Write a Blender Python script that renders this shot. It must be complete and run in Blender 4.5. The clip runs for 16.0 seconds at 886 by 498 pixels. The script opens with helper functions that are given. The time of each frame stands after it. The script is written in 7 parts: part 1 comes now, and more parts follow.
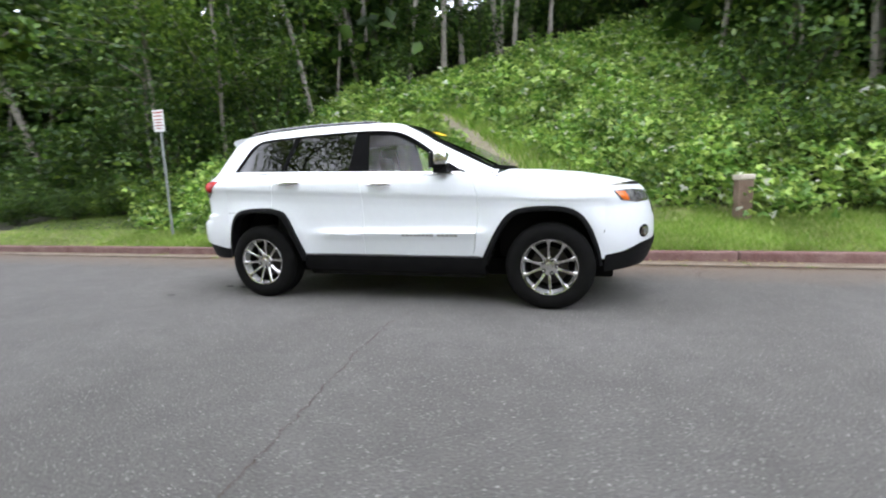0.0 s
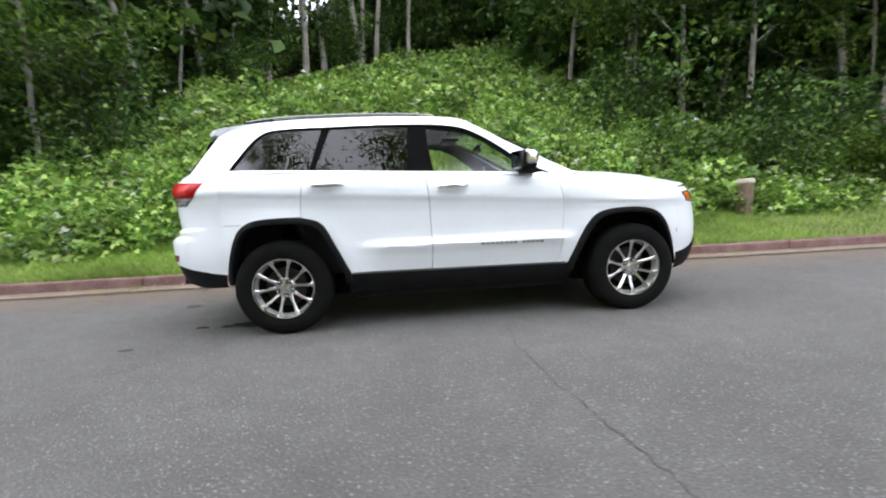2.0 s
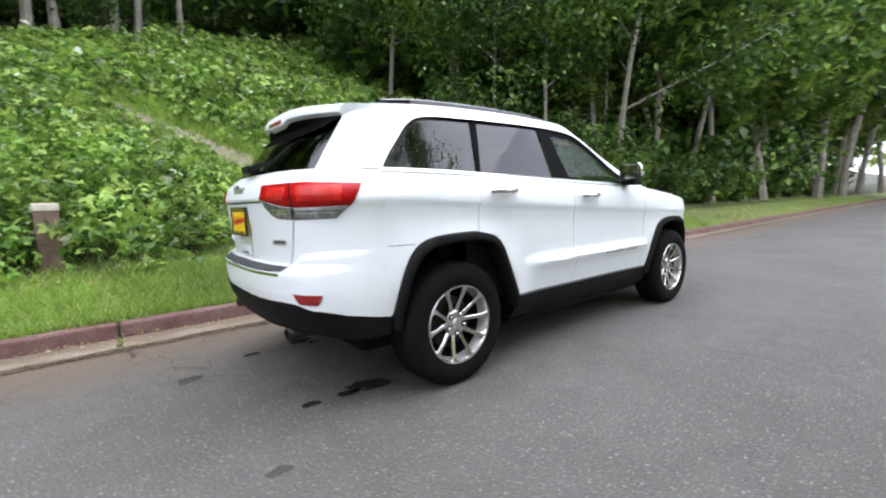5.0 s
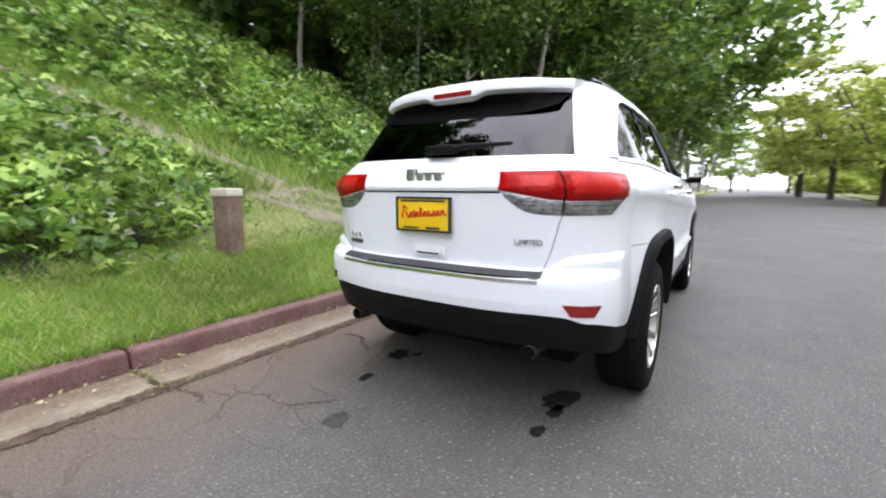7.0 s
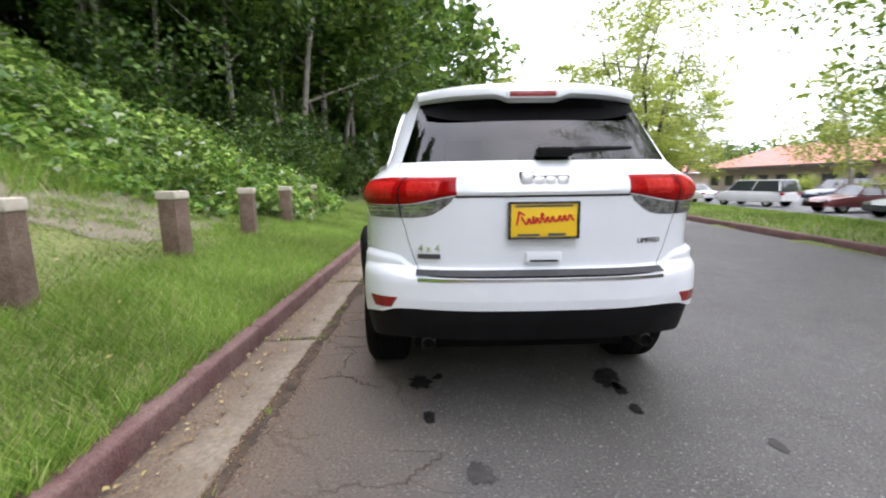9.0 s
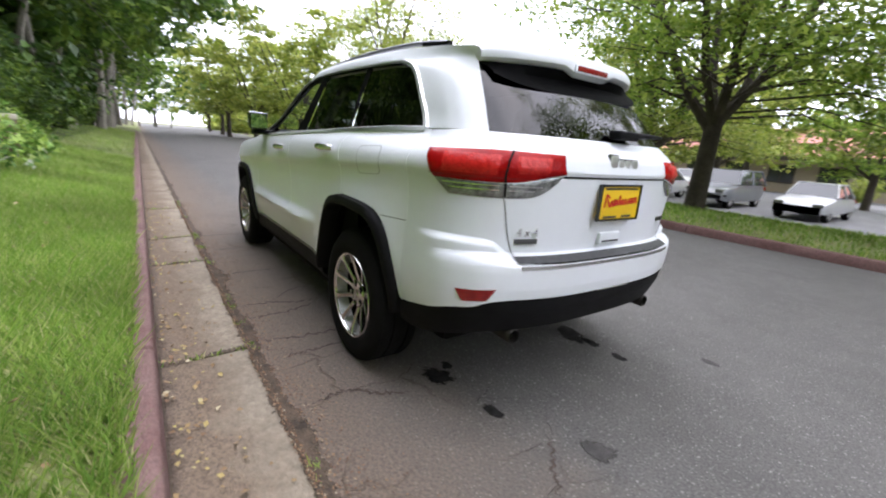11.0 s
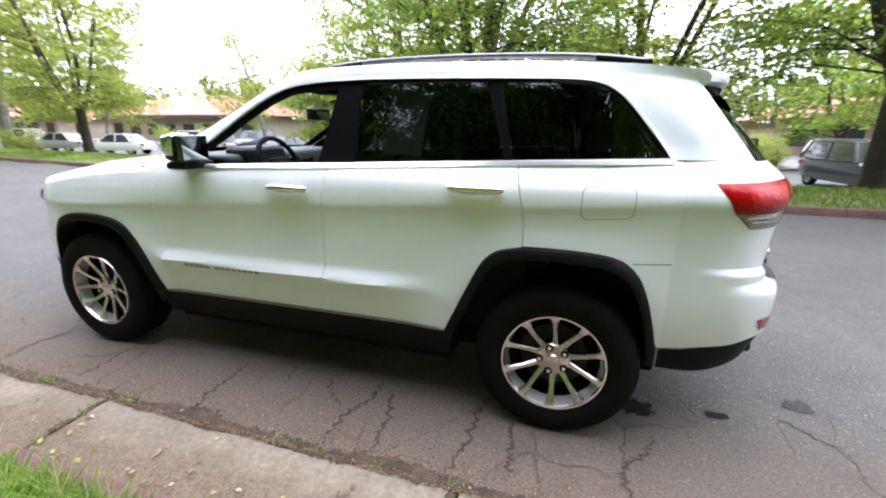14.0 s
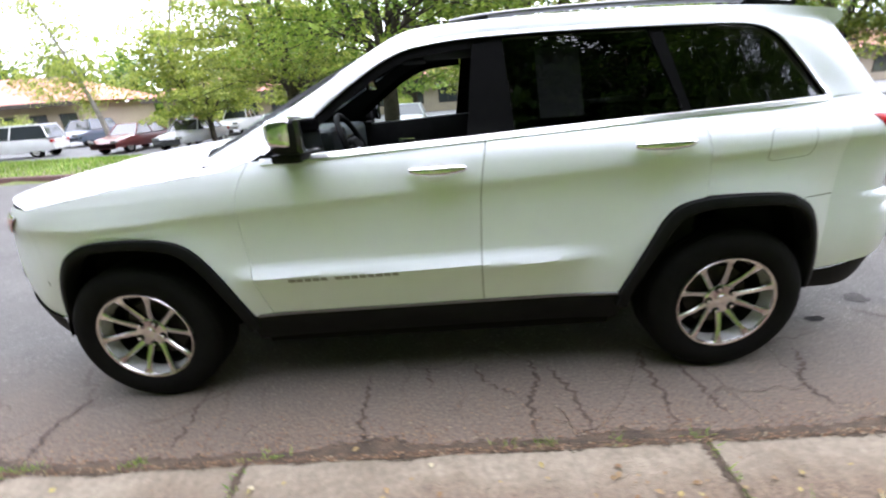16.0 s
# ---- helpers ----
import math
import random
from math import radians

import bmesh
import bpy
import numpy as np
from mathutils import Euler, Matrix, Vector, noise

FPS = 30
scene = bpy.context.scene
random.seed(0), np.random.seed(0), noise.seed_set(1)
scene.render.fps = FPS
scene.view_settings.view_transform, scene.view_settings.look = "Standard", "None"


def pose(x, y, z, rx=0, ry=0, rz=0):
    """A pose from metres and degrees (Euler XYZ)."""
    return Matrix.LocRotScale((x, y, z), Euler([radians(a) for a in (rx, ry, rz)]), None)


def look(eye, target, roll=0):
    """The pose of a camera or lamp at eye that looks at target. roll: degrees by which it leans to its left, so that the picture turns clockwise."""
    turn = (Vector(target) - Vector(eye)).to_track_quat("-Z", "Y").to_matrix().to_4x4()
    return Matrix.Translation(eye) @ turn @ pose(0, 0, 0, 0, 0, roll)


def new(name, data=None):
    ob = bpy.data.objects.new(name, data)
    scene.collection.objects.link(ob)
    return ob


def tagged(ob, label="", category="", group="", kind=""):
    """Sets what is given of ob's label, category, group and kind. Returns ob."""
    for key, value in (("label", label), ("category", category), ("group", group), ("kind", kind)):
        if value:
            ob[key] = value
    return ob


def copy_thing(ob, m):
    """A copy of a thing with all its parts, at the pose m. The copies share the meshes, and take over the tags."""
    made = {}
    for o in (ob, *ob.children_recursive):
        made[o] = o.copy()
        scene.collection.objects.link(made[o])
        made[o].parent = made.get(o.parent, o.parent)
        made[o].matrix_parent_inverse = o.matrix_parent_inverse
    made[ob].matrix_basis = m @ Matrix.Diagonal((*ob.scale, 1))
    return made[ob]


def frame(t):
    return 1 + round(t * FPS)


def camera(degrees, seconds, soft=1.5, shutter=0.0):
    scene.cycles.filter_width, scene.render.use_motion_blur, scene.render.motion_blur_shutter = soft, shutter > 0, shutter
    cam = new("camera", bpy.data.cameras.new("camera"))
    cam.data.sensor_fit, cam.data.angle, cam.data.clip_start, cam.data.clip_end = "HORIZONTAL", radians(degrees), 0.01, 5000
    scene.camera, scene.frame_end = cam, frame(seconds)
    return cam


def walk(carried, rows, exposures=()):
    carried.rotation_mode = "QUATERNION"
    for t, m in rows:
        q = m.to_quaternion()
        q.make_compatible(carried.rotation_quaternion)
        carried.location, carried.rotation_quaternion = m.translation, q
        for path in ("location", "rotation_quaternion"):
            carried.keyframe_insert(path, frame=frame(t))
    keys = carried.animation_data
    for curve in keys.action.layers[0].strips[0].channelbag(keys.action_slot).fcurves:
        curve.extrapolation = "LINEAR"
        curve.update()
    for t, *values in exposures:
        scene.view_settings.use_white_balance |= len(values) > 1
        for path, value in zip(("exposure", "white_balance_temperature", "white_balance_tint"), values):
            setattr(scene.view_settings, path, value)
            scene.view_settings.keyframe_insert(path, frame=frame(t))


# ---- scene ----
cam = camera(92.8, 16.0, soft=2.0, shutter=0.5)

PATH = [
    (0, (1.603, -4.58, 1.029), (1.038, -2.68, 0.766), -1.8),
    (0.5, (1.045, -4.631, 1.022), (0.693, -2.683, 0.738), -4.1),
    (1, (0.473, -4.576, 1.025), (0.224, -2.61, 0.756), -3.8),
    (1.5, (-0.042, -4.503, 1.006), (-0.017, -2.512, 0.822), -2.5),
    (2, (-0.541, -4.328, 1.015), (-0.332, -2.352, 0.786), -2.4),
    (2.5, (-1.013, -4.156, 1.023), (-0.564, -2.214, 0.864), -1.9),
    (3, (-1.475, -3.972, 1.034), (-0.829, -2.093, 0.8), -2.7),
    (3.5, (-1.904, -3.724, 1.054), (-1.142, -1.887, 0.848), -1.2),
    (4, (-2.338, -3.477, 1.079), (-1.36, -1.748, 0.845), -1.8),
    (4.5, (-2.708, -3.133, 1.094), (-1.648, -1.458, 0.827), -0.6),
    (5, (-3.085, -2.808, 1.117), (-1.839, -1.26, 0.892), -1.8),
    (5.2, (-3.222, -2.684, 1.151), (-1.926, -1.182, 0.891), -2.1),
    (7.3, (-4.198, -0.956, 1.17), (-2.451, -0.039, 0.842), 0.0),
    (7.5, (-4.271, -0.783, 1.18), (-2.463, -0.012, 0.809), -0.3),
    (8, (-4.332, -0.341, 1.18), (-2.456, 0.218, 0.77), -2.3),
    (8.5, (-4.349, 0.08, 1.191), (-2.391, 0.366, 0.894), -0.2),
    (9, (-4.324, 0.497, 1.208), (-2.349, 0.458, 0.897), -0.8),
    (9.5, (-4.178, 0.892, 1.208), (-2.22, 0.638, 0.89), 0.9),
    (10, (-4.054, 1.276, 1.193), (-2.194, 0.641, 0.823), 1.0),
    (10.2, (-3.979, 1.412, 1.194), (-2.174, 0.643, 0.806), 1.7),
    (12.3, (-2.691, 2.393, 1.34), (-1.485, 0.885, 0.819), 2.0),
    (12.5, (-2.546, 2.478, 1.345), (-1.4, 0.917, 0.846), 0.4),
    (13, (-2.197, 2.608, 1.396), (-1.215, 0.943, 0.883), -1.9),
    (13.5, (-1.811, 2.657, 1.436), (-1.025, 0.892, 0.92), -1.5),
    (14, (-1.482, 2.752, 1.429), (-0.913, 0.915, 0.877), 0.5),
    (14.5, (-1.182, 2.813, 1.405), (-0.808, 0.946, 0.793), 4.2),
    (15, (-0.834, 2.808, 1.371), (-0.599, 0.934, 0.714), 4.9),
    (15.5, (-0.464, 2.836, 1.386), (-0.373, 0.961, 0.696), 2.3),
    (16, (-0.131, 2.781, 1.456), (-0.084, 0.912, 0.746), -4.1),
]
walk(cam, [(t, look(eye, target, roll)) for t, eye, target, roll in PATH], exposures=((0.0, 1.68, 6150, 15), (3.0, 1.69, 6150, 16), (5.0, 1.72, 6150, 16), (7.5, 1.70, 6250, 19), (10.0, 1.46, 6250, 19), (13.0, 1.94, 6100, 19), (15.0, 2.16, 6050, 19), (16.0, 2.16, 6050, 19)))

# ---- world and light ----
world = bpy.data.worlds.new("overcast_sky")
scene.world = world
world.use_nodes = True
wn, wl = world.node_tree.nodes, world.node_tree.links
wn.clear()
sky = wn.new("ShaderNodeTexSky")
sky.sky_type = 'NISHITA'
sky.sun_disc = False
sky.sun_elevation = radians(73)
sky.sun_rotation = radians(200)
sky.dust_density = 3.0
cloud_map = wn.new("ShaderNodeTexCoord")
cloud = wn.new("ShaderNodeTexNoise")
cloud.inputs["Scale"].default_value = 3.0
cloud.inputs["Detail"].default_value = 5.0
cloud_ramp = wn.new("ShaderNodeValToRGB")
cloud_ramp.color_ramp.elements[0].position = 0.35
cloud_ramp.color_ramp.elements[0].color = (7.7, 8.2, 9.0, 1)
cloud_ramp.color_ramp.elements[1].position = 0.65
cloud_ramp.color_ramp.elements[1].color = (12.4, 12.9, 13.6, 1)
sky_mix = wn.new("ShaderNodeMixRGB")
sky_mix.inputs[0].default_value = 0.86
sky_bg = wn.new("ShaderNodeBackground")
sky_bg.inputs["Strength"].default_value = 0.12
sky_out = wn.new("ShaderNodeOutputWorld")
wl.new(cloud_map.outputs["Generated"], cloud.inputs["Vector"])
wl.new(cloud.outputs["Fac"], cloud_ramp.inputs[0])
wl.new(sky.outputs[0], sky_mix.inputs[1])
wl.new(cloud_ramp.outputs[0], sky_mix.inputs[2])
wl.new(sky_mix.outputs[0], sky_bg.inputs[0])
wl.new(sky_bg.outputs[0], sky_out.inputs[0])

sun = new("sun", bpy.data.lights.new("sun", 'SUN'))
sun.data.energy = 1.0
sun.data.angle = radians(110)
sun.data.color = (1.0, 0.98, 0.95)
sun.matrix_world = look((-2, -5, 18), (0, 0, 0))


# ---- materials ----
def material(name, base, rough=0.6, metal=0.0, second=None, scale=6.0, fine=0.0, bump=0.0, bump_scale=80.0, coat=0.0,
             island=None, translucent=0.0, spec=0.5, patch=0.0, patch_scale=0.55):
    """A node material: two colours mixed by noise at two scales, bump from fine noise."""
    m = bpy.data.materials.new(name)
    m.use_nodes = True
    n, l = m.node_tree.nodes, m.node_tree.links
    b = n["Principled BSDF"]
    b.inputs["Base Color"].default_value = (*base, 1)
    b.inputs["Roughness"].default_value = rough
    b.inputs["Metallic"].default_value = metal
    b.inputs["Coat Weight"].default_value = coat
    b.inputs["Coat Roughness"].default_value = 0.04
    b.inputs["Specular IOR Level"].default_value = spec
    co = n.new("ShaderNodeTexCoord")
    colour = None
    if second:
        t = n.new("ShaderNodeTexNoise")
        t.inputs["Scale"].default_value = scale
        t.inputs["Detail"].default_value = 6
        t.inputs["Roughness"].default_value = 0.65
        l.new(co.outputs["Object"], t.inputs["Vector"])
        r = n.new("ShaderNodeValToRGB")
        r.color_ramp.elements[0].position, r.color_ramp.elements[1].position = 0.32, 0.68
        r.color_ramp.elements[0].color, r.color_ramp.elements[1].color = (*base, 1), (*second, 1)
        l.new(t.outputs["Fac"], r.inputs[0])
        colour = r.outputs[0]
        if fine:
            t2 = n.new("ShaderNodeTexNoise")
            t2.inputs["Scale"].default_value = scale * 14
            t2.inputs["Detail"].default_value = 3
            l.new(co.outputs["Object"], t2.inputs["Vector"])
            mr = n.new("ShaderNodeMapRange")
            mr.inputs["From Min"].default_value, mr.inputs["From Max"].default_value = 0.25, 0.75
            mr.inputs["To Min"].default_value, mr.inputs["To Max"].default_value = 1 - fine, 1 + fine
            l.new(t2.outputs["Fac"], mr.inputs["Value"])
            vm = n.new("ShaderNodeVectorMath")
            vm.operation = 'SCALE'
            l.new(colour, vm.inputs[0])
            l.new(mr.outputs[0], vm.inputs["Scale"])
            colour = vm.outputs[0]
    if island:
        g = n.new("ShaderNodeNewGeometry")
        r = n.new("ShaderNodeValToRGB")
        els = r.color_ramp.elements
        while len(els) < len(island):
            els.new(0.5)
        for e, (p, c) in zip(els, island):
            e.position, e.color = p, (*c, 1)
        l.new(g.outputs["Random Per Island"], r.inputs[0])
        colour = r.outputs[0]
        if patch:
            pn = n.new("ShaderNodeTexNoise")
            pn.inputs["Scale"].default_value = patch_scale
            pn.inputs["Detail"].default_value = 4
            pm = n.new("ShaderNodeMapRange")
            pm.inputs["From Min"].default_value, pm.inputs["From Max"].default_value = 0.3, 0.7
            pm.inputs["To Min"].default_value, pm.inputs["To Max"].default_value = 1 - patch, 1 + patch
            pv = n.new("ShaderNodeVectorMath")
            pv.operation = 'SCALE'
            l.new(co.outputs["Object"], pn.inputs["Vector"])
            l.new(pn.outputs["Fac"], pm.inputs["Value"])
            l.new(colour, pv.inputs[0])
            l.new(pm.outputs[0], pv.inputs["Scale"])
            colour = pv.outputs[0]
    if colour:
        l.new(colour, b.inputs["Base Color"])
    if bump:
        t3 = n.new("ShaderNodeTexNoise")
        t3.inputs["Scale"].default_value = bump_scale
        t3.inputs["Detail"].default_value = 4
        l.new(co.outputs["Object"], t3.inputs["Vector"])
        bp = n.new("ShaderNodeBump")
        bp.inputs["Strength"].default_value = bump
        bp.inputs["Distance"].default_value = 0.02
        l.new(t3.outputs["Fac"], bp.inputs["Height"])
        l.new(bp.outputs[0], b.inputs["Normal"])
    if translucent:
        tr = n.new("ShaderNodeBsdfTranslucent")
        if colour:
            l.new(colour, tr.inputs["Color"])
        else:
            tr.inputs["Color"].default_value = (*base, 1)
        mx = n.new("ShaderNodeMixShader")
        mx.inputs[0].default_value = translucent
        l.new(b.outputs[0], mx.inputs[1])
        l.new(tr.outputs[0], mx.inputs[2])
        l.new(mx.outputs[0], n["Material Output"].inputs[0])
    return m


def glass_material(name, tint, ior=1.5, rough=0.0):
    """A thin pane: tinted see-through with a mirror coat by Fresnel."""
    m = bpy.data.materials.new(name)
    m.use_nodes = True
    n, l = m.node_tree.nodes, m.node_tree.links
    n.remove(n["Principled BSDF"])
    tr = n.new("ShaderNodeBsdfTransparent")
    tr.inputs["Color"].default_value = (*tint, 1)
    gl = n.new("ShaderNodeBsdfGlossy")
    gl.inputs["Roughness"].default_value = rough
    mx = n.new("ShaderNodeMixShader")
    mx.inputs[0].default_value = 0.04
    if ior:
        fr = n.new("ShaderNodeFresnel")
        fr.inputs["IOR"].default_value = ior
        l.new(fr.outputs[0], mx.inputs[0])
    l.new(tr.outputs[0], mx.inputs[1])
    l.new(gl.outputs[0], mx.inputs[2])
    l.new(mx.outputs[0], n["Material Output"].inputs[0])
    return m


def asphalt_material(name, dark, light, pebble, cracked=None):
    """Worn asphalt: mottled binder, grain and pale stones; cracked gives a band (y0, y1) of fine crazing."""
    m = bpy.data.materials.new(name)
    m.use_nodes = True
    n, l = m.node_tree.nodes, m.node_tree.links
    b = n["Principled BSDF"]
    b.inputs["Roughness"].default_value = 0.82
    co = n.new("ShaderNodeTexCoord")

    def noise_tex(scale, detail, rough=0.5):
        t = n.new("ShaderNodeTexNoise")
        t.inputs["Scale"].default_value, t.inputs["Detail"].default_value, t.inputs["Roughness"].default_value = scale, detail, rough
        l.new(co.outputs["Object"], t.inputs["Vector"])
        return t.outputs["Fac"]

    def span(src, a0, a1, b0, b1):
        t = n.new("ShaderNodeMapRange")
        t.inputs["From Min"].default_value, t.inputs["From Max"].default_value = a0, a1
        t.inputs["To Min"].default_value, t.inputs["To Max"].default_value = b0, b1
        l.new(src, t.inputs["Value"])
        return t.outputs[0]

    def times(a, c, op='MULTIPLY'):
        t = n.new("ShaderNodeMath")
        t.operation = op
        for i, q in enumerate((a, c)):
            if isinstance(q, (int, float)):
                t.inputs[i].default_value = q
            else:
                l.new(q, t.inputs[i])
        return t.outputs[0]

    r = n.new("ShaderNodeValToRGB")
    r.color_ramp.elements[0].position, r.color_ramp.elements[1].position = 0.3, 0.7
    r.color_ramp.elements[0].color, r.color_ramp.elements[1].color = (*dark, 1), (*light, 1)
    l.new(noise_tex(0.7, 7), r.inputs[0])
    grain = noise_tex(75, 5, 0.6)
    shade = times(span(grain, .3, .7, .58, 1.42), span(noise_tex(5, 5), .3, .7, .90, 1.10))
    sc = n.new("ShaderNodeVectorMath")
    sc.operation = 'SCALE'
    l.new(r.outputs[0], sc.inputs[0])
    l.new(shade, sc.inputs["Scale"])
    colour = sc.outputs[0]
    stones = None
    for scale, share, size, amount in ((95, .80, .42, .85), (48, .90, .36, .75)):
        v = n.new("ShaderNodeTexVoronoi")
        v.inputs["Scale"].default_value = scale
        l.new(co.outputs["Object"], v.inputs["Vector"])
        sep = n.new("ShaderNodeSeparateColor")
        l.new(v.outputs["Color"], sep.inputs[0])
        mask = times(times(sep.outputs[0], share, 'GREATER_THAN'), span(v.outputs["Distance"], size * .6, size, amount, 0))
        mix = n.new("ShaderNodeMixRGB")
        tone = n.new("ShaderNodeVectorMath")
        tone.operation = 'SCALE'
        tone.inputs[0].default_value = pebble
        l.new(span(sep.outputs[1], 0, 1, .55, 1.35), tone.inputs["Scale"])
        l.new(mask, mix.inputs[0])
        l.new(colour, mix.inputs[1])
        l.new(tone.outputs[0], mix.inputs[2])
        colour = mix.outputs[0]
        stones = mask if stones is None else times(stones, mask, 'ADD')
    height = times(grain, times(stones, .6), 'ADD')
    if cracked:
        warp = n.new("ShaderNodeTexNoise")
        warp.inputs["Scale"].default_value, warp.inputs["Detail"].default_value = 5.0, 6
        l.new(co.outputs["Object"], warp.inputs["Vector"])
        off = n.new("ShaderNodeVectorMath")
        off.operation = 'MULTIPLY_ADD'
        off.inputs[1].default_value = (.22, .22, 0)
        l.new(warp.outputs["Color"], off.inputs[0])
        l.new(co.outputs["Object"], off.inputs[2])
        sq = n.new("ShaderNodeVectorMath")
        sq.operation = 'MULTIPLY'
        sq.inputs[1].default_value = (1.25, .8, 1)
        l.new(off.outputs[0], sq.inputs[0])
        v = n.new("ShaderNodeTexVoronoi")
        v.feature = 'DISTANCE_TO_EDGE'
        v.inputs["Scale"].default_value = 2.4
        l.new(sq.outputs[0], v.inputs["Vector"])
        sp = n.new("ShaderNodeSeparateXYZ")
        l.new(co.outputs["Object"], sp.inputs[0])
        band = span(sp.outputs["Y"], cracked[0], cracked[1], 0, 1)
        gaps = span(noise_tex(1.7, 4), .40, .60, 0, 1)
        line = times(times(span(v.outputs["Distance"], .004, .026, 1, 0), band), gaps)
        mix = n.new("ShaderNodeMixRGB")
        mix.inputs[2].default_value = (.030, .024, .020, 1)
        l.new(times(line, .8), mix.inputs[0])
        l.new(colour, mix.inputs[1])
        colour = mix.outputs[0]
        height = times(height, times(line, 1.5), 'SUBTRACT')
    bp = n.new("ShaderNodeBump")
    bp.inputs["Strength"].default_value = 0.7
    bp.inputs["Distance"].default_value = 0.012
    l.new(colour, b.inputs["Base Color"])
    l.new(height, bp.inputs["Height"])
    l.new(bp.outputs[0], b.inputs["Normal"])
    return m


PAINT = material("white_car_paint", (0.852, 0.878, 0.912), 0.32, coat=0.45, second=(0.83, 0.855, 0.888), scale=1.3, fine=0.01)
BLACK = material("black_moulded_plastic", (0.005, 0.005, 0.0055), 0.6, second=(0.009, 0.009, 0.0095), scale=8, fine=0.1, bump=0.15, bump_scale=300, spec=0.13)
PAD = material("step_pad_plastic", (0.045, 0.046, 0.048), 0.5, second=(0.07, 0.071, 0.073), scale=30, fine=0.2, spec=0.3)
GLOSS_BLACK = material("gloss_black_trim", (0.012, 0.012, 0.013), 0.12, coat=0.6)
PILLAR_BLACK = material("black_pillar_film", (0.003, 0.003, 0.0034), 0.5, second=(0.0045, 0.0045, 0.0045), scale=20, spec=0.02)
UNDER = material("underbody_black", (0.005, 0.005, 0.005), 0.9, second=(0.010, 0.009, 0.008), scale=5, spec=0.1)
RUBBER = material("tyre_rubber", (0.0045, 0.0045, 0.0045), 0.85, second=(0.008, 0.0077, 0.0073), scale=9, fine=0.2, bump=0.2, bump_scale=120, spec=0.12)
ALLOY = material("polished_alloy", (0.70, 0.69, 0.67), 0.17, 1.0, second=(0.50, 0.49, 0.47), scale=14)
BARREL = material("silver_rim_paint", (0.58, 0.58, 0.57), 0.42, 0.35, second=(0.42, 0.41, 0.39), scale=18, fine=0.15)
CHROME = material("chrome", (0.80, 0.80, 0.80), 0.12, 1.0)
MIRROR_GLASS = material("tinted_mirror", (0.42, 0.45, 0.48), 0.03, 1.0)
TRIM = material("bright_trim", (0.86, 0.86, 0.86), 0.34, 1.0, second=(0.78, 0.78, 0.78), scale=9)
SATIN = material("satin_rail_metal", (0.21, 0.21, 0.215), 0.34, 0.9, second=(0.16, 0.16, 0.165), scale=12)
STEEL = material("brake_steel", (0.030, 0.028, 0.026), 0.55, 0.7, second=(0.055, 0.048, 0.042), scale=30)
RED_LAMP = material("red_lamp_plastic", (0.25, 0.002, 0.002), 0.2, second=(0.42, 0.005, 0.004), scale=9, fine=0.2, bump=0.2, bump_scale=26, spec=0.16)
RED_CORE = material("bright_red_lens", (0.42, 0.008, 0.007), 0.25, second=(0.62, 0.028, 0.020), scale=7, fine=0.25, bump=0.25, bump_scale=40, spec=0.3)
DARK_RED = material("dark_red_reflector", (0.22, 0.008, 0.008), 0.25, coat=0.6, second=(0.32, 0.012, 0.01), scale=40)
CLEAR_LAMP = material("clear_lamp_plastic", (0.40, 0.41, 0.40), 0.15, 0.45, second=(0.07, 0.072, 0.07), scale=30, fine=0.3, bump=0.3, bump_scale=40, coat=0.6)
HEAD_LAMP = material("headlamp", (0.08, 0.08, 0.085), 0.08, 0.5, second=(0.42, 0.42, 0.42), scale=16, coat=1.0)
AMBER = material("amber_lamp", (0.80, 0.16, 0.01), 0.15, coat=1.0)
YELLOW = material("yellow_plate", (0.85, 0.55, 0.01), 0.45)
RED_INK = material("red_ink", (0.60, 0.02, 0.01), 0.5)
NAME_INK = material("side_name_metal", (0.34, 0.33, 0.31), 0.35, 0.5)
DARK_INK = material("grey_badge_ink", (0.10, 0.10, 0.10), 0.35, 0.6)
DARK_GLASS = glass_material("tinted_privacy_glass", (0.030, 0.034, 0.034), 1.54)
CLEAR_GLASS = glass_material("clear_car_glass", (0.80, 0.86, 0.83), 0)
WHITE_PAPER = material("white_paper", (0.75, 0.76, 0.74), 0.8)
INTERIOR = material("black_cabin_trim", (0.007, 0.0072, 0.008), 0.8, second=(0.012, 0.012, 0.013), scale=10, bump=0.1, spec=0.15)
DASH = material("dashboard_vinyl", (0.030, 0.037, 0.042), 0.5, second=(0.042, 0.050, 0.055), scale=10, bump=0.1, spec=0.35)
LEATHER = material("black_seat_leather", (0.012, 0.0115, 0.011), 0.5, second=(0.02, 0.019, 0.018), scale=9, bump=0.15, bump_scale=60, spec=0.25)
ASPHALT = asphalt_material("worn_asphalt", (0.087, 0.082, 0.075), (0.114, 0.109, 0.101), (0.27, 0.26, 0.245), cracked=(.1, 1.0))
LOT_ASPHALT = asphalt_material("lot_asphalt", (0.12, 0.12, 0.12), (0.16, 0.16, 0.16), (0.3, 0.3, 0.3))
TAR = material("crack_shadow", (0.042, 0.031, 0.024), 0.9, second=(0.085, 0.060, 0.046), scale=18, fine=0.4, bump=0.6, bump_scale=60)
OIL = material("oil_stain", (0.008, 0.008, 0.008), 0.8, second=(0.032, 0.030, 0.028), scale=16, fine=0.3, spec=0.1)
DAMP = material("damp_patch", (0.050, 0.047, 0.045), 0.9, second=(0.085, 0.080, 0.076), scale=16, fine=0.4, bump=0.3, spec=0.2)
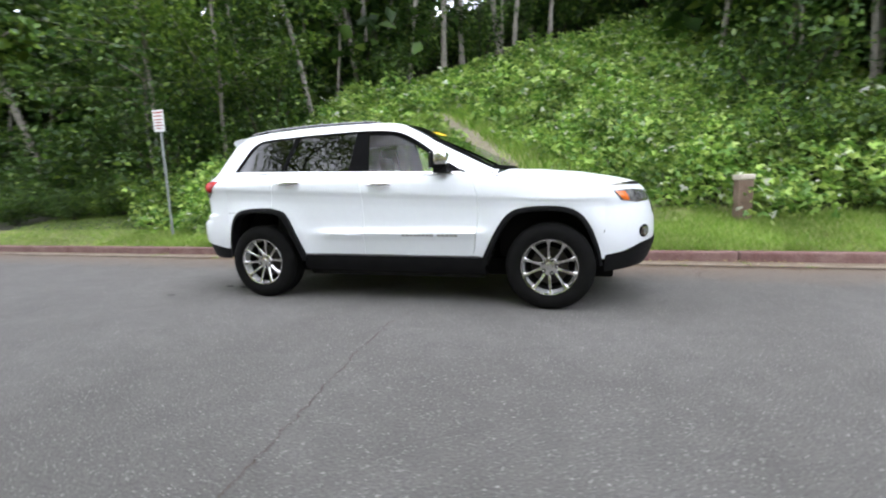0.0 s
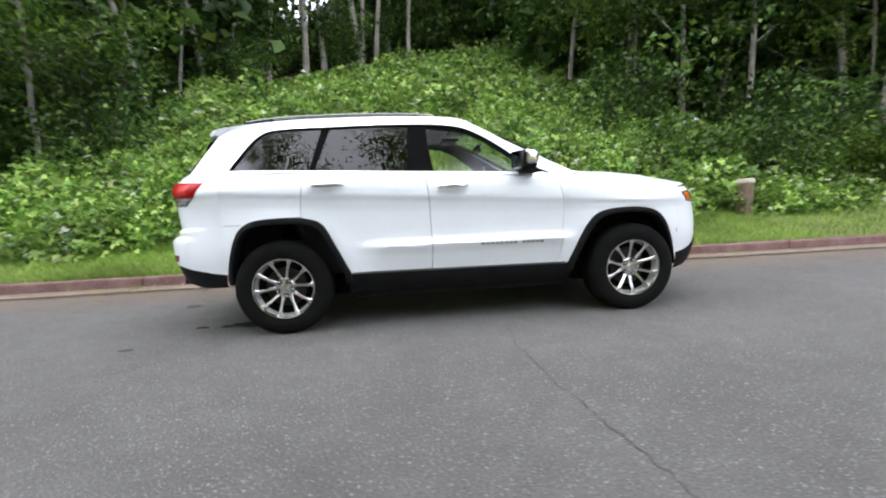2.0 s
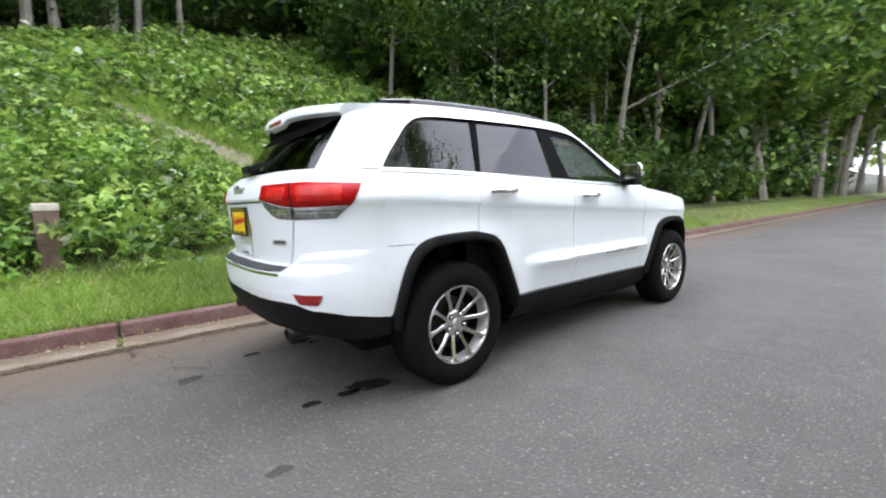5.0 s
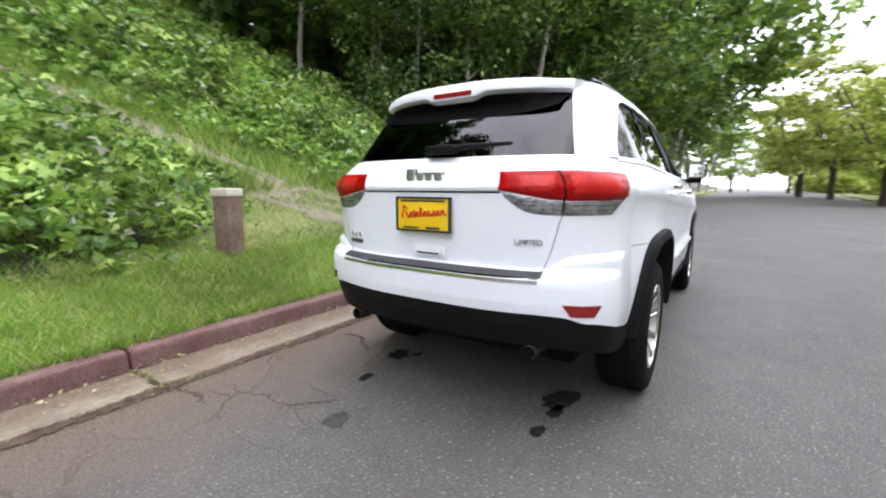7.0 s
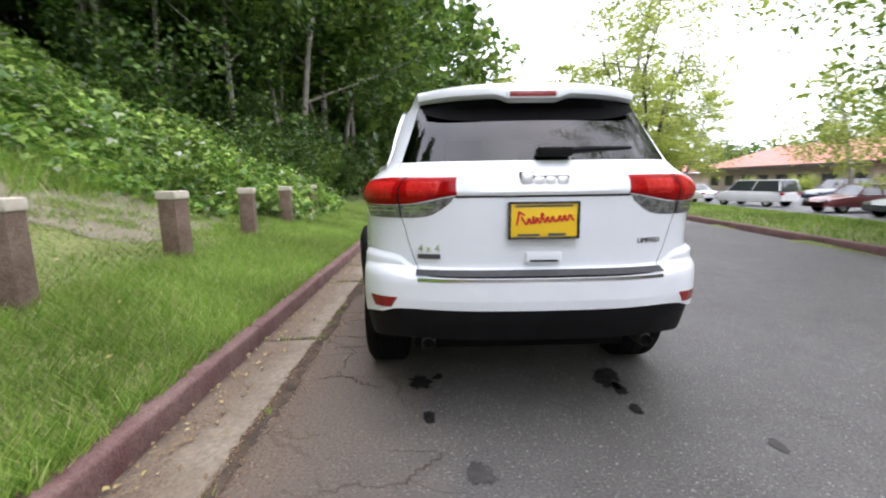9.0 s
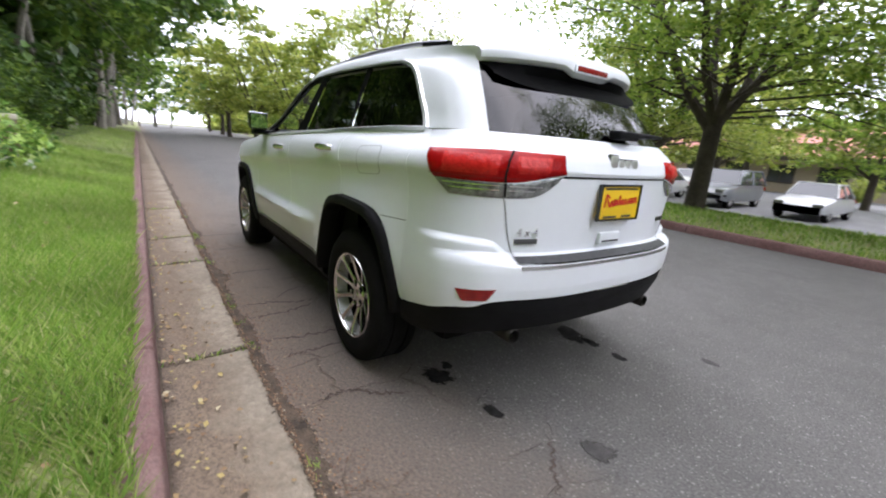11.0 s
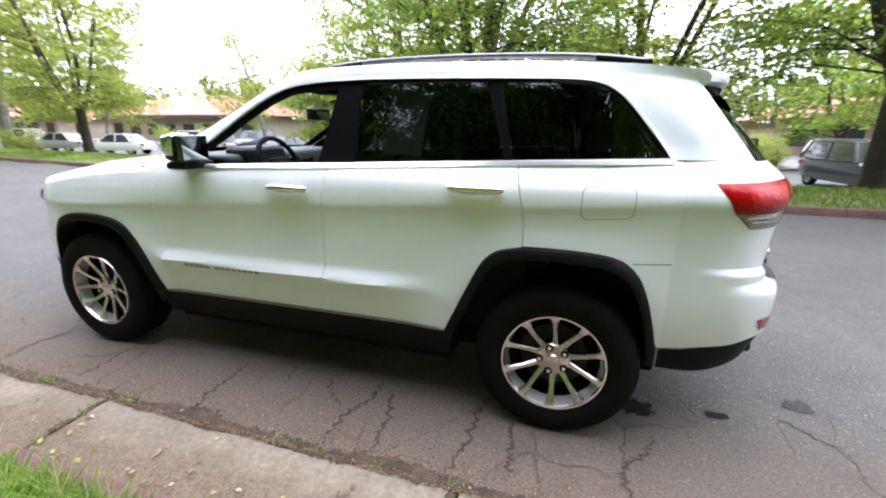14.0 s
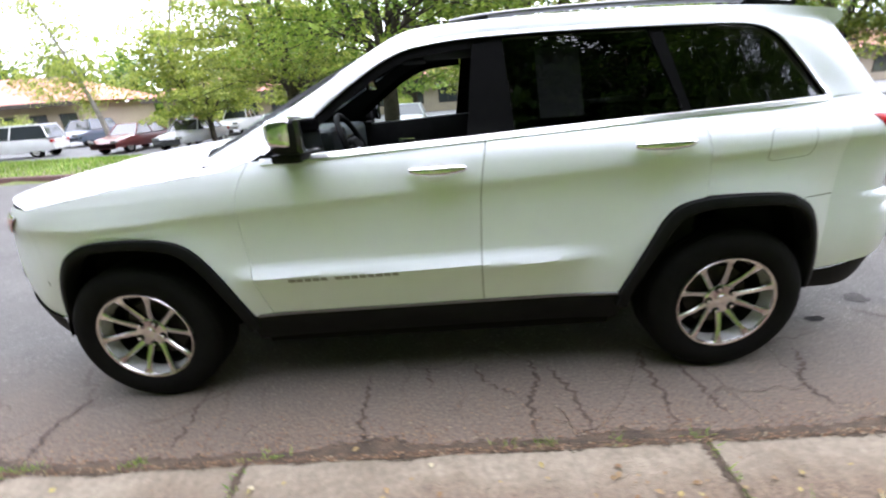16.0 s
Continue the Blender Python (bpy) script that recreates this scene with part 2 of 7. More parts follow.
CONCRETE = material("gutter_concrete", (0.185, 0.150, 0.108), 0.9, second=(0.285, 0.241, 0.180), scale=2.6, fine=0.25, bump=0.5, bump_scale=120)
DIRT = material("gutter_dirt", (0.040, 0.029, 0.020), 0.95, second=(0.115, 0.082, 0.055), scale=11, fine=0.5, bump=0.9, bump_scale=60)
KERB_RED = material("faded_red_kerb_paint", (0.120, 0.055, 0.049), 0.85, second=(0.20, 0.125, 0.110), scale=4, fine=0.3, bump=0.5, bump_scale=100)
FAR_KERB = material("dark_kerb", (0.10, 0.045, 0.038), 0.85, second=(0.16, 0.09, 0.08), scale=3, fine=0.3)
SOIL = material("grassy_soil", (0.11, 0.145, 0.035), 0.95, second=(0.20, 0.205, 0.075), scale=1.5, fine=0.5, bump=0.8, bump_scale=40)
SHADED_SOIL = material("shaded_soil", (0.018, 0.022, 0.010), 0.95, second=(0.04, 0.038, 0.018), scale=0.8, fine=0.5, bump=0.8, bump_scale=30)
TRAIL = material("bare_trail_soil", (0.135, 0.122, 0.070), 0.95, second=(0.225, 0.198, 0.140), scale=5, fine=0.6, bump=0.7, bump_scale=50)
GRASS = material("grass_blades", (0.2, 0.3, 0.04), 0.6, island=((0.0, (0.110, 0.225, 0.030)), (0.4, (0.205, 0.345, 0.052)), (0.8, (0.325, 0.435, 0.090)), (1.0, (0.50, 0.47, 0.24))), translucent=0.45, spec=0.25, patch=0.38)
BRAMBLE = material("bramble_leaves", (0.06, 0.14, 0.02), 0.45, island=((0.0, (0.060, 0.140, 0.024)), (0.35, (0.145, 0.275, 0.046)), (0.70, (0.300, 0.440, 0.085)), (0.960, (0.400, 0.510, 0.130)), (0.970, (0.48, 0.52, 0.36)), (1.0, (0.60, 0.60, 0.52))), patch=0.55, patch_scale=1.1, translucent=0.42, spec=0.45)
LEAF_DARK = material("dark_forest_leaves", (0.04, 0.09, 0.015), 0.5, island=((0.0, (0.022, 0.056, 0.011)), (0.5, (0.050, 0.108, 0.018)), (0.85, (0.105, 0.185, 0.030)), (1.0, (0.21, 0.30, 0.055))), translucent=0.35, spec=0.4, patch=0.6, patch_scale=0.7)
LEAF_MID = material("green_tree_leaves", (0.08, 0.16, 0.02), 0.5, island=((0.0, (0.042, 0.094, 0.013)), (0.5, (0.095, 0.172, 0.023)), (1.0, (0.21, 0.30, 0.048))), translucent=0.48, spec=0.4, patch=0.3)
STREET_LEAF = material("street_tree_leaves", (0.10, 0.19, 0.02), 0.5, island=((0.0, (0.105, 0.190, 0.025)), (0.5, (0.215, 0.325, 0.042)), (1.0, (0.37, 0.46, 0.080))), translucent=0.5, spec=0.4, patch=0.3)
LEAF_LIGHT = material("spring_leaves", (0.16, 0.24, 0.03), 0.5, island=((0.0, (0.155, 0.225, 0.032)), (0.5, (0.29, 0.355, 0.052)), (1.0, (0.46, 0.49, 0.11))), translucent=0.45, spec=0.4, patch=0.25)
BARK = material("grey_bark", (0.15, 0.135, 0.11), 0.9, second=(0.30, 0.275, 0.235), scale=3, fine=0.35, bump=0.9, bump_scale=14)
BARK_DARK = material("dark_bark", (0.035, 0.027, 0.021), 0.9, second=(0.075, 0.06, 0.048), scale=3, fine=0.35, bump=0.9, bump_scale=14)
TIMBER = material("weathered_brown_timber", (0.105, 0.066, 0.045), 0.85, second=(0.19, 0.135, 0.10), scale=5, fine=0.3, bump=0.5, bump_scale=40)
CAP = material("cream_cap_paint", (0.56, 0.51, 0.42), 0.7, second=(0.42, 0.37, 0.30), scale=9, fine=0.15, bump=0.2)
GALV = material("galvanised_post", (0.26, 0.28, 0.28), 0.5, 0.6, second=(0.36, 0.37, 0.37), scale=20)
SIGN_WHITE = material("sign_face", (0.72, 0.72, 0.71), 0.5, second=(0.62, 0.62, 0.61), scale=6)
SIGN_INK = material("sign_ink", (0.34, 0.10, 0.09), 0.6)
STUCCO = material("beige_stucco", (0.36, 0.30, 0.22), 0.9, second=(0.30, 0.25, 0.185), scale=0.6, fine=0.08)
ROOF_TILE = material("faded_red_roof", (0.36, 0.13, 0.095), 0.85, second=(0.44, 0.20, 0.155), scale=1.2, fine=0.25)
DRY_LEAF = material("dry_leaves", (0.3, 0.2, 0.06), 0.8, island=((0.0, (0.16, 0.09, 0.045)), (0.5, (0.28, 0.19, 0.085)), (0.85, (0.38, 0.32, 0.10)), (1.0, (0.46, 0.40, 0.27))))
CRUMB = material("leaf_crumbs", (0.2, 0.15, 0.08), 0.9, island=((0.0, (0.06, 0.035, 0.022)), (0.5, (0.17, 0.095, 0.055)), (0.85, (0.28, 0.17, 0.085)), (1.0, (0.36, 0.31, 0.22))))



def colour_band(mat, y0, y1, colour, wobble=0.25, scale=2.2, amount=0.8):
    """A second colour that grows from y0 to y1 across the surface, with an uneven edge."""
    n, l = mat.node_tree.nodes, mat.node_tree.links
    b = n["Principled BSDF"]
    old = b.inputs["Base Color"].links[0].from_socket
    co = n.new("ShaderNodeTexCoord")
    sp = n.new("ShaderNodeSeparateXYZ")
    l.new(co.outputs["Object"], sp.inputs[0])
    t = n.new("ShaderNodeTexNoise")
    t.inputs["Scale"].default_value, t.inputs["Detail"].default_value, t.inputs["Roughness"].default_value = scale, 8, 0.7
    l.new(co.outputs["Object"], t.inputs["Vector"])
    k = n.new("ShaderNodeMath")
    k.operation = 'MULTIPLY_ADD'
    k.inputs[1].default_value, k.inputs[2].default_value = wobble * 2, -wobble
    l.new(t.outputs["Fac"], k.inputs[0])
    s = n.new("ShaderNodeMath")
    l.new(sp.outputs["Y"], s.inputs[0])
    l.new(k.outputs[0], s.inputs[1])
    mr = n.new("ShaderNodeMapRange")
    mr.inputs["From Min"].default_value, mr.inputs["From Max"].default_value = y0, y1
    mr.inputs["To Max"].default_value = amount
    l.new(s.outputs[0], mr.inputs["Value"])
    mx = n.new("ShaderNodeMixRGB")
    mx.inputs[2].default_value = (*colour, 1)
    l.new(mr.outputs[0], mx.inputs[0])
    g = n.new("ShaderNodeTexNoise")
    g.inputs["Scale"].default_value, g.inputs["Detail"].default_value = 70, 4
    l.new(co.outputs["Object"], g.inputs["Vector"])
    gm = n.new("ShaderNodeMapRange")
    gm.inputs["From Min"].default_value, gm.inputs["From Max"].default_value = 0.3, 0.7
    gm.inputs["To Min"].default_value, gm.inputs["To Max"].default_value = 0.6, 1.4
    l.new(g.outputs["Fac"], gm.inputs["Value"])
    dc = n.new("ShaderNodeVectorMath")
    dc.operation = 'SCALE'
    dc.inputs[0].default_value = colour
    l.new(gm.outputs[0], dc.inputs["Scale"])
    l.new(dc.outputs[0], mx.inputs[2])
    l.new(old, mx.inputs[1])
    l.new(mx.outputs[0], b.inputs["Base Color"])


# ground-in dirt on the kerb half of the gutter
colour_band(CONCRETE, 1.50, 1.68, (0.158, 0.114, 0.077), 0.30, 3.0, 0.9)
# narrow, darker brown edge along the foot of the kerb
colour_band(CONCRETE, 1.78, 1.86, (0.060, 0.043, 0.032), 0.10, 6.0, 0.8)
# ground-in dirt on the asphalt towards the gutter
colour_band(ASPHALT, 0.35, 1.30, (0.150, 0.110, 0.079), 0.5, 2.5, 0.88)



def ragged(mat, scale, cut):
    """Lets a flat stain break up towards its rim."""
    n, l = mat.node_tree.nodes, mat.node_tree.links
    co = n.new("ShaderNodeTexCoord")
    t = n.new("ShaderNodeTexNoise")
    t.inputs["Scale"].default_value, t.inputs["Detail"].default_value, t.inputs["Roughness"].default_value = scale, 7, 0.75
    l.new(co.outputs["Object"], t.inputs["Vector"])
    at = n.new("ShaderNodeAttribute")
    at.attribute_name = "rim"
    s = n.new("ShaderNodeMath")
    s.operation = 'SUBTRACT'
    l.new(t.outputs["Fac"], s.inputs[0])
    l.new(at.outputs["Fac"], s.inputs[1])
    mr = n.new("ShaderNodeMapRange")
    mr.inputs["From Min"].default_value, mr.inputs["From Max"].default_value = cut, cut + 0.14
    l.new(s.outputs[0], mr.inputs["Value"])
    l.new(mr.outputs[0], n["Principled BSDF"].inputs["Alpha"])


for stain_mat in (OIL, DAMP):
    ragged(stain_mat, 22, -0.08)
ragged(DIRT, 26, -0.02)
ragged(TAR, 30, -0.12)


# ---- mesh helpers ----
def mesh_from(name, verts, faces, mat, smooth=True, sharp=40):
    me = bpy.data.meshes.new(name)
    me.from_pydata([tuple(map(float, v)) for v in verts], [], [tuple(map(int, f)) for f in faces])
    me.materials.append(mat)
    if smooth:
        me.polygons.foreach_set("use_smooth", [True] * len(me.polygons))
        me.set_sharp_from_angle(angle=radians(sharp))
    me.update()
    return me


def piece(name, verts, faces, mat, parent=None, label="", smooth=True, sharp=40):
    ob = new(name, mesh_from(name, verts, faces, mat, smooth, sharp))
    if parent:
        ob.parent = parent
    if label:
        ob["label"] = label
    return ob


def part(name, bm, mat, parent=None, label="", smooth=True, sharp=35):
    me = bpy.data.meshes.new(name)
    bm.to_mesh(me)
    bm.free()
    me.materials.append(mat)
    if smooth:
        me.polygons.foreach_set("use_smooth", [True] * len(me.polygons))
        me.set_sharp_from_angle(angle=radians(sharp))
    ob = new(name, me)
    if parent:
        ob.parent = parent
    if label:
        ob["label"] = label
    return ob


def box_bm(x0, x1, y0, y1, z0, z1, bevel=0.0, segments=2, bm=None):
    bm = bm or bmesh.new()
    r = bmesh.ops.create_cube(bm, size=1.0)
    m = Matrix.Translation(((x0 + x1) / 2, (y0 + y1) / 2, (z0 + z1) / 2)) @ Matrix.Diagonal((x1 - x0, y1 - y0, z1 - z0, 1))
    bmesh.ops.transform(bm, matrix=m, verts=r["verts"])
    if bevel:
        es = list({e for v in r["verts"] for e in v.link_edges})
        bmesh.ops.bevel(bm, geom=es, offset=bevel, segments=segments, affect='EDGES', profile=0.6)
    return bm


def tube(points, radii, sides=8, cap=True):
    """Vertices and faces of a tube along points; radii one or many."""
    pts = [Vector(p) for p in points]
    if not hasattr(radii, "__len__"):
        radii = [radii] * len(pts)
    verts, faces = [], []
    up = Vector((0.13, 0.31, 0.94))
    for i, p in enumerate(pts):
        d = (pts[min(i + 1, len(pts) - 1)] - pts[max(i - 1, 0)]).normalized()
        if abs(d.dot(up)) > 0.95:
            up = Vector((0.9, 0.1, 0.2))
        a = d.cross(up).normalized()
        b = d.cross(a)
        for k in range(sides):
            w = 2 * math.pi * k / sides
            verts.append(p + (a * math.cos(w) + b * math.sin(w)) * radii[i])
    for i in range(len(pts) - 1):
        for k in range(sides):
            q = (k + 1) % sides
            faces.append((i * sides + k, i * sides + q, (i + 1) * sides + q, (i + 1) * sides + k))
    if cap:
        faces.append(tuple(range(sides - 1, -1, -1)))
        n = (len(pts) - 1) * sides
        faces.append(tuple(range(n, n + sides)))
    return verts, faces


def lathe(profile, sides=48, axis='y'):
    """Profile of (radius, height) turned round the axis."""
    verts, faces = [], []
    n = len(profile)
    for k in range(sides):
        w = 2 * math.pi * k / sides
        c, s = math.cos(w), math.sin(w)
        for r, h in profile:
            verts.append((r * c, h, r * s) if axis == 'y' else (r * c, r * s, h))
    for k in range(sides):
        q = (k + 1) % sides
        for i in range(n - 1):
            f = (k * n + i, k * n + i + 1, q * n + i + 1, q * n + i)
            faces.append(f if axis == 'y' else f[::-1])
    return verts, faces


def join(*sets):
    verts, faces = [], []
    for v, f in sets:
        o = len(verts)
        verts += list(v)
        faces += [tuple(i + o for i in q) for q in f]
    return verts, faces


def grid_faces(nu, nv, flip=False):
    out = []
    for j in range(nv - 1):
        for i in range(nu - 1):
            f = (j * nu + i, j * nu + i + 1, (j + 1) * nu + i + 1, (j + 1) * nu + i)
            out.append(f[::-1] if flip else f)
    return out


def smooth_step(a, b, x):
    t = min(1, max(0, (x - a) / (b - a)))
    return t * t * (3 - 2 * t)


def resample(pts, n):
    p = np.array(pts, float)
    d = np.concatenate([[0], np.cumsum(np.linalg.norm(np.diff(p, axis=0), axis=1))])
    t = np.linspace(0, d[-1], n)
    return np.stack([np.interp(t, d, p[:, k]) for k in range(p.shape[1])], 1)


def rounded(pts, times=2):
    """Chaikin corner cutting of an open line, ends kept."""
    p = [np.array(q, float) for q in pts]
    for _ in range(times):
        o = [p[0]]
        for a, b in zip(p[:-1], p[1:]):
            o += [a * 0.75 + b * 0.25, a * 0.25 + b * 0.75]
        o.append(p[-1])
        p = o
    return p


def coons(bottom, right, top, left, nu, nv):
    """A patch between four lines: bottom and top run one way, left and right the other."""
    b, t = resample(bottom, nu), resample(top, nu)
    l, r = resample(left, nv), resample(right, nv)
    u, v = np.linspace(0, 1, nu)[None, :, None], np.linspace(0, 1, nv)[:, None, None]
    s = (1 - v) * b[None] + v * t[None] + (1 - u) * l[:, None] + u * r[:, None]
    s -= (1 - u) * (1 - v) * b[0] + u * (1 - v) * b[-1] + (1 - u) * v * t[0] + u * v * t[-1]
    return s.reshape(-1, s.shape[-1])


# ---- the parked car ----
HUB_X, HUB_Z, TYRE_R = 1.4575, 0.372, 0.378
PZ = [.28, .36, .44, .60, .68, .74, .80, .92, 1.00, 1.026, 1.034, 1.08, 1.13, 1.18, 1.225, 1.27, 1.45, 1.60, 1.68, 1.74]
PY = [.86, .885, .900, .912, .915, .916, .917, .920, .930, .9405, .9415, .939, .932, .917, .893, .856, .775, .705, .665, .62]


XF_Z = [.22, .30, .40, .52, .62, .75, .85, .95, 1.03, 1.07, 1.10]
XF_X = [2.16, 2.25, 2.33, 2.375, 2.390, 2.385, 2.370, 2.335, 2.285, 2.24, 2.18]


def nose(x, z):
    """Share of the body's width left at x as the front rounds in."""
    r = min(1.0, (x - 1.5) / (float(np.interp(z, XF_Z, XF_X)) - 1.5))
    return (1 - r ** 2.6) ** (1 / 2.6)


def side_y(x, z):
    """Half width of the body at a place on its side."""
    lift = smooth_step(.82, .95, z) * (1 - smooth_step(1.12, 1.27, z))
    y = float(np.interp(z - lift * (.007 - .053 * min(1.6, max(-2.0, x))), PZ, PY))
    w = smooth_step(-0.95, -0.50, x) * (1 - smooth_step(0.78, 0.98, x))
    y += w * float(np.interp(z, [.46, .60, .668, .722, .78], [0, .024, .050, 0.004, 0]))
    for hx in (HUB_X, -HUB_X + 0.02):
        r = math.hypot(x - hx, z - HUB_Z)
        y += 0.020 * math.exp(-((r - 0.52) / 0.13) ** 2) * smooth_step(1.15, 0.9, z)
    if x > 1.0:
        y -= 0.030 * (x - 1.0) ** 2
    if x < -1.5:
        y -= 0.064 * ((-1.5 - x) / 0.4) ** 2 if x > -1.9 else 0.064 + (-1.9 - x) * 0.1
    k = smooth_step(1.15, 1.4, z)
    if x > -0.6:
        y -= k * 0.075 * ((x + 0.6) / 1.4) ** 2
    if x < -1.2:
        y -= k * 0.05 * ((-1.2 - x) / 0.7) ** 2
    return y * nose(x, z) if x > 1.5 else y


XR_Z = [.28, .36, .45, .56, .66, .745, .775, .790, .81, .92, 1.02, 1.12, 1.145, 1.16, 1.22, 1.26, 1.31]
XR_X = [2.22, 2.30, 2.375, 2.425, 2.445, 2.452, 2.448, 2.405, 2.378, 2.392, 2.405, 2.415, 2.418, 2.428, 2.414, 2.388, 2.328]



def end_point(a, z, front=False, out=0.0):
    """A place on the rounded rear (or front) end: a degrees round from the left side, z up, out metres proud."""
    def at(a, z):
        w = radians(a)
        c, s = math.cos(w), abs(math.sin(w))
        if front:
            xe = float(np.interp(z, XF_Z, XF_X))
            x = 1.9 + (xe - 1.9) * s
            return Vector((x, math.copysign(side_y(1.9, z) * nose(x, z) / nose(1.9, z), c), z))
        else:
            xs, xe, p = -1.9, -float(np.interp(z, XR_Z, XR_X)), 2 / 3.0
        wd = side_y(xs, z)
        y = math.copysign(abs(c) ** p, c) * wd
        return Vector((xs + (xe - xs) * s ** p, y, z))
    q = at(a, z)
    if out:
        da = 0.5
        t1 = at(min(a + da, 179.99), z) - at(max(a - da, 0.01), z)
        t2 = at(a, z + 0.004) - at(a, z - 0.004)
        n = t1.cross(t2).normalized()
        if n.dot(q - Vector((0, 0, 0.8))) < 0:
            n = -n
        q = q + n * out
    return q


car = tagged(new("car"), "white four-wheel-drive car with black wheel arches parked by the kerb", "car")


def mirrored(name, verts, faces, mat, label="", parent=car, both=True, sharp=40):
    """A piece on the left side, and its mirror on the right."""
    out = [piece(name, verts, faces, mat, parent if not isinstance(parent, tuple) else parent[0], label, sharp=sharp)]
    if both:
        out.append(piece(name, [(v[0], -v[1], v[2]) for v in verts], [f[::-1] for f in faces], mat,
                         parent if not isinstance(parent, tuple) else parent[1], label, sharp=sharp))
    return out


def side_panel(bottom, right, top, left, nu, nv, out=0.0):
    """Outline lines in (x, z) from the rear bottom corner; gives a patch lying on the body's side, its edges turned in."""
    s = coons(bottom, right, top, left, nu, nv)
    g = s.reshape(nv, nu, 2)
    verts = [(x, side_y(x, z) + out, z) for x, z in s]
    faces = grid_faces(nu, nv, flip=True)
    ring = [j for j in range(nu)] + [i * nu + nu - 1 for i in range(1, nv)] + [(nv - 1) * nu + j for j in range(nu - 2, -1, -1)] + [i * nu for i in range(nv - 2, 0, -1)]
    o = len(verts)
    for i in ring:
        x, y, z = verts[i]
        verts.append((x, y - 0.022, z))
    m = len(ring)
    for i in range(m):
        j = (i + 1) % m
        faces.append((ring[i], ring[j], o + j, o + i))
    return verts, faces


# dark shell behind the shut lines
shell_verts, shell_faces = [], []
for x0, x1, z0, z1 in ((-1.0, 0.98, 0.46, 1.2), (-1.9, -1.0, 0.95, 1.26), (0.80, 1.9, 0.93, 1.03)):
    s = coons([(x0, z0), (x1, z0)], [(x1, z0), (x1, z1)], [(x0, z1), (x1, z1)], [(x0, z0), (x0, z1)], 24, 12)
    v = [(x, side_y(x, z) - 0.024, z) for x, z in s]
    shell_verts, shell_faces = join((shell_verts, shell_faces), (v, grid_faces(24, 12, True)))
mirrored("inner_shell", shell_verts, shell_faces, UNDER)

G = 0.0022
door_front_edge = rounded([(.772, .432), (.80, .49), (.828, .64), (.845, .79), (.85, .93), (.825, 1.09), (.76, 1.205)])
door_mid_edge = rounded([(-.272, .452), (-.264, .62), (-.268, .80), (-.272, .96), (-.278, 1.09), (-.305, 1.243)])
rear_arch = rounded([(-.925, .462), (-1.045, .72), (-1.105, .845), (-1.17, .902), (-1.285, .925)])
door_rear_edge = list(rear_arch) + list(rounded([(-1.285, .93), (-1.283, 1.04), (-1.262, 1.16), (-1.235, 1.277)]))


def shift(line, dx):
    return [(p[0] + dx, p[1]) for p in line]


fd = side_panel([(-.272 + G, .452), (.772 - G, .432)], shift(door_front_edge, -G), [(-.305 + G, 1.243), (.3, 1.224), (.76 - G, 1.205)], shift(door_mid_edge, G), 40, 44)

front_doors = mirrored("front_door", *fd, PAINT)
rd = side_panel([(-.925, .462), (-.272 - G, .452)], shift(door_mid_edge, -G), [(-1.235 + G, 1.277), (-.75, 1.26), (-.305 - G, 1.243)], shift(door_rear_edge, G), 36, 48)
rear_doors = mirrored("rear_door", *rd, PAINT)
qb = rounded([(-1.285 - G, .927), (-1.45, .930), (-1.62, .922), (-1.71, .897), (-1.775, .84), (-1.82, .75), (-1.86, .62), (-1.885, .50), (-1.906, .495)])
qp = side_panel(qb, [(-1.906, .495), (-1.906, 1.312)], [(-1.235 - G, 1.278), (-1.6, 1.298), (-1.906, 1.312)], list(shift(rounded([(-1.285, .93), (-1.283, 1.04), (-1.262, 1.16), (-1.235, 1.277)]), -G)), 48, 34)
mirrored("rear_quarter", [v for v in qp[0]], [f[::-1] for f in qp[1]], PAINT)
front_arch = rounded([(.868, .425), (.975, .655), (1.065, .80), (1.14, .865), (1.26, .893), (1.42, .90), (1.58, .89), (1.69, .85), (1.77, .76), (1.83, .63), (1.865, .52)])
ff = side_panel(list(front_arch), [(1.865, .52), (1.90, .7), (1.90, 1.045)], [(.76 + G, 1.208), (.86, 1.178), (1.4, 1.125), (1.9, 1.045)], [(.868, .425)] + list(shift(door_front_edge, G))[3:], 50, 34)
mirrored("front_fender", *ff, PAINT)
def end_patch(bottom, right, top, left, nu, nv, front=False, out=0.0):
    s = coons(bottom, right, top, left, nu, nv)
    return [end_point(a, z, front, out) for a, z in s], grid_faces(nu, nv, front)


# rear end
mirrored("rear_corner", *end_patch([(0, .79), (30, .79), (60, .79)], [(60, .79), (54.5, .92), (51, 1.05), (36, 1.31)], [(0, 1.312), (36, 1.31)], [(0, .79), (0, 1.312)], 26, 26, out=-0.0015), PAINT)
gate_left = rounded([(57.5, .792), (52.6, .90), (49.2, 1.04), (43.5, 1.15), (34, 1.305)])
gate = piece("tailgate", *end_patch(rounded([(57.5, .792), (62, .782), (90, .780), (118, .782), (122.5, .792)]), [(180 - a, z) for a, z in gate_left], [(34, 1.305), (146, 1.305)], gate_left, 60, 40), PAINT, car)
bump_top = [(0, .880), (28, .882), (46, .872), (52, .835), (57, .785), (62, .772), (90, .770), (118, .772), (123, .785), (128, .835), (134, .872), (152, .882), (180, .880)]
bump_low = [(0, .50), (14, .545), (30, .585), (38, .590), (44, .612), (50, .618), (90, .612), (130, .618), (136, .612), (142, .590), (150, .585), (166, .545), (180, .50)]


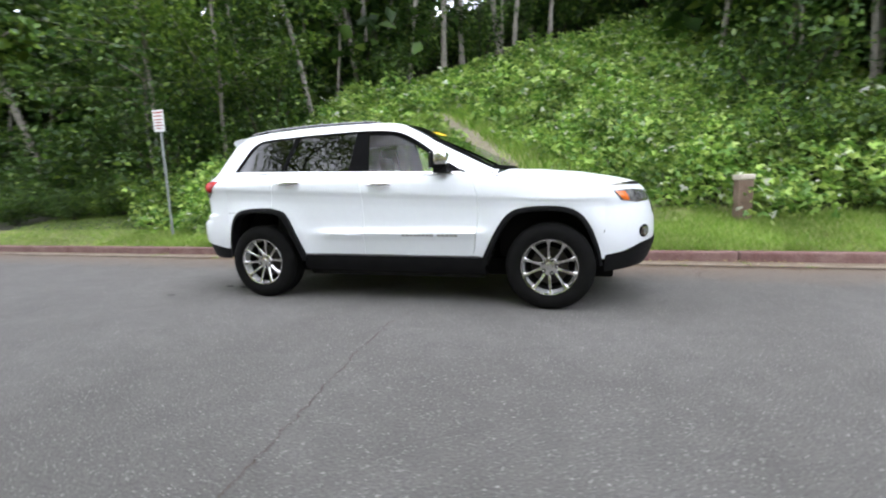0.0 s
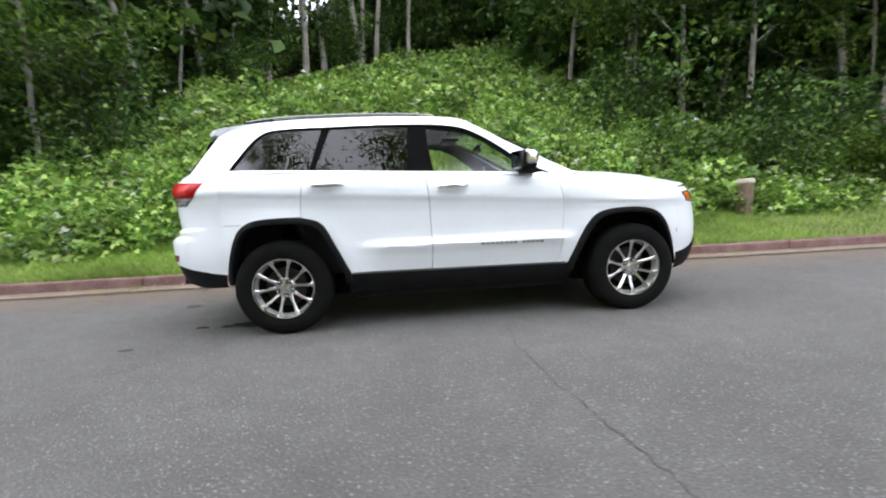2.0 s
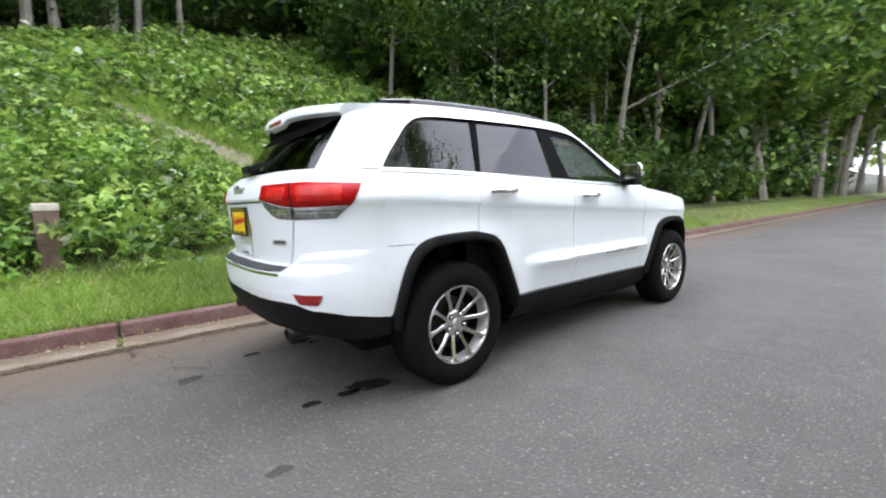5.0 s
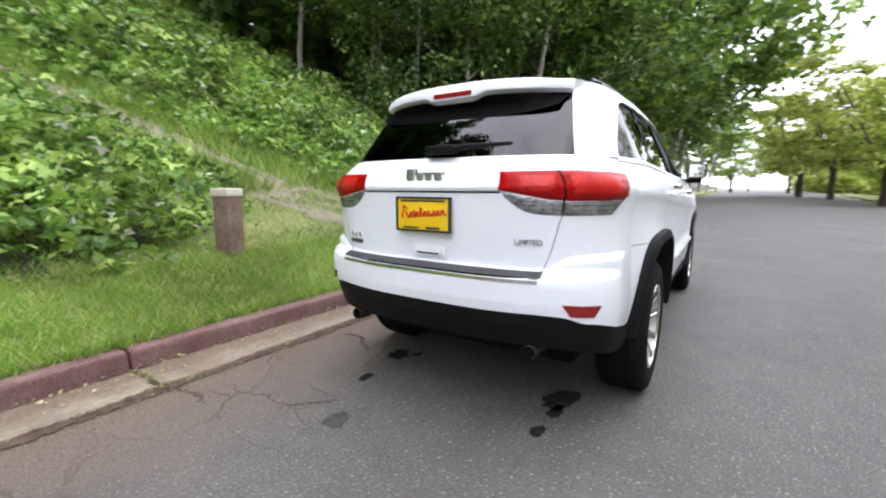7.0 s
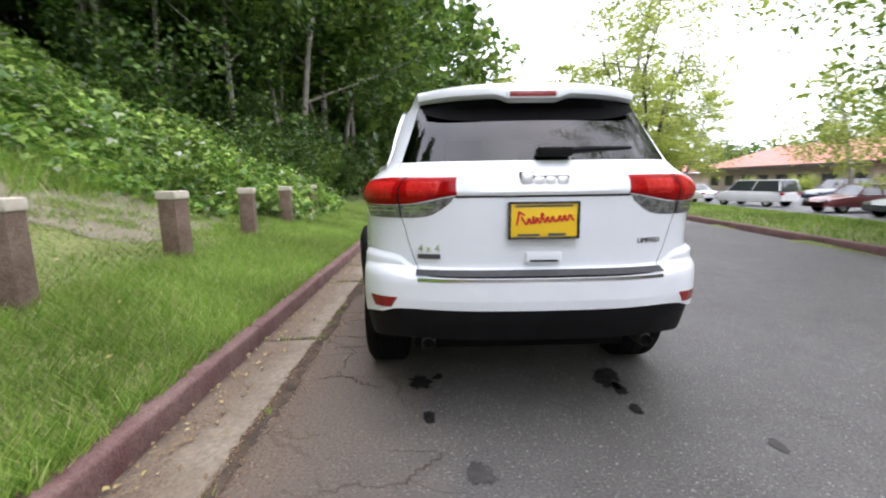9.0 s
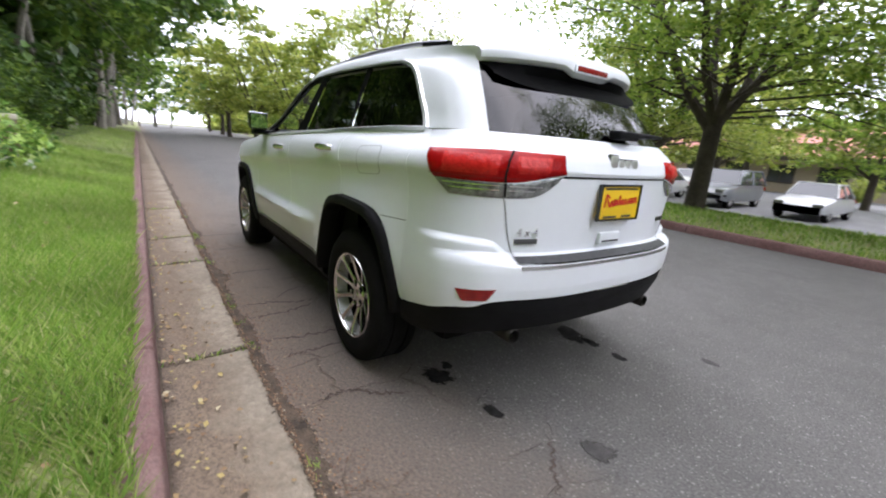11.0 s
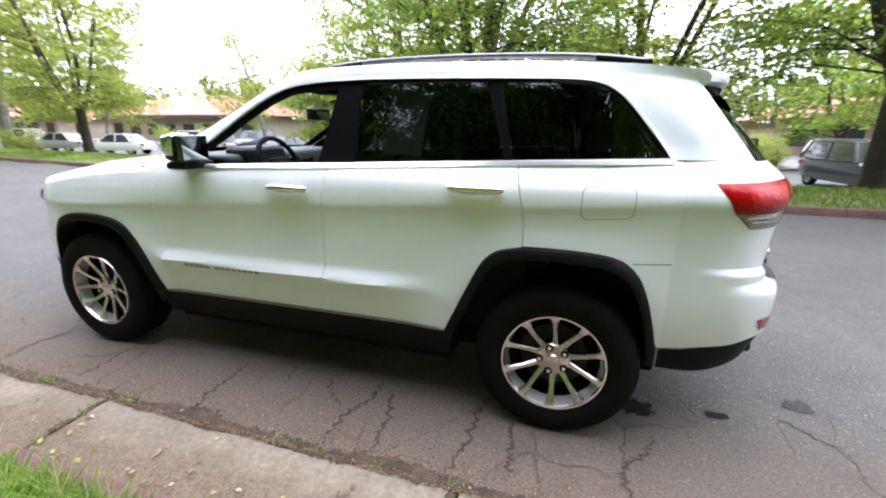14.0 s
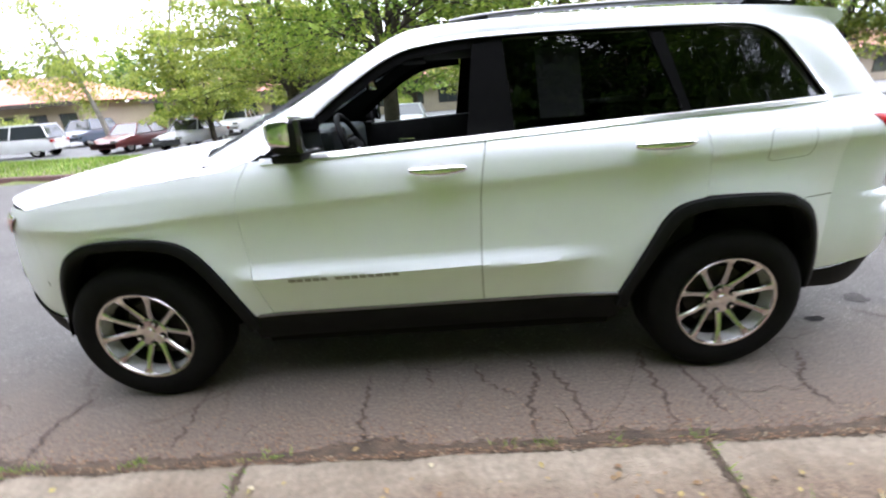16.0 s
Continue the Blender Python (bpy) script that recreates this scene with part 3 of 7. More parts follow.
def bumper_point(a, z, out=0.0):
    """The bumper stands proud of the body with a ledge along its top."""
    b = min(a, 180 - a)
    k = float(np.interp(b, [0, 28, 46, 52, 57, 90], [.882, .882, .872, .835, .785, .770]))
    proud = 0.026 * smooth_step(0.0, 0.030, k - z) * smooth_step(4, 22, b) + 0.003 * smooth_step(0, 4, b)
    proud *= 1 - 0.85 * smooth_step(36, 60, b)
    return end_point(a, z, False, proud + out + 0.0004)


s = coons(rounded(bump_low), [(180, .50), (180, .880)], rounded(bump_top), [(0, .50), (0, .880)], 90, 44)
bumper = piece("rear_bumper", [bumper_point(a, z) for a, z in s], grid_faces(90, 44), PAINT, car)
s = coons(rounded([(0, .40), (12, .40), (30, .43), (50, .46), (90, .455), (130, .46), (150, .43), (168, .40), (180, .40)]), [(180, .40), (180, .50)], rounded(bump_low), [(0, .40), (0, .50)], 80, 12)
piece("lower_bumper", [end_point(a, z, False, 0.012 - 0.03 * max(0, (0.5 - z)) ) for a, z in s], grid_faces(80, 12), BLACK, car, "black plastic lower bumper")
s = coons([(55, .772), (125, .772)], [(125, .772), (125, .80)], [(55, .80), (125, .80)], [(55, .772), (55, .80)], 40, 3)
pad_v = [end_point(a, .772, False, 0.006) for a in np.linspace(56, 124, 40)] + [end_point(a, .792, False, 0.004) for a in np.linspace(56, 124, 40)]
piece("step_pad", [v + Vector((0, 0, 0.006)) for v in pad_v], grid_faces(40, 2), PAD, car, "grey ribbed step pad")
strip = [end_point(a, .752, False, 0.010) for a in np.linspace(57, 123, 40)] + [end_point(a, .768, False, 0.011) for a in np.linspace(57, 123, 40)]
piece("chrome_strip", strip, grid_faces(40, 2), CHROME, car, "chrome strip")
# crease above the plate
groove = [end_point(a, 1.138, False, 0.002) for a in np.linspace(72, 108, 30)] + [end_point(a, 1.148, False, 0.002) for a in np.linspace(72, 108, 30)]
piece("gate_groove", groove, grid_faces(30, 2), GLOSS_BLACK, gate)
# shut line between gate and corner
for sgn in (0, 1):
    line = [(a if not sgn else 180 - a, z) for a, z in resample(gate_left, 24)]
    v = [end_point(a - (0.28 if not sgn else -0.28), z, False, 0.0012) for a, z in line] + [end_point(a + 0.05 * (1 if not sgn else -1), z, False, 0.0012) for a, z in line]
    piece("shut_line", v, grid_faces(24, 2, bool(sgn)), UNDER, car)

# tail lamps
red_low = rounded([(13.5, 1.112), (30, 1.108), (52, 1.108), (62, 1.126), (72.6, 1.152)])
for sgn in (0, 1):
    f = (lambda a: a) if not sgn else (lambda a: 180 - a)
    s = coons(red_low, [(72.6, 1.152), (71, 1.232)], [(6.3, 1.226), (40, 1.236), (71, 1.232)], [(13.5, 1.112), (6.3, 1.226)], 44, 12)
    edge = [0.006 if 0 < (i % 44) < 43 and 0 < (i // 44) < 11 else 0.001 for i in range(len(s))]
    red = piece("tail_lamp", [end_point(f(a), z, False, e) for (a, z), e in zip(s, edge)], grid_faces(44, 12, bool(sgn)), RED_LAMP, car, "red tail lamp", sharp=60)
    s = coons(rounded([(22, 1.048), (55, 1.044), (64, 1.058), (70.5, 1.12)]), [(70.5, 1.12), (72.0, 1.146)], red_low, [(22, 1.048), (13.5, 1.112)], 44, 8)
    edge = [0.005 if 0 < (i % 44) < 43 and 0 < (i // 44) < 7 else 0.001 for i in range(len(s))]
    piece("reversing_lamp", [end_point(f(a), z, False, e) for (a, z), e in zip(s, edge)], grid_faces(44, 8, bool(sgn)), CLEAR_LAMP, red, "clear lamp below the red", sharp=60)
    v = [end_point(f(48.2), z, False, 0.0078) for z in np.linspace(1.053, 1.233, 10)] + [end_point(f(49.2), z, False, 0.0078) for z in np.linspace(1.053, 1.233, 10)]
    piece("lamp_split", v, grid_faces(10, 2, bool(sgn)), UNDER, red)
    for zz, a0, a1 in ((1.076, 22, 46), (1.094, 19, 46), (1.076, 50.5, 61), (1.094, 50.5, 64)):
        v = [end_point(f(a), z, False, 0.0064) for z in (zz, zz + .005) for a in np.linspace(a0, a1, 16)]
        piece("lamp_rib", v, grid_faces(16, 2, bool(sgn)), CHROME, red)
    for a0, a1, z0, z1 in ((17, 45, 1.138, 1.214), (51.5, 66, 1.150, 1.214)):
        s = coons([(a0 + 2, z0), (a1, z0)], [(a1, z0), (a1, z1)], [(a0, z1), (a1, z1)], [(a0 + 2, z0), (a0, z1)], 16, 6)
        e = [0.0090 if 0 < i % 16 < 15 and 0 < i // 16 < 5 else 0.0062 for i in range(len(s))]
        piece("lamp_core", [end_point(f(a), z, False, q) for (a, z), q in zip(s, e)], grid_faces(16, 6, bool(sgn)), RED_CORE, red, "brighter red lens block", sharp=60)
    v = [end_point(f(a), z, False, 0.0078) for z in (1.128, 1.131) for a in np.linspace(12, 60, 24)]
    piece("lens_line", v, grid_faces(24, 2, bool(sgn)), DARK_RED, red)
    # reflector in the bumper
    s = coons([(33, .618), (44, .622)], [(44, .622), (47.5, .672)], [(29.5, .668), (47.5, .672)], [(33, .618), (29.5, .668)], 8, 4)
    piece("reflector", [bumper_point(f(a), z, 0.004) for a, z in s], grid_faces(8, 4, bool(sgn)), DARK_RED, bumper, "dark red reflector")
    pv, pf = lathe([(0.031, 0.0), (0.035, 0.005), (0.035, 0.14), (0.029, 0.14), (0.029, 0.012)], 24)
    sy = 0.535 * (1 if not sgn else -1)
    pipe = piece("exhaust_tip", [(v[1] - 2.36, v[0] + sy, v[2] + 0.425) for v in pv], [q[::-1] for q in pf], STEEL, car)
    bv, bf = lathe([(0.0, 0.03), (0.034, 0.03)], 24)
    piece("pipe_bore", [(v[1] - 2.36, v[0] + sy, v[2] + 0.425) for v in bv], bf, UNDER, pipe)

# number plate with bars for its writing
plate_x = -2.428
plate = part("number_plate", box_bm(plate_x, plate_x + 0.02, -0.155, 0.155, 0.955, 1.112, 0.004), YELLOW, car, "yellow dealer plate with red script", sharp=30)
for y0, y1, z0, z1 in ((-.160, .160, .948, .958), (-.160, .160, 1.108, 1.118), (-.163, -.151, .948, 1.118), (.151, .163, .948, 1.118)):
    part("plate_frame", box_bm(plate_x - 0.006, plate_x + 0.012, y0, y1, z0, z1, 0.002), GLOSS_BLACK, plate)
rng = random.Random(5)
yy = 0.125
for w, h in ((.045, .062), (.022, .026), (.010, .034), (.020, .026), (.020, .046), (.020, .026), (.020, .026), (.008, .010), (.018, .026), (.018, .026), (.030, .026)):
    z0 = 1.012 + (0.125 - yy) * 0.08
    bm = bmesh.new()
    for a, b, c, d in ((yy, z0, yy - w * .25, z0 + h), (yy - w * .15, z0 + h, yy - w * .8, z0 + h * .72), (yy - w * .45, z0 + h * .6, yy - w, z0)):
        p, q = Vector((plate_x - .003, a, b)), Vector((plate_x - .003, c, d))
        n_ = Vector((0, -(q - p).z, (q - p).y)).normalized() * .0048
        bm.faces.new([bm.verts.new(k) for k in (p - n_, q - n_, q + n_, p + n_)])
    bmesh.ops.recalc_face_normals(bm, faces=bm.faces)
    part("script_bar", bm, RED_INK, plate, smooth=False)
    yy -= w + 0.003
for y0, y1, z0, z1 in ((.02, .12, .962, .972), (-.10, -.02, .962, .974), (-.13, .13, 1.094, 1.102)):
    piece("plate_line", [(plate_x - 0.003, y0, z0), (plate_x - 0.003, y1, z0), (plate_x - 0.003, y1, z1), (plate_x - 0.003, y0, z1)], [(0, 1, 2, 3)], DARK_INK, plate, smooth=False)


def lettering(text, size, depth, mat, m, parent, name="lettering"):
    """Raised letters as a mesh, lying in local x and y of m."""
    cu = bpy.data.curves.new(name, 'FONT')
    cu.body, cu.size, cu.extrude, cu.align_x = text, size, depth, 'CENTER'
    tmp = bpy.data.objects.new(name, cu)
    scene.collection.objects.link(tmp)
    bpy.context.view_layer.update()
    me = bpy.data.meshes.new_from_object(tmp.evaluated_get(bpy.context.evaluated_depsgraph_get()))
    bpy.data.objects.remove(tmp)
    me.materials.clear()
    me.materials.append(mat)
    me.transform(m)
    ob = new(name, me)
    ob.parent = parent
    return ob


REAR = Matrix(((0, 0, -1, 0), (-1, 0, 0, 0), (0, 1, 0, 0), (0, 0, 0, 1)))
lettering("4 x 4", 0.052, 0.003, CHROME, Matrix.Translation(end_point(61.5, .886, False, .006)) @ REAR @ pose(0, 0, 0, 0, -13.5, 0), gate, "four_wheel_badge")
lettering("LIMITED", 0.034, 0.002, DARK_INK, Matrix.Translation(end_point(118, .915, False, .006)) @ REAR @ pose(0, 0, 0, 0, 13.5, 0), gate, "trim_badge")
bm = box_bm(-.006, .004, -.055, .055, -.011, .011, 0.002)
bmesh.ops.transform(bm, matrix=Matrix.Translation(end_point(61.5, .863, False, .003)) @ pose(0, 0, 0, 0, 0, -13.5), verts=bm.verts)
part("small_badge", bm, DARK_INK, gate)
# maker's badge as plain chrome shapes
yy = 0.112
for w, h in ((.062, .062), (.052, .044), (.052, .044), (.058, .044)):
    part("badge_edge", box_bm(-2.414, -2.396, yy - w - .003, yy - 0.001, 1.178, 1.190 + h, 0.006), DARK_INK, gate)
    part("badge_shape", box_bm(-2.420, -2.396, yy - w, yy - 0.004, 1.182, 1.186 + h, 0.010), TRIM, gate)
    yy -= w
# handle recess
part("gate_handle", box_bm(-2.402, -2.36, -0.095, 0.075, 0.826, 0.884, 0.012, 3), PAINT, gate)
part("handle_slot", box_bm(-2.406, -2.36, -0.075, 0.055, 0.838, 0.846, 0.002), UNDER, gate)

# rear glass and pillars
def ruled(c1, c2, nu, nv, bulge=(0, 0, 0)):
    a, b = resample(c1, nu), resample(c2, nu)
    v = np.linspace(0, 1, nv)[:, None, None]
    g = (1 - v) * a[None] + v * b[None]
    u = np.linspace(0, 1, nu)[None, :, None]
    g = g + np.array(bulge)[None, None] * (np.sin(math.pi * v) * np.sin(math.pi * u) ** 0.6)
    return g.reshape(-1, 3)


def greenhouse(x, z, out=0.0):
    return (x, side_y(x, z) + out, z)


lower = [(*end_point(a, 1.307)[:2], 1.307) for a in np.linspace(34, 146, 21)]
upper = [(-1.945 - .085 * (1 - t * t), -.557 * t, 1.645) for t in np.linspace(-1, 1, 21)]
rear_glass = piece("rear_window", ruled(lower, upper, 30, 14, (-0.02, 0, 0.01)), grid_faces(30, 14), DARK_GLASS, car, "tinted rear window")

dlo_rear = rounded([(-1.868, 1.308), (-1.83, 1.365), (-1.73, 1.485), (-1.645, 1.585), (-1.545, 1.640), (-1.36, 1.652)])
dlo_top = rounded([(-1.36, 1.652), (-1.02, 1.662), (-.62, 1.670), (-.28, 1.668), (-.08, 1.655), (.07, 1.632), (.27, 1.525), (.50, 1.355), (.74, 1.212)], 2)
roof_edge = rounded([(-1.93, .574, 1.682), (-1.64, .608, 1.712), (-1.2, .628, 1.732), (-.6, .630, 1.740), (-.1, .622, 1.729), (.05, .612, 1.710), (.17, .625, 1.652), (.46, .672, 1.496), (.72, .735, 1.352), (.985, .788, 1.222)], 2)
# pillar behind the side glass, from the belt to the roof
dp_low = [end_point(34.2, 1.309)] + [end_point(a, 1.311) for a in (26, 18, 9, 1)] + [Vector(greenhouse(-1.885, 1.311))]
c1 = [tuple(end_point(34.2, 1.309)), (-1.95, .556, 1.645), (-1.93, .574, 1.682)]
side_curve = [greenhouse(*p) for p in resample(dlo_rear, 24)]
low_curve = [tuple(p) for p in dp_low]
top_curve = [(-1.93, .574, 1.680)] + [tuple(p) for p in roof_edge if p[0] < -1.37 and p[0] > -1.925] + [tuple(roof_edge[np.argmin([abs(p[0] + 1.36) for p in roof_edge])])]
side_curve = side_curve + [top_curve[-1]]
s = coons(low_curve, side_curve, top_curve, c1, 18, 30)
v3 = []
for i, p in enumerate(s):
    v3.append(tuple(p))
mirrored("rear_pillar", v3, grid_faces(18, 30, True), PAINT)
# cant rail and front pillar
k0 = int(np.argmin([abs(p[0] + 1.36) for p in roof_edge]))
rail_low = [greenhouse(*p) for p in dlo_top]
rail_up = [tuple(p) for p in roof_edge[k0:]]
mirrored("cant_rail", ruled(rail_low, rail_up, 60, 5, (0, 0.006, 0.006)), grid_faces(60, 5), PAINT)

# cabin lining behind the rails and pillars
inner = [(x, y - .022, z - .012) for x, y, z in ruled(rail_low, rail_up, 60, 5)]
mirrored("rail_lining", inner, grid_faces(60, 5), INTERIOR)
mirrored("pillar_lining", [(x + .02, y - .025, z - .034) for x, y, z in v3], grid_faces(18, 30, True), INTERIOR)

# corner between wing, door and pillar foot
c1 = [greenhouse(x, z, -.001) for x, z in ((.745, 1.211), (.80, 1.196), (.86, 1.178), (1.0, 1.164))]
c2 = [greenhouse(.745, 1.213, -.001), (.86, .83, 1.226), (.985, .785, 1.226), (1.02, .78, 1.222)]
mirrored("wing_corner", ruled(c1, c2, 12, 5, (0, 0.004, 0.006)), grid_faces(12, 5), PAINT)

# side glass, pillars and bright trim
belt = [(-1.868, 1.308), (-1.39, 1.292), (-.89, 1.272), (-.39, 1.252), (.13, 1.231), (.53, 1.213), (.74, 1.206)]


def belt_z(x):
    return float(np.interp(x, [p[0] for p in belt], [p[1] for p in belt]))


def top_z(x):
    line = list(dlo_rear) + list(dlo_top)
    return float(np.interp(x, [p[0] for p in line], [p[1] for p in line]))


def pane(x0b, x1b, x0t, x1t, mat, name, parent, out, label="", inset=0.008):
    s = []
    for v in np.linspace(0, 1, 14):
        for u in np.linspace(0, 1, 22):
            xb, xt = x0b + (x1b - x0b) * u, x0t + (x1t - x0t) * u
            x = xb + (xt - xb) * v
            lo, hi = belt_z(x) + inset, top_z(x) - inset
            s.append((x, lo + (max(hi, lo + 0.001) - lo) * v))
    return mirrored(name, [greenhouse(x, z, out) for x, z in s], grid_faces(22, 14, True), mat, label, parent)


ql = rounded([(-1.845, 1.314), (-1.812, 1.368), (-1.715, 1.483), (-1.632, 1.578), (-1.54, 1.632)])
s = coons([(-1.845, 1.314), (-1.215, 1.294)], [(-1.215, 1.294), (-1.113, 1.654)], rounded([(-1.54, 1.632), (-1.36, 1.646), (-1.113, 1.654)]), ql, 24, 16)
quarter_glass = mirrored("quarter_window", [greenhouse(x, z, -0.010) for x, z in s], grid_faces(24, 16, True), DARK_GLASS, "tinted rear quarter window")
pane(-1.212, -1.175, -1.112, -1.05, PILLAR_BLACK, "rear_door_pillar", car, -0.004)
rear_glass_sides = pane(-1.172, -.44, -1.047, -.41, DARK_GLASS, "door_window", (rear_doors[0], rear_doors[1]), -0.012, "tinted door window")
pane(-.437, -.225, -.407, -.275, PILLAR_BLACK, "door_pillar", car, -0.004)
front_glass = pane(-.222, .66, -.272, .07, CLEAR_GLASS, "door_window", (front_doors[0], front_doors[1]), -0.012, "clear door window")
bpy.data.objects.remove(front_glass[0])  # the left front window is wound down
for o in (*quarter_glass, *rear_glass_sides, front_glass[1]):
    o.visible_shadow = False
def side_strip(line, width, out, mat, name, parent=car, both=True):
    """A raised strip along a line of (x, z) on the side."""
    p = resample(line, 60)
    d = np.gradient(p, axis=0)
    d /= np.linalg.norm(d, axis=1)[:, None]
    n = np.stack([-d[:, 1], d[:, 0]], 1)
    rows = []
    for k, o in ((-.5, min(0, out) - .001), (-.35, out), (.35, out), (.5, min(0, out) - .001)):
        rows += [greenhouse(x, z, o) for x, z in p + n * width * k]
    v = rows
    return mirrored(name, v, grid_faces(60, 4, True), mat, parent=parent)


inset = [(p[0] - .012 * (1 if p[0] > .05 else 0), p[1] - .026) for p in dlo_top if p[0] > -.30]
side_strip(inset, 0.050, -0.004, PILLAR_BLACK, "window_frame")
sl = coons([(.50, 1.222), (.72, 1.212)], [(.72, 1.212), (.60, 1.285)], [(.52, 1.33), (.60, 1.285)], [(.50, 1.222), (.52, 1.33)], 8, 8)
mirrored("sail_panel", [greenhouse(x, z, -0.006) for x, z in sl], grid_faces(8, 8, True), BLACK)
side_strip([(x, z - .004) for x, z in belt[:-1]] + [(.70, 1.203)], 0.026, 0.010, TRIM, "bright_belt_trim")
side_strip(list(dlo_rear) + list(dlo_top)[:34], 0.020, 0.013, TRIM, "bright_window_trim")

v = [greenhouse(x, .8835, .0012) for x in np.linspace(-1.745, -1.9, 12)] + [greenhouse(x, .8865, .0012) for x in np.linspace(-1.745, -1.9, 12)]
mirrored("wing_seam", v, grid_faces(12, 2), UNDER)
# fuel flap outline, left side only
fp = []
for cxx, czz, a0 in ((-1.545, 1.175, 0), (-1.695, 1.182, 90), (-1.695, 1.105, 180), (-1.545, 1.095, 270)):
    for q in range(7):
        w = radians(a0 + q * 15)
        fp.append((cxx + .030 * math.cos(w), czz + .030 * math.sin(w)))
p = resample(fp + [fp[0]], 60)
c = p.mean(0)
v = [greenhouse(*q, 0.0012) for q in p] + [greenhouse(*(c + (q - c) * 0.968), 0.0012) for q in p]
piece("fuel_flap_gap", v, grid_faces(60, 2), material("shut_line_grey", (0.30, 0.30, 0.30), 0.7), car)

# roof, windscreen, bonnet
ns = 25
rows = []
xs_roof = [.05, -.1, -.3, -.6, -.9, -1.2, -1.5, -1.75, -1.93]
for x in xs_roof:
    e = np.array([np.interp(-x, [-q[0] for q in roof_edge[::-1]], [q[k] for q in roof_edge[::-1]]) for k in (1, 2)])
    for t in np.linspace(-1, 1, ns):
        rows.append((x + 0.06 * (1 - t * t) * smooth_step(-0.3, .05, x), t * e[0], e[1] + 0.026 * (1 - abs(t) ** 2.4)))
piece("roof", rows, grid_faces(ns, len(xs_roof), True), PAINT, car)
cowl = [(1.145 - .16 * t * t, .785 * t, 1.232 - .012 * t * t) for t in np.linspace(-1, 1, 21)]
head = [(.11 - .06 * t * t, .612 * t, 1.724 - .027 * t * t) for t in np.linspace(-1, 1, 21)]
windscreen = piece("windscreen", ruled(cowl, head, 26, 16, (0.02, 0, 0.045)), grid_faces(26, 16), CLEAR_GLASS, car, "clear windscreen with a yellow sticker")
windscreen.visible_shadow = False
glass_grid = ruled(cowl, head, 41, 41, (0.02, 0, 0.045)).reshape(41, 41, 3)
for rows_, cols in ((range(0, 41), (0, 2)), (range(0, 41), (38, 40)), ((0, 3), range(0, 41))):
    v = [Vector(glass_grid[b_, a_]) + Vector((.003, 0, .003)) for b_ in rows_ for a_ in cols]
    piece("screen_band", v, grid_faces(len(cols), len(rows_)), PILLAR_BLACK, windscreen, "black edge band")
v = [Vector(glass_grid[b, a]) + Vector((.004, 0, .006)) for b in (28, 30, 32) for a in (7, 9, 11)]
piece("windscreen_sticker", v, grid_faces(3, 3), YELLOW, windscreen)
nh, rows = 29, []
for vv in np.linspace(0, 1, 24):
    for t in np.linspace(-1, 1, nh):
        lead = 1.5 + .75 * (1 - (abs(t) * nose(1.9, 1.05)) ** 2.6) ** (1 / 2.6)
        x0 = 1.165 - .20 * t * t
        x = x0 + (lead - x0) * vv
        zc = float(np.interp(x, [.9, 1.1, 1.4, 1.72, 2.0, 2.12, 2.2, 2.25], [1.25, 1.243, 1.228, 1.196, 1.142, 1.108, 1.075, 1.045]))
        ze = float(np.interp(x, [.86, 1.4, 1.9, 2.25], [1.180, 1.128, 1.048, 1.035]))
        yw = side_y(min(x, 1.9), ze) - 0.003
        ridge = 0.010 * math.exp(-((abs(t) - 0.62) / 0.10) ** 2) * (1 - vv * 0.5)
        rows.append((x, t * yw, ze + (zc - ze) * (1 - abs(t) ** 3.2) + ridge))
piece("bonnet", rows, grid_faces(nh, 24), PAINT, car)
part("cowl_panel", box_bm(.95, 1.12, -.62, .62, 1.17, 1.205, 0.01), BLACK, car)

# front end
bs = side_panel([(1.876, .44), (1.905, .44)], [(1.905, .44), (1.905, .66)], [(1.81, .66), (1.905, .66)], rounded([(1.876, .44), (1.868, .52), (1.84, .60), (1.81, .66)]), 6, 14)
mirrored("bumper_end", *bs, PAINT)
s = coons([(0, .47), (18, .495), (40, .56), (60, .585), (90, .585), (120, .585), (140, .56), (162, .495), (180, .47)], [(180, .47), (180, 1.049)], [(0, 1.049), (90, 1.060), (180, 1.049)], [(0, .47), (0, 1.049)], 70, 26)
fb = piece("front_bumper", [end_point(a, z, True) for a, z in s], grid_faces(70, 26, True), PAINT, car)
s = coons([(0, .335), (40, .36), (90, .37), (140, .36), (180, .335)], [(180, .33), (180, .47)], [(0, .47), (18, .495), (40, .56), (60, .585), (90, .585), (120, .585), (140, .56), (162, .495), (180, .47)], [(0, .33), (0, .47)], 60, 10)
piece("lower_front_bumper", [end_point(a, z, True, 0.012) for a, z in s], grid_faces(60, 10, True), BLACK, car)
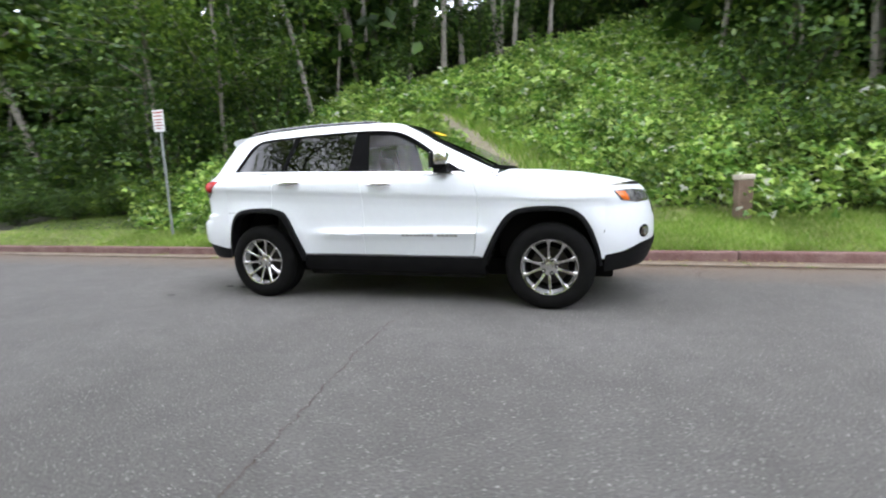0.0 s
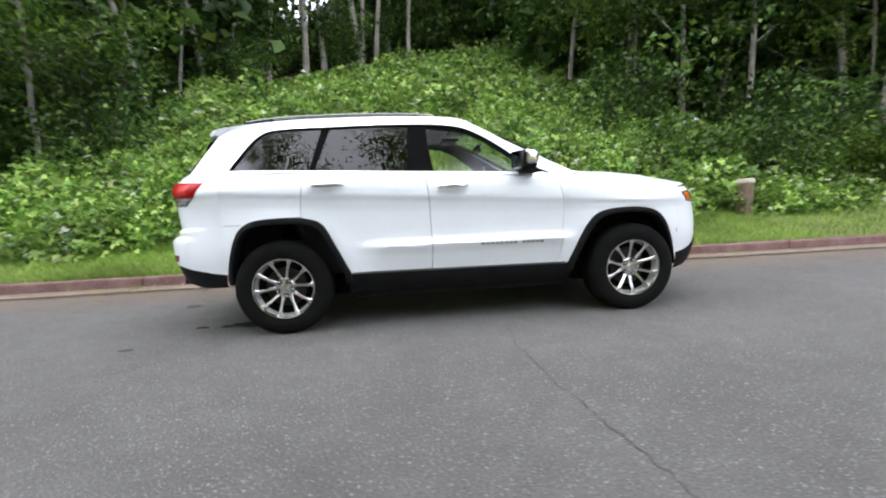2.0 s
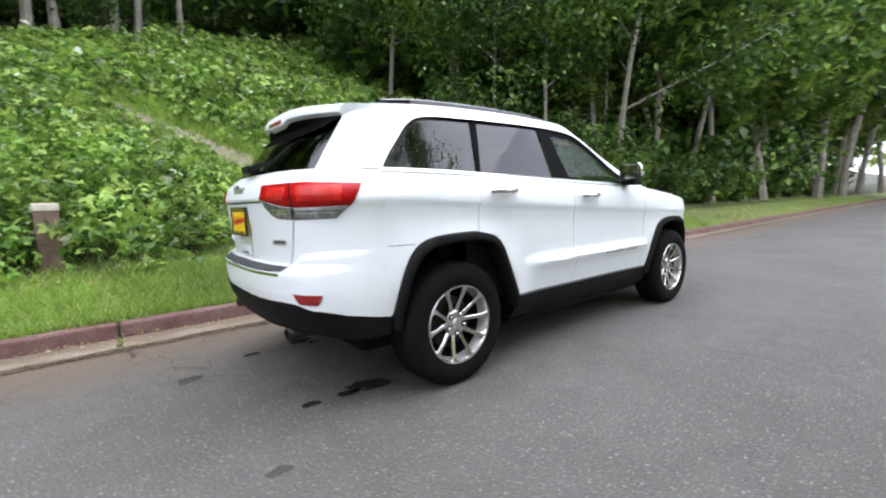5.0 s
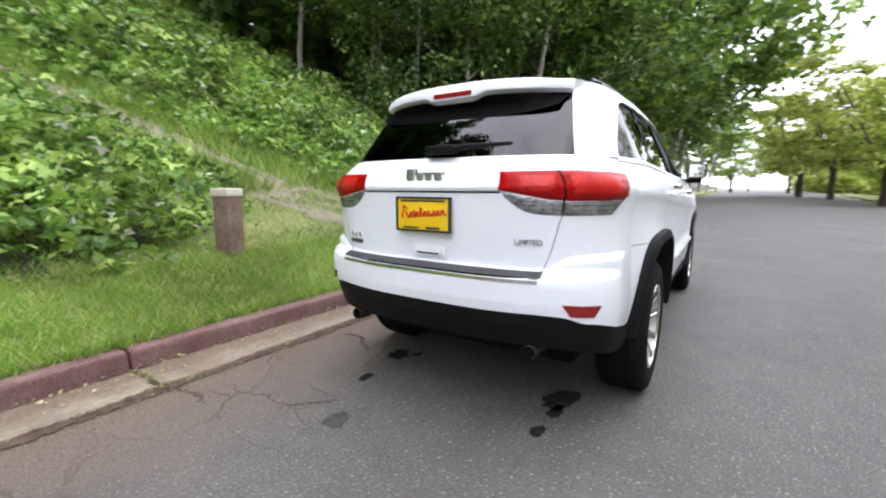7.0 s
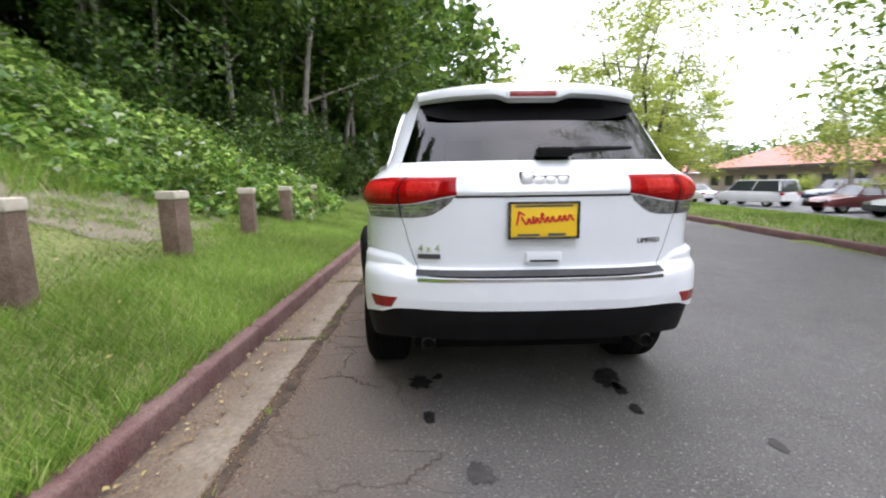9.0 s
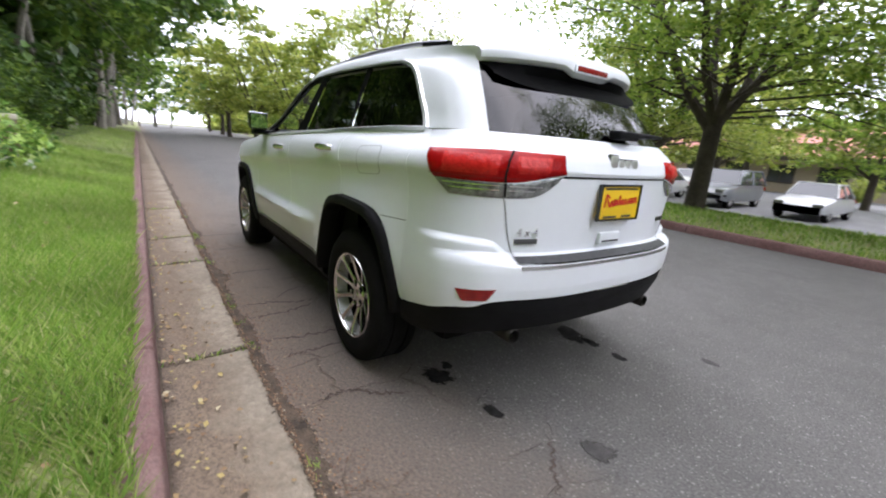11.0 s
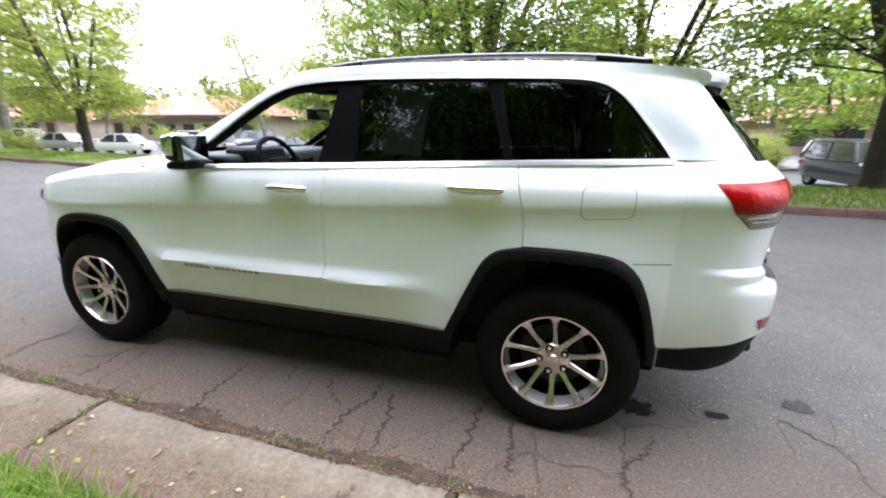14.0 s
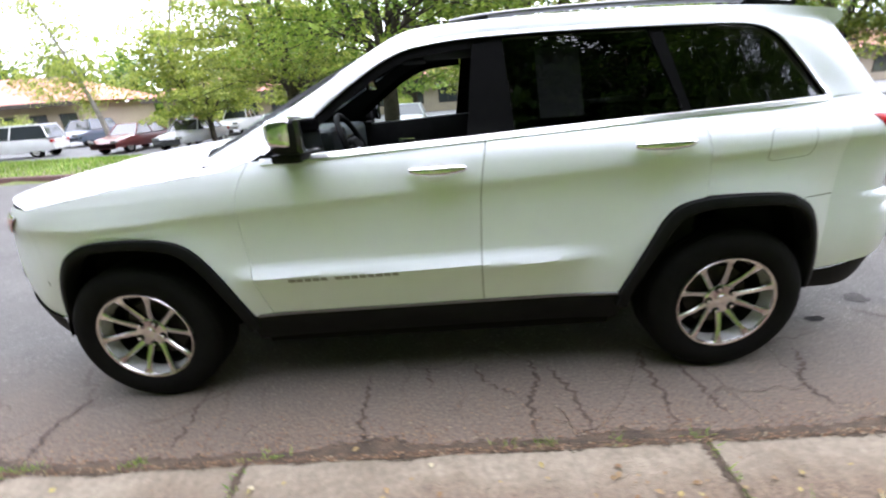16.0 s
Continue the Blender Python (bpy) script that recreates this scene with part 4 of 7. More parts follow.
for sgn in (0, 1):
    f = (lambda a: a) if not sgn else (lambda a: 180 - a)
    s = coons([(17, .925), (36, .905), (57, .915)], [(57, .915), (59, 1.005)], [(9, 1.008), (34, 1.016), (59, 1.005)], [(17, .925), (9, 1.008)], 30, 8)
    e = [0.010 if 0 < i % 30 < 29 and 0 < i // 30 < 7 else 0.001 for i in range(len(s))]
    lamp = piece("headlamp", [end_point(f(a), z, True, q) for (a, z), q in zip(s, e)], grid_faces(30, 8, not sgn), HEAD_LAMP, car, "clear headlamp with amber corner", sharp=60)
    s = coons([(18, .930), (26, .922)], [(26, .922), (22, .995)], [(10.5, 1.000), (22, .995)], [(18, .930), (10.5, 1.000)], 8, 6)
    piece("indicator", [end_point(f(a), z, True, 0.0125) for a, z in s], grid_faces(8, 6, not sgn), AMBER, lamp, "amber indicator")
    for nm, ra, rz, out, mt in (("fog_lamp_bezel", 7.2, .056, .003, BLACK), ("fog_lamp_ring", 4.6, .037, .007, CHROME), ("fog_lamp", 3.6, .029, .010, CLEAR_LAMP)):
        q = [(43.0, .658)] + [(43.0 + ra * math.cos(math.pi * k / 12), .658 + rz * math.sin(math.pi * k / 12)) for k in range(24)]
        tri = [(0, 1 + k, 1 + (k + 1) % 24) for k in range(24)]
        piece(nm, [end_point(f(a), z, True, out) for a, z in q], [t_ if sgn else t_[::-1] for t_ in tri], mt, car)
s = coons([(61, .80), (119, .80)], [(119, .80), (119, .99)], [(61, .99), (119, .99)], [(61, .80), (61, .99)], 40, 6)
grille = piece("grille", [end_point(a, z, True, 0.004) for a, z in s], grid_faces(40, 6, True), GLOSS_BLACK, car)
for k in range(8):
    a0 = 61 + k * 8.05
    s = coons([(a0, .80), (a0 + 1.6, .80)], [(a0 + 1.6, .80), (a0 + 1.6, .99)], [(a0, .99), (a0 + 1.6, .99)], [(a0, .80), (a0, .99)], 3, 6)
    piece("grille_bar", [end_point(a, z, True, 0.012) for a, z in s], grid_faces(3, 6, True), CHROME, grille)
part("plate_bracket", box_bm(2.36, 2.395, -.16, .16, .60, .76, .006), BLACK, car)

# wheel-arch flares and liners
def arch(outline, hx, name, proud=0.0):
    out = resample(rounded(outline), 60)
    c = np.array([hx, 0.42])
    inn = c + (out - c) * 0.905
    inn[:, 1] = np.minimum(inn[:, 1], out[:, 1] - 0.004)
    rows = []
    for q, o in ((out, 0.0), (out + (inn - out) * 0.06, 0.020 + proud), (out + (inn - out) * 0.8, 0.032 + proud), (inn, 0.026 + proud)):
        rows += [greenhouse(x, z, o) for x, z in q]
    rows += [(x, side_y(x, z) - 0.06, z) for x, z in inn]
    mirrored(name, rows, grid_faces(60, 5), BLACK, sharp=60)
    liner = []
    for y in (0.90, 0.72, 0.52):
        liner += [(x, y, z) for x, z in c + (out - c) * 0.94]
    lv, lf = liner, grid_faces(60, 3)
    n0 = len(lv)
    lv += [(x, 0.52, z) for x, z in c + (out - c) * 0.94] + [(hx, 0.52, 0.34)]
    lf = lf + [(n0 + i, n0 + i + 1, n0 + 60) for i in range(59)]
    mirrored(name.replace("flare", "liner"), lv, lf, UNDER)


arch([(-.918, .40)] + [tuple(p) for p in rear_arch] + [(-1.45, .930), (-1.62, .922), (-1.71, .897), (-1.775, .84), (-1.82, .75), (-1.86, .62), (-1.885, .50), (-1.885, .42)], -HUB_X, "rear_flare", 0.010)
arch([(.862, .38)] + [tuple(p) for p in front_arch] + [(1.88, .46), (1.89, .38)], HUB_X, "front_flare")
# sills and floor
sv = []
for z, dy in ((.462, 0.004), (.44, 0.006), (.36, -0.012), (.30, -0.05), (.29, -0.20)):
    sv += [(x, side_y(x, .45) + dy, z - 0.012 * (x + .93) / 1.8) for x in np.linspace(-.95, .90, 20)]
mirrored("sill_cladding", sv, grid_faces(20, 5), BLACK)
sv = []
for z, dy in ((.470, .004), (.467, .011), (.457, .011), (.454, .004)):
    sv += [(x, side_y(x, .45) + dy, z - 0.012 * (x + .93) / 1.8) for x in np.linspace(-.93, .86, 20)]
mirrored("sill_trim", sv, grid_faces(20, 4), SATIN)
part("floor_pan", box_bm(-1.95, 2.0, -.62, .62, .235, .40, .03), UNDER, car)
part("side_floor", box_bm(-.93, .88, -.84, .84, .245, .46, .02), UNDER, car)
part("rear_axle", box_bm(-1.55, -1.37, -.72, .72, .27, .42, .04), UNDER, car)

# wheels
def wheel(x, y):
    sg = 1 if y > 0 else -1
    R = TYRE_R
    turn = radians({(1, 1): 88, (-1, 1): 107, (1, -1): 110, (-1, -1): 95}[(1 if x > 0 else -1, sg)])
    prof = [(.232, -.10), (.245, -.118), (.30, -.132), (.345, -.124), (.368, -.104), (R, -.085), (R, -.052), (R - .008, -.048), (R - .008, -.040), (R, -.036), (R, .036), (R - .008, .040), (R - .008, .048), (R, .052), (R, .085), (.368, .104), (.345, .124), (.300, .132), (.262, .126), (.245, .118), (.236, .108)]
    tv, tf = lathe(prof, 72)
    w = piece("wheel", [(v[0], v[1] * sg, v[2]) for v in tv], tf if sg > 0 else [f[::-1] for f in tf], RUBBER, car, "black tyre on a ten-spoke polished alloy wheel")
    w.location = (x, y * 0.812 / abs(y), R - 0.004)
    # tread blocks on both shoulders
    bm = bmesh.new()
    for k in range(64):
        a = 2 * math.pi * k / 64
        for yy in (-.086, .086):
            r = bmesh.ops.create_cube(bm, size=1)
            m = Matrix.Rotation(a, 4, 'Y') @ Matrix.Translation((R - .0165, yy * .93, 0)) @ Matrix.Diagonal((.022, .040, .022, 1))
            bmesh.ops.transform(bm, matrix=m, verts=r["verts"])
    tagged(part("tread", bm, RUBBER, w, smooth=False), kind="stuff")
    # rim barrel and lip
    rp = [(.238, .112), (.243, .119), (.240, .124), (.231, .122), (.226, .110)]
    rv, rf = lathe(rp, 64)
    rim = piece("rim", [(v[0], v[1] * sg, v[2]) for v in rv], [f[::-1] for f in rf] if sg > 0 else rf, ALLOY, w, "polished alloy rim")
    rv, rf = lathe([(.226, .110), (.221, .080), (.213, .050)], 64)
    piece("rim_barrel", [(v[0], v[1] * sg, v[2]) for v in rv], [f[::-1] for f in rf] if sg > 0 else rf, BARREL, w, "silver-painted inner rim")
    # deeper barrel coloured black, putting the shade between the spokes into the colour
    rv, rf = lathe([(.213, .050), (.205, .02), (.205, -.03)], 48)
    piece("shaded_barrel", [(v[0], v[1] * sg, v[2]) for v in rv], [f[::-1] for f in rf] if sg > 0 else rf, UNDER, w)
    dv, df = lathe([(.0, .018), (.155, .018), (.160, .010), (.160, -.01)], 48)
    piece("brake_disc", [(v[0], v[1] * sg, v[2]) for v in dv], [f[::-1] for f in df] if sg > 0 else df, STEEL, w)
    bv, bf = lathe([(.0, -.03), (.204, -.03)], 48)
    piece("wheel_back", [(v[0], v[1] * sg, v[2]) for v in bv], [f[::-1] for f in bf] if sg > 0 else bf, UNDER, w)
    for k in range(10):
        base = 2 * math.pi * (k // 2) / 5 + turn
        a_in = base + (0.265 if k % 2 else -0.265)
        a_out = base + (0.318 if k % 2 else -0.318)
        vs = []
        for r, a, hw, yf in ((.066, a_in, .0185, .072), (.092, a_in, .0150, .079), (.145, a_in * .5 + a_out * .5, .0120, .096), (.195, a_out, .0135, .110), (.220, a_out, .021, .117), (.238, a_out, .040, .119)):
            c, sn = math.cos(a), math.sin(a)
            for off, dy in ((-1, -.028), (-1, -.006), (-.62, 0), (.62, 0), (1, -.006), (1, -.028)):
                px, pz = r * c - sn * hw * off, r * sn + c * hw * off
                vs.append((px, (yf + dy) * sg, pz))
        fs = []
        for i in range(5):
            for j in range(5):
                q = (i * 6 + j, i * 6 + j + 1, i * 6 + j + 7, i * 6 + j + 6)
                fs.append(q if sg < 0 else q[::-1])
        piece("spoke", vs, fs, ALLOY, w, sharp=25)
    hv, hf = lathe([(.0, .090), (.024, .089), (.028, .084), (.040, .082), (.073, .081), (.081, .073), (.081, .04)], 40)
    piece("hub", [(v[0], v[1] * sg, v[2]) for v in hv], [f[::-1] for f in hf] if sg > 0 else hf, ALLOY, w)
    for k in range(5):
        a = turn + 2 * math.pi * (k + 0.5) / 5
        nv_, nf_ = lathe([(.0, .094), (.008, .094), (.0105, .090), (.0115, .074)], 6)
        nut = piece("wheel_nut", [(v[0] + .0635 * math.cos(a), v[1] * sg, v[2] + .0635 * math.sin(a)) for v in nv_], [f[::-1] for f in nf_] if sg > 0 else nf_, CHROME, w, smooth=False)
        # flat black ring on the hub, painted as the shade round the nut
        rv_, rf_ = lathe([(.0115, .0826), (.0190, .0829)], 14)
        piece("nut_shade_ring", [(v[0] + .0635 * math.cos(a), v[1] * sg, v[2] + .0635 * math.sin(a)) for v in rv_], [f[::-1] for f in rf_] if sg > 0 else rf_, UNDER, w)
    return w


for wx in (HUB_X, -HUB_X):
    for wy in (1, -1):
        wheel(wx, wy)

# door handles, mirrors, roof bars
for k, (x0, x1, z) in enumerate(((-.20, .03, 1.128), (-1.185, -.945, 1.172))):
    doors = (front_doors, rear_doors)[k]
    for i, sg in enumerate((1, -1)):
        pts, rad = [], []
        for t in np.linspace(0, 1, 12):
            x = x0 + (x1 - x0) * t
            pts.append((x, (side_y(x, z) + 0.010 + 0.030 * math.sin(math.pi * t) ** 0.5) * sg, z))
            rad.append(0.016 + 0.007 * math.sin(math.pi * t))
        hv, hf = tube(pts, rad, 10)
        piece("handle", hv, hf if sg < 0 else hf, CHROME, doors[i], "chrome door handle")
        cx = (x0 + x1) / 2 + .005
        cv, cf = [], []
        for r in (1.0, .7, .35, .0):
            for q in range(24):
                a = 2 * math.pi * q / 24
                x, zz = cx + .066 * r * math.cos(a), z - .012 + .042 * r * math.sin(a)
                cv.append((x, (side_y(x, zz) + 0.0015 - .0 * r) * sg, zz))
        for rr in range(3):
            for q in range(24):
                w2 = (q + 1) % 24
                f = (rr * 24 + q, rr * 24 + w2, (rr + 1) * 24 + w2, (rr + 1) * 24 + q)
                cf.append(f if sg < 0 else f[::-1])
        piece("handle_cup", cv, cf, material("cup_paint", (0.78, 0.79, 0.78), 0.35, coat=0.5) if (k, i) == (0, 0) else bpy.data.materials["cup_paint"], doors[i])

for i, sg in enumerate((1, -1)):
    bm = box_bm(.455, .60, .905, 1.065, 1.238, 1.392, .042, 4)
    for v in bm.verts:
        t = (v.co.x - .45) / .15
        v.co.z += (-.018 if v.co.z > 1.32 else .012) * t
        v.co.y -= 0.03 * t * (1 if v.co.y > 1.0 else 0)
    bmesh.ops.transform(bm, matrix=Matrix.Diagonal((1, sg, 1, 1)), verts=bm.verts)
    if sg < 0:
        bmesh.ops.reverse_faces(bm, faces=bm.faces)
    mir = part("door_mirror", bm, BLACK, car, "black door mirror with a chrome cap")
    bm = box_bm(.480, .608, .915, 1.072, 1.258, 1.400, .042, 4)
    for v in bm.verts:
        t = (v.co.x - .45) / .15
        v.co.z += (-.018 if v.co.z > 1.32 else .012) * t
        v.co.y -= 0.03 * t * (1 if v.co.y > 1.0 else 0)
    bmesh.ops.transform(bm, matrix=Matrix.Diagonal((1, sg, 1, 1)), verts=bm.verts)
    if sg < 0:
        bmesh.ops.reverse_faces(bm, faces=bm.faces)
    part("mirror_cap", bm, CHROME, mir, "chrome cap")
    bm = box_bm(.446, .475, .915, 1.055, 1.248, 1.382, .012, 2)
    for q in bm.verts:
        q.co.x -= (1.06 - q.co.y) * .30
    bmesh.ops.transform(bm, matrix=Matrix.Diagonal((1, sg, 1, 1)), verts=bm.verts)
    if sg < 0:
        bmesh.ops.reverse_faces(bm, faces=bm.faces)
    part("mirror_bezel", bm, GLOSS_BLACK, mir)
    gm = [(.443 - (1.06 - y) * .30, sg * y, z) for y, z in ((.925, 1.259), (1.045, 1.259), (1.045, 1.372), (.925, 1.372))]
    piece("mirror_glass", gm, [(0, 1, 2, 3) if sg < 0 else (3, 2, 1, 0)], MIRROR_GLASS, mir, smooth=False)
    bm = box_bm(.47, .60, .82, 1.02, 1.205, 1.245, .015, 2)
    bmesh.ops.transform(bm, matrix=Matrix.Diagonal((1, sg, 1, 1)), verts=bm.verts)
    if sg < 0:
        bmesh.ops.reverse_faces(bm, faces=bm.faces)
    part("mirror_base", bm, BLACK, mir)
    # roof bar: bright rail with dark feet
    pts = [(x, .575 * sg, z) for x, z in ((-.18, 1.738), (-.30, 1.754), (-.6, 1.765), (-1.0, 1.766), (-1.4, 1.754), (-1.62, 1.735), (-1.74, 1.716))]
    bar_v, bar_f = tube(rounded(pts), 0.0135, 8)
    bar = piece("roof_rail", bar_v, bar_f, SATIN, car, "bright roof rail with dark feet")
    for x0, x1, zt, k0, k1 in ((-.36, -.15, 1.762, .012, .034), (-1.76, -1.52, 1.752, .034, .012)):
        bm = box_bm(x0, x1, .560, .590, 1.715, zt, .010, 2)
        for q in bm.verts:
            if q.co.z > 1.73:
                t = (q.co.x - x0) / (x1 - x0)
                q.co.z -= (k1 * t if x0 > -1 else k0 * (1 - t))
        bmesh.ops.transform(bm, matrix=Matrix.Diagonal((1, sg, 1, 1)), verts=bm.verts)
        if sg < 0:
            bmesh.ops.reverse_faces(bm, faces=bm.faces)
        part("rail_foot", bm, BLACK, bar)
    # side name as a row of plain bars
    x = .66
    for w in (.034, .03, .032, .032, .03, 0, .034, .03, .03, .032, .03, .032, .03, .03):
        if w:
            z = .640 + (x - .5) * -.012
            vv = [(q, sg * (side_y(q, zz) + 0.003), zz) for q, zz in ((x, z), (x - w, z), (x - w, z + .020), (x, z + .020))]
            piece("name_bar", vv, [(0, 1, 2, 3) if sg > 0 else (3, 2, 1, 0)], NAME_INK, front_doors[i], smooth=False)
        x -= .039 if w else .03

# spoiler
n, rows = 49, []
for t in np.linspace(-1, 1, n):
    back = -1.985 - .165 * (1 - abs(t) ** 3)
    yw = .575 * t
    dip = .024 * (1 - smooth_step(.19, .34, abs(t)))
    ct = 1 - abs(t) ** 2.4
    rows.append([(-1.87, yw * 1.01, 1.692 + .022 * ct), ((-1.90 + back) / 2, yw, 1.684 + .022 * ct), (back + .004, yw, 1.672 + .018 * ct), (back - .012, yw, 1.652 + .014 * ct), (back - .010, yw * .995, 1.630 + .008 * ct - dip), (back + .014, yw * .985, 1.615 + .006 * ct - dip), (-1.93, yw * .96, 1.63)])
v = [p for r in rows for p in r]
f = []
for i in range(n - 1):
    for j in range(6):
        f.append((i * 7 + j, i * 7 + j + 1, (i + 1) * 7 + j + 1, (i + 1) * 7 + j))
f += [tuple(range(6, -1, -1)), tuple(range((n - 1) * 7, n * 7))]
spoiler = piece("roof_spoiler", v, f, PAINT, car)
# black underside and the dark band at the head of the glass
v, f = [], []
for i in range(n):
    t = -1 + 2 * i / (n - 1)
    r = rows[i]
    v.append((r[5][0] - .003, r[5][1] * .985, r[5][2] - .003))
    for z in (1.575, 1.505 + .055 * abs(t) ** 5):
        k = (z - 1.307) / .338
        v.append(((-2.330 + .03 * t * t) * (1 - k) + (-2.03 + .085 * t * t) * k - .030, r[5][1] * .965, z))
for i in range(n - 1):
    for j in range(2):
        f.append((i * 3 + j, (i + 1) * 3 + j, (i + 1) * 3 + j + 1, i * 3 + j + 1))
piece("spoiler_underside", v, [q[::-1] for q in f], PILLAR_BLACK, spoiler)
part("brake_lamp_recess", box_bm(-2.166, -2.13, -.132, .132, 1.612, 1.654, .010, 3), PAINT, spoiler)
part("high_brake_lamp", box_bm(-2.170, -2.13, -.116, .116, 1.622, 1.648, .006), DARK_RED, spoiler, "dark red high brake lamp")
# rear wiper
wv, wf = tube([(-2.365, -.06, 1.338), (-2.358, -.2, 1.350), (-2.335, -.42, 1.356)], [.018, .015, .008], 8)
wiper = piece("rear_wiper", wv, wf, BLACK, car)
part("wiper_cap", box_bm(-2.385, -2.32, -.14, .02, 1.320, 1.362, .012, 3), BLACK, wiper)
wv, wf = tube([(-1.55, .0, 1.745), (-1.60, .0, 1.79), (-1.66, 0, 1.80)], [.03, .018, .006], 8)
piece("roof_antenna", wv, wf, GLOSS_BLACK, car)

# cabin
part("dashboard", box_bm(.50, .96, -.72, .72, .80, 1.262, .06, 4), DASH, car)
part("dial_hood", box_bm(.45, .66, .20, .56, 1.14, 1.305, .045, 3), DASH, car)
part("centre_screen", box_bm(.475, .53, -.14, .14, 1.04, 1.22, .01), GLOSS_BLACK, car)
part("centre_console", box_bm(-.75, .6, -.14, .14, .46, .78, .04), INTERIOR, car)
rv, rf = [], []
for k in range(36):
    a = 2 * math.pi * k / 36
    for j in range(8):
        b = 2 * math.pi * j / 8
        rr = .185 + .016 * math.cos(b)
        rv.append((.016 * math.sin(b), rr * math.cos(a), rr * math.sin(a)))
for k in range(36):
    for j in range(8):
        q, w2 = (k + 1) % 36, (j + 1) % 8
        rf.append((k * 8 + j, q * 8 + j, q * 8 + w2, k * 8 + w2))
steer_m = pose(.37, .38, 1.185, 0, 24, 0)
steer = piece("steering_wheel", [steer_m @ Vector(v) for v in rv], rf, INTERIOR, car, "black steering wheel")
bm = box_bm(-.02, .03, -.085, .085, -.06, .055, .025, 3)
for a0, a1, b0, b1 in ((-.18, .18, -.022, .022), (-.03, .03, -.175, 0)):
    box_bm(-.01, .012, a0, a1, b0, b1, .008, 2, bm)
bmesh.ops.transform(bm, matrix=steer_m, verts=bm.verts)
part("wheel_boss", bm, INTERIOR, steer)


def seat(x, y, w, bench=False):
    bm = box_bm(x - .24, x + .28, y - w, y + w, .52, .70, .05, 3)
    s = part("seat", bm, LEATHER, car, "black leather seat")
    bm = box_bm(-.07, .07, -w, w, 0, .66, .05, 3)
    bmesh.ops.transform(bm, matrix=pose(x - .22, y, .62, 0, -18, 0), verts=bm.verts)
    part("backrest", bm, LEATHER, s)
    for dy in ((-.3, .3) if bench else (0,)):
        bm = box_bm(-.05, .05, -.13, .13, 0, .17, .04, 3)
        bmesh.ops.transform(bm, matrix=pose(x - .43, y + dy, 1.31, 0, -12, 0), verts=bm.verts)
        part("headrest", bm, LEATHER, s)


seat(-.12, .38, .26)
seat(-.12, -.38, .26)
seat(-1.05, 0, .66, True)
part("headliner", box_bm(-1.76, -.02, -.565, .565, 1.650, 1.685, .01), INTERIOR, car)
part("screen_header", box_bm(-.06, .07, -.57, .57, 1.660, 1.690, .01), INTERIOR, car)
part("sun_visor", box_bm(-.02, .14, -.55, -.12, 1.63, 1.65, .006), INTERIOR, car)
part("sun_visor", box_bm(-.02, .14, .12, .55, 1.63, 1.65, .006), INTERIOR, car)
part("inside_mirror", box_bm(.29, .325, -.13, .13, 1.475, 1.555, .015, 3), GLOSS_BLACK, car)
for sg in (1, -1):
    v = [(x, sg * (side_y(x, 1.0) - 0.10), z) for z in (.46, .9, 1.14, 1.20) for x in np.linspace(-1.3, .85, 10)]
    v = [(x, y if z < 1.19 else math.copysign(side_y(x, belt_z(x) + .004) - .035, y), z if z < 1.19 else belt_z(x) + .004) for x, y, z in v]
    trim = piece("door_trim", v, grid_faces(10, 4, sg < 0), INTERIOR, car)
    part("inner_pull", box_bm(.12, .26, sg * .80 - .02, sg * .80 + .02, 1.06, 1.10, .01), CHROME, trim)
part("boot_trim", box_bm(-2.15, -1.5, -.66, .66, .60, 1.20, .05), INTERIOR, car)
part("engine_bay", box_bm(1.0, 2.1, -.70, .70, .42, 1.02, .05), UNDER, car)
# paper sheet inside the left rear door's glass
v = [(-.56, .795, 1.30), (-.76, .795, 1.30), (-.76, .645, 1.60), (-.56, .645, 1.60)]
piece("window_label", v, [(0, 1, 2, 3)], WHITE_PAPER, rear_doors[0], smooth=False)


# ---- ground, road, kerbs ----
def far_edge(x):
    """The far kerb's line."""
    return -6.15 - 0.115 * max(0.0, x - 0.5) - (0.0 if x > 0 else 0.0)


def hill(x, y):
    """Height of the ground on the wooded side."""
    base = 0.13 + 0.21 * (min(max(y, 2.02), 4.3) - 2.02)
    mid = smooth_step(-11, -6.5, x) * (1 - smooth_step(6.5, 13, x))
    slope = 0.12 + 0.06 * smooth_step(8, 14, x) + 0.38 * mid
    d = max(0.0, y - 4.3)
    rise = slope * d if d < 15 else slope * 15 + min(d - 15, 40) * (.30 + .28 * mid)
    bumps = 0.12 * noise.noise(Vector((x * 0.5, y * 0.5, 3))) * min(1, d)
    return base + rise + bumps


def ground_z(x, y):
    if y > 2.0:
        return hill(x, y)
    fe = far_edge(x)
    if y < fe - 0.12:
        d = fe - y
        z = 0.10 + 0.10 * smooth_step(0.1, 1.2, d) - 0.85 * smooth_step(2.2, 7.5, d)
        return z if d < 60 else z + (d - 60) * 0.02
    return -0.04


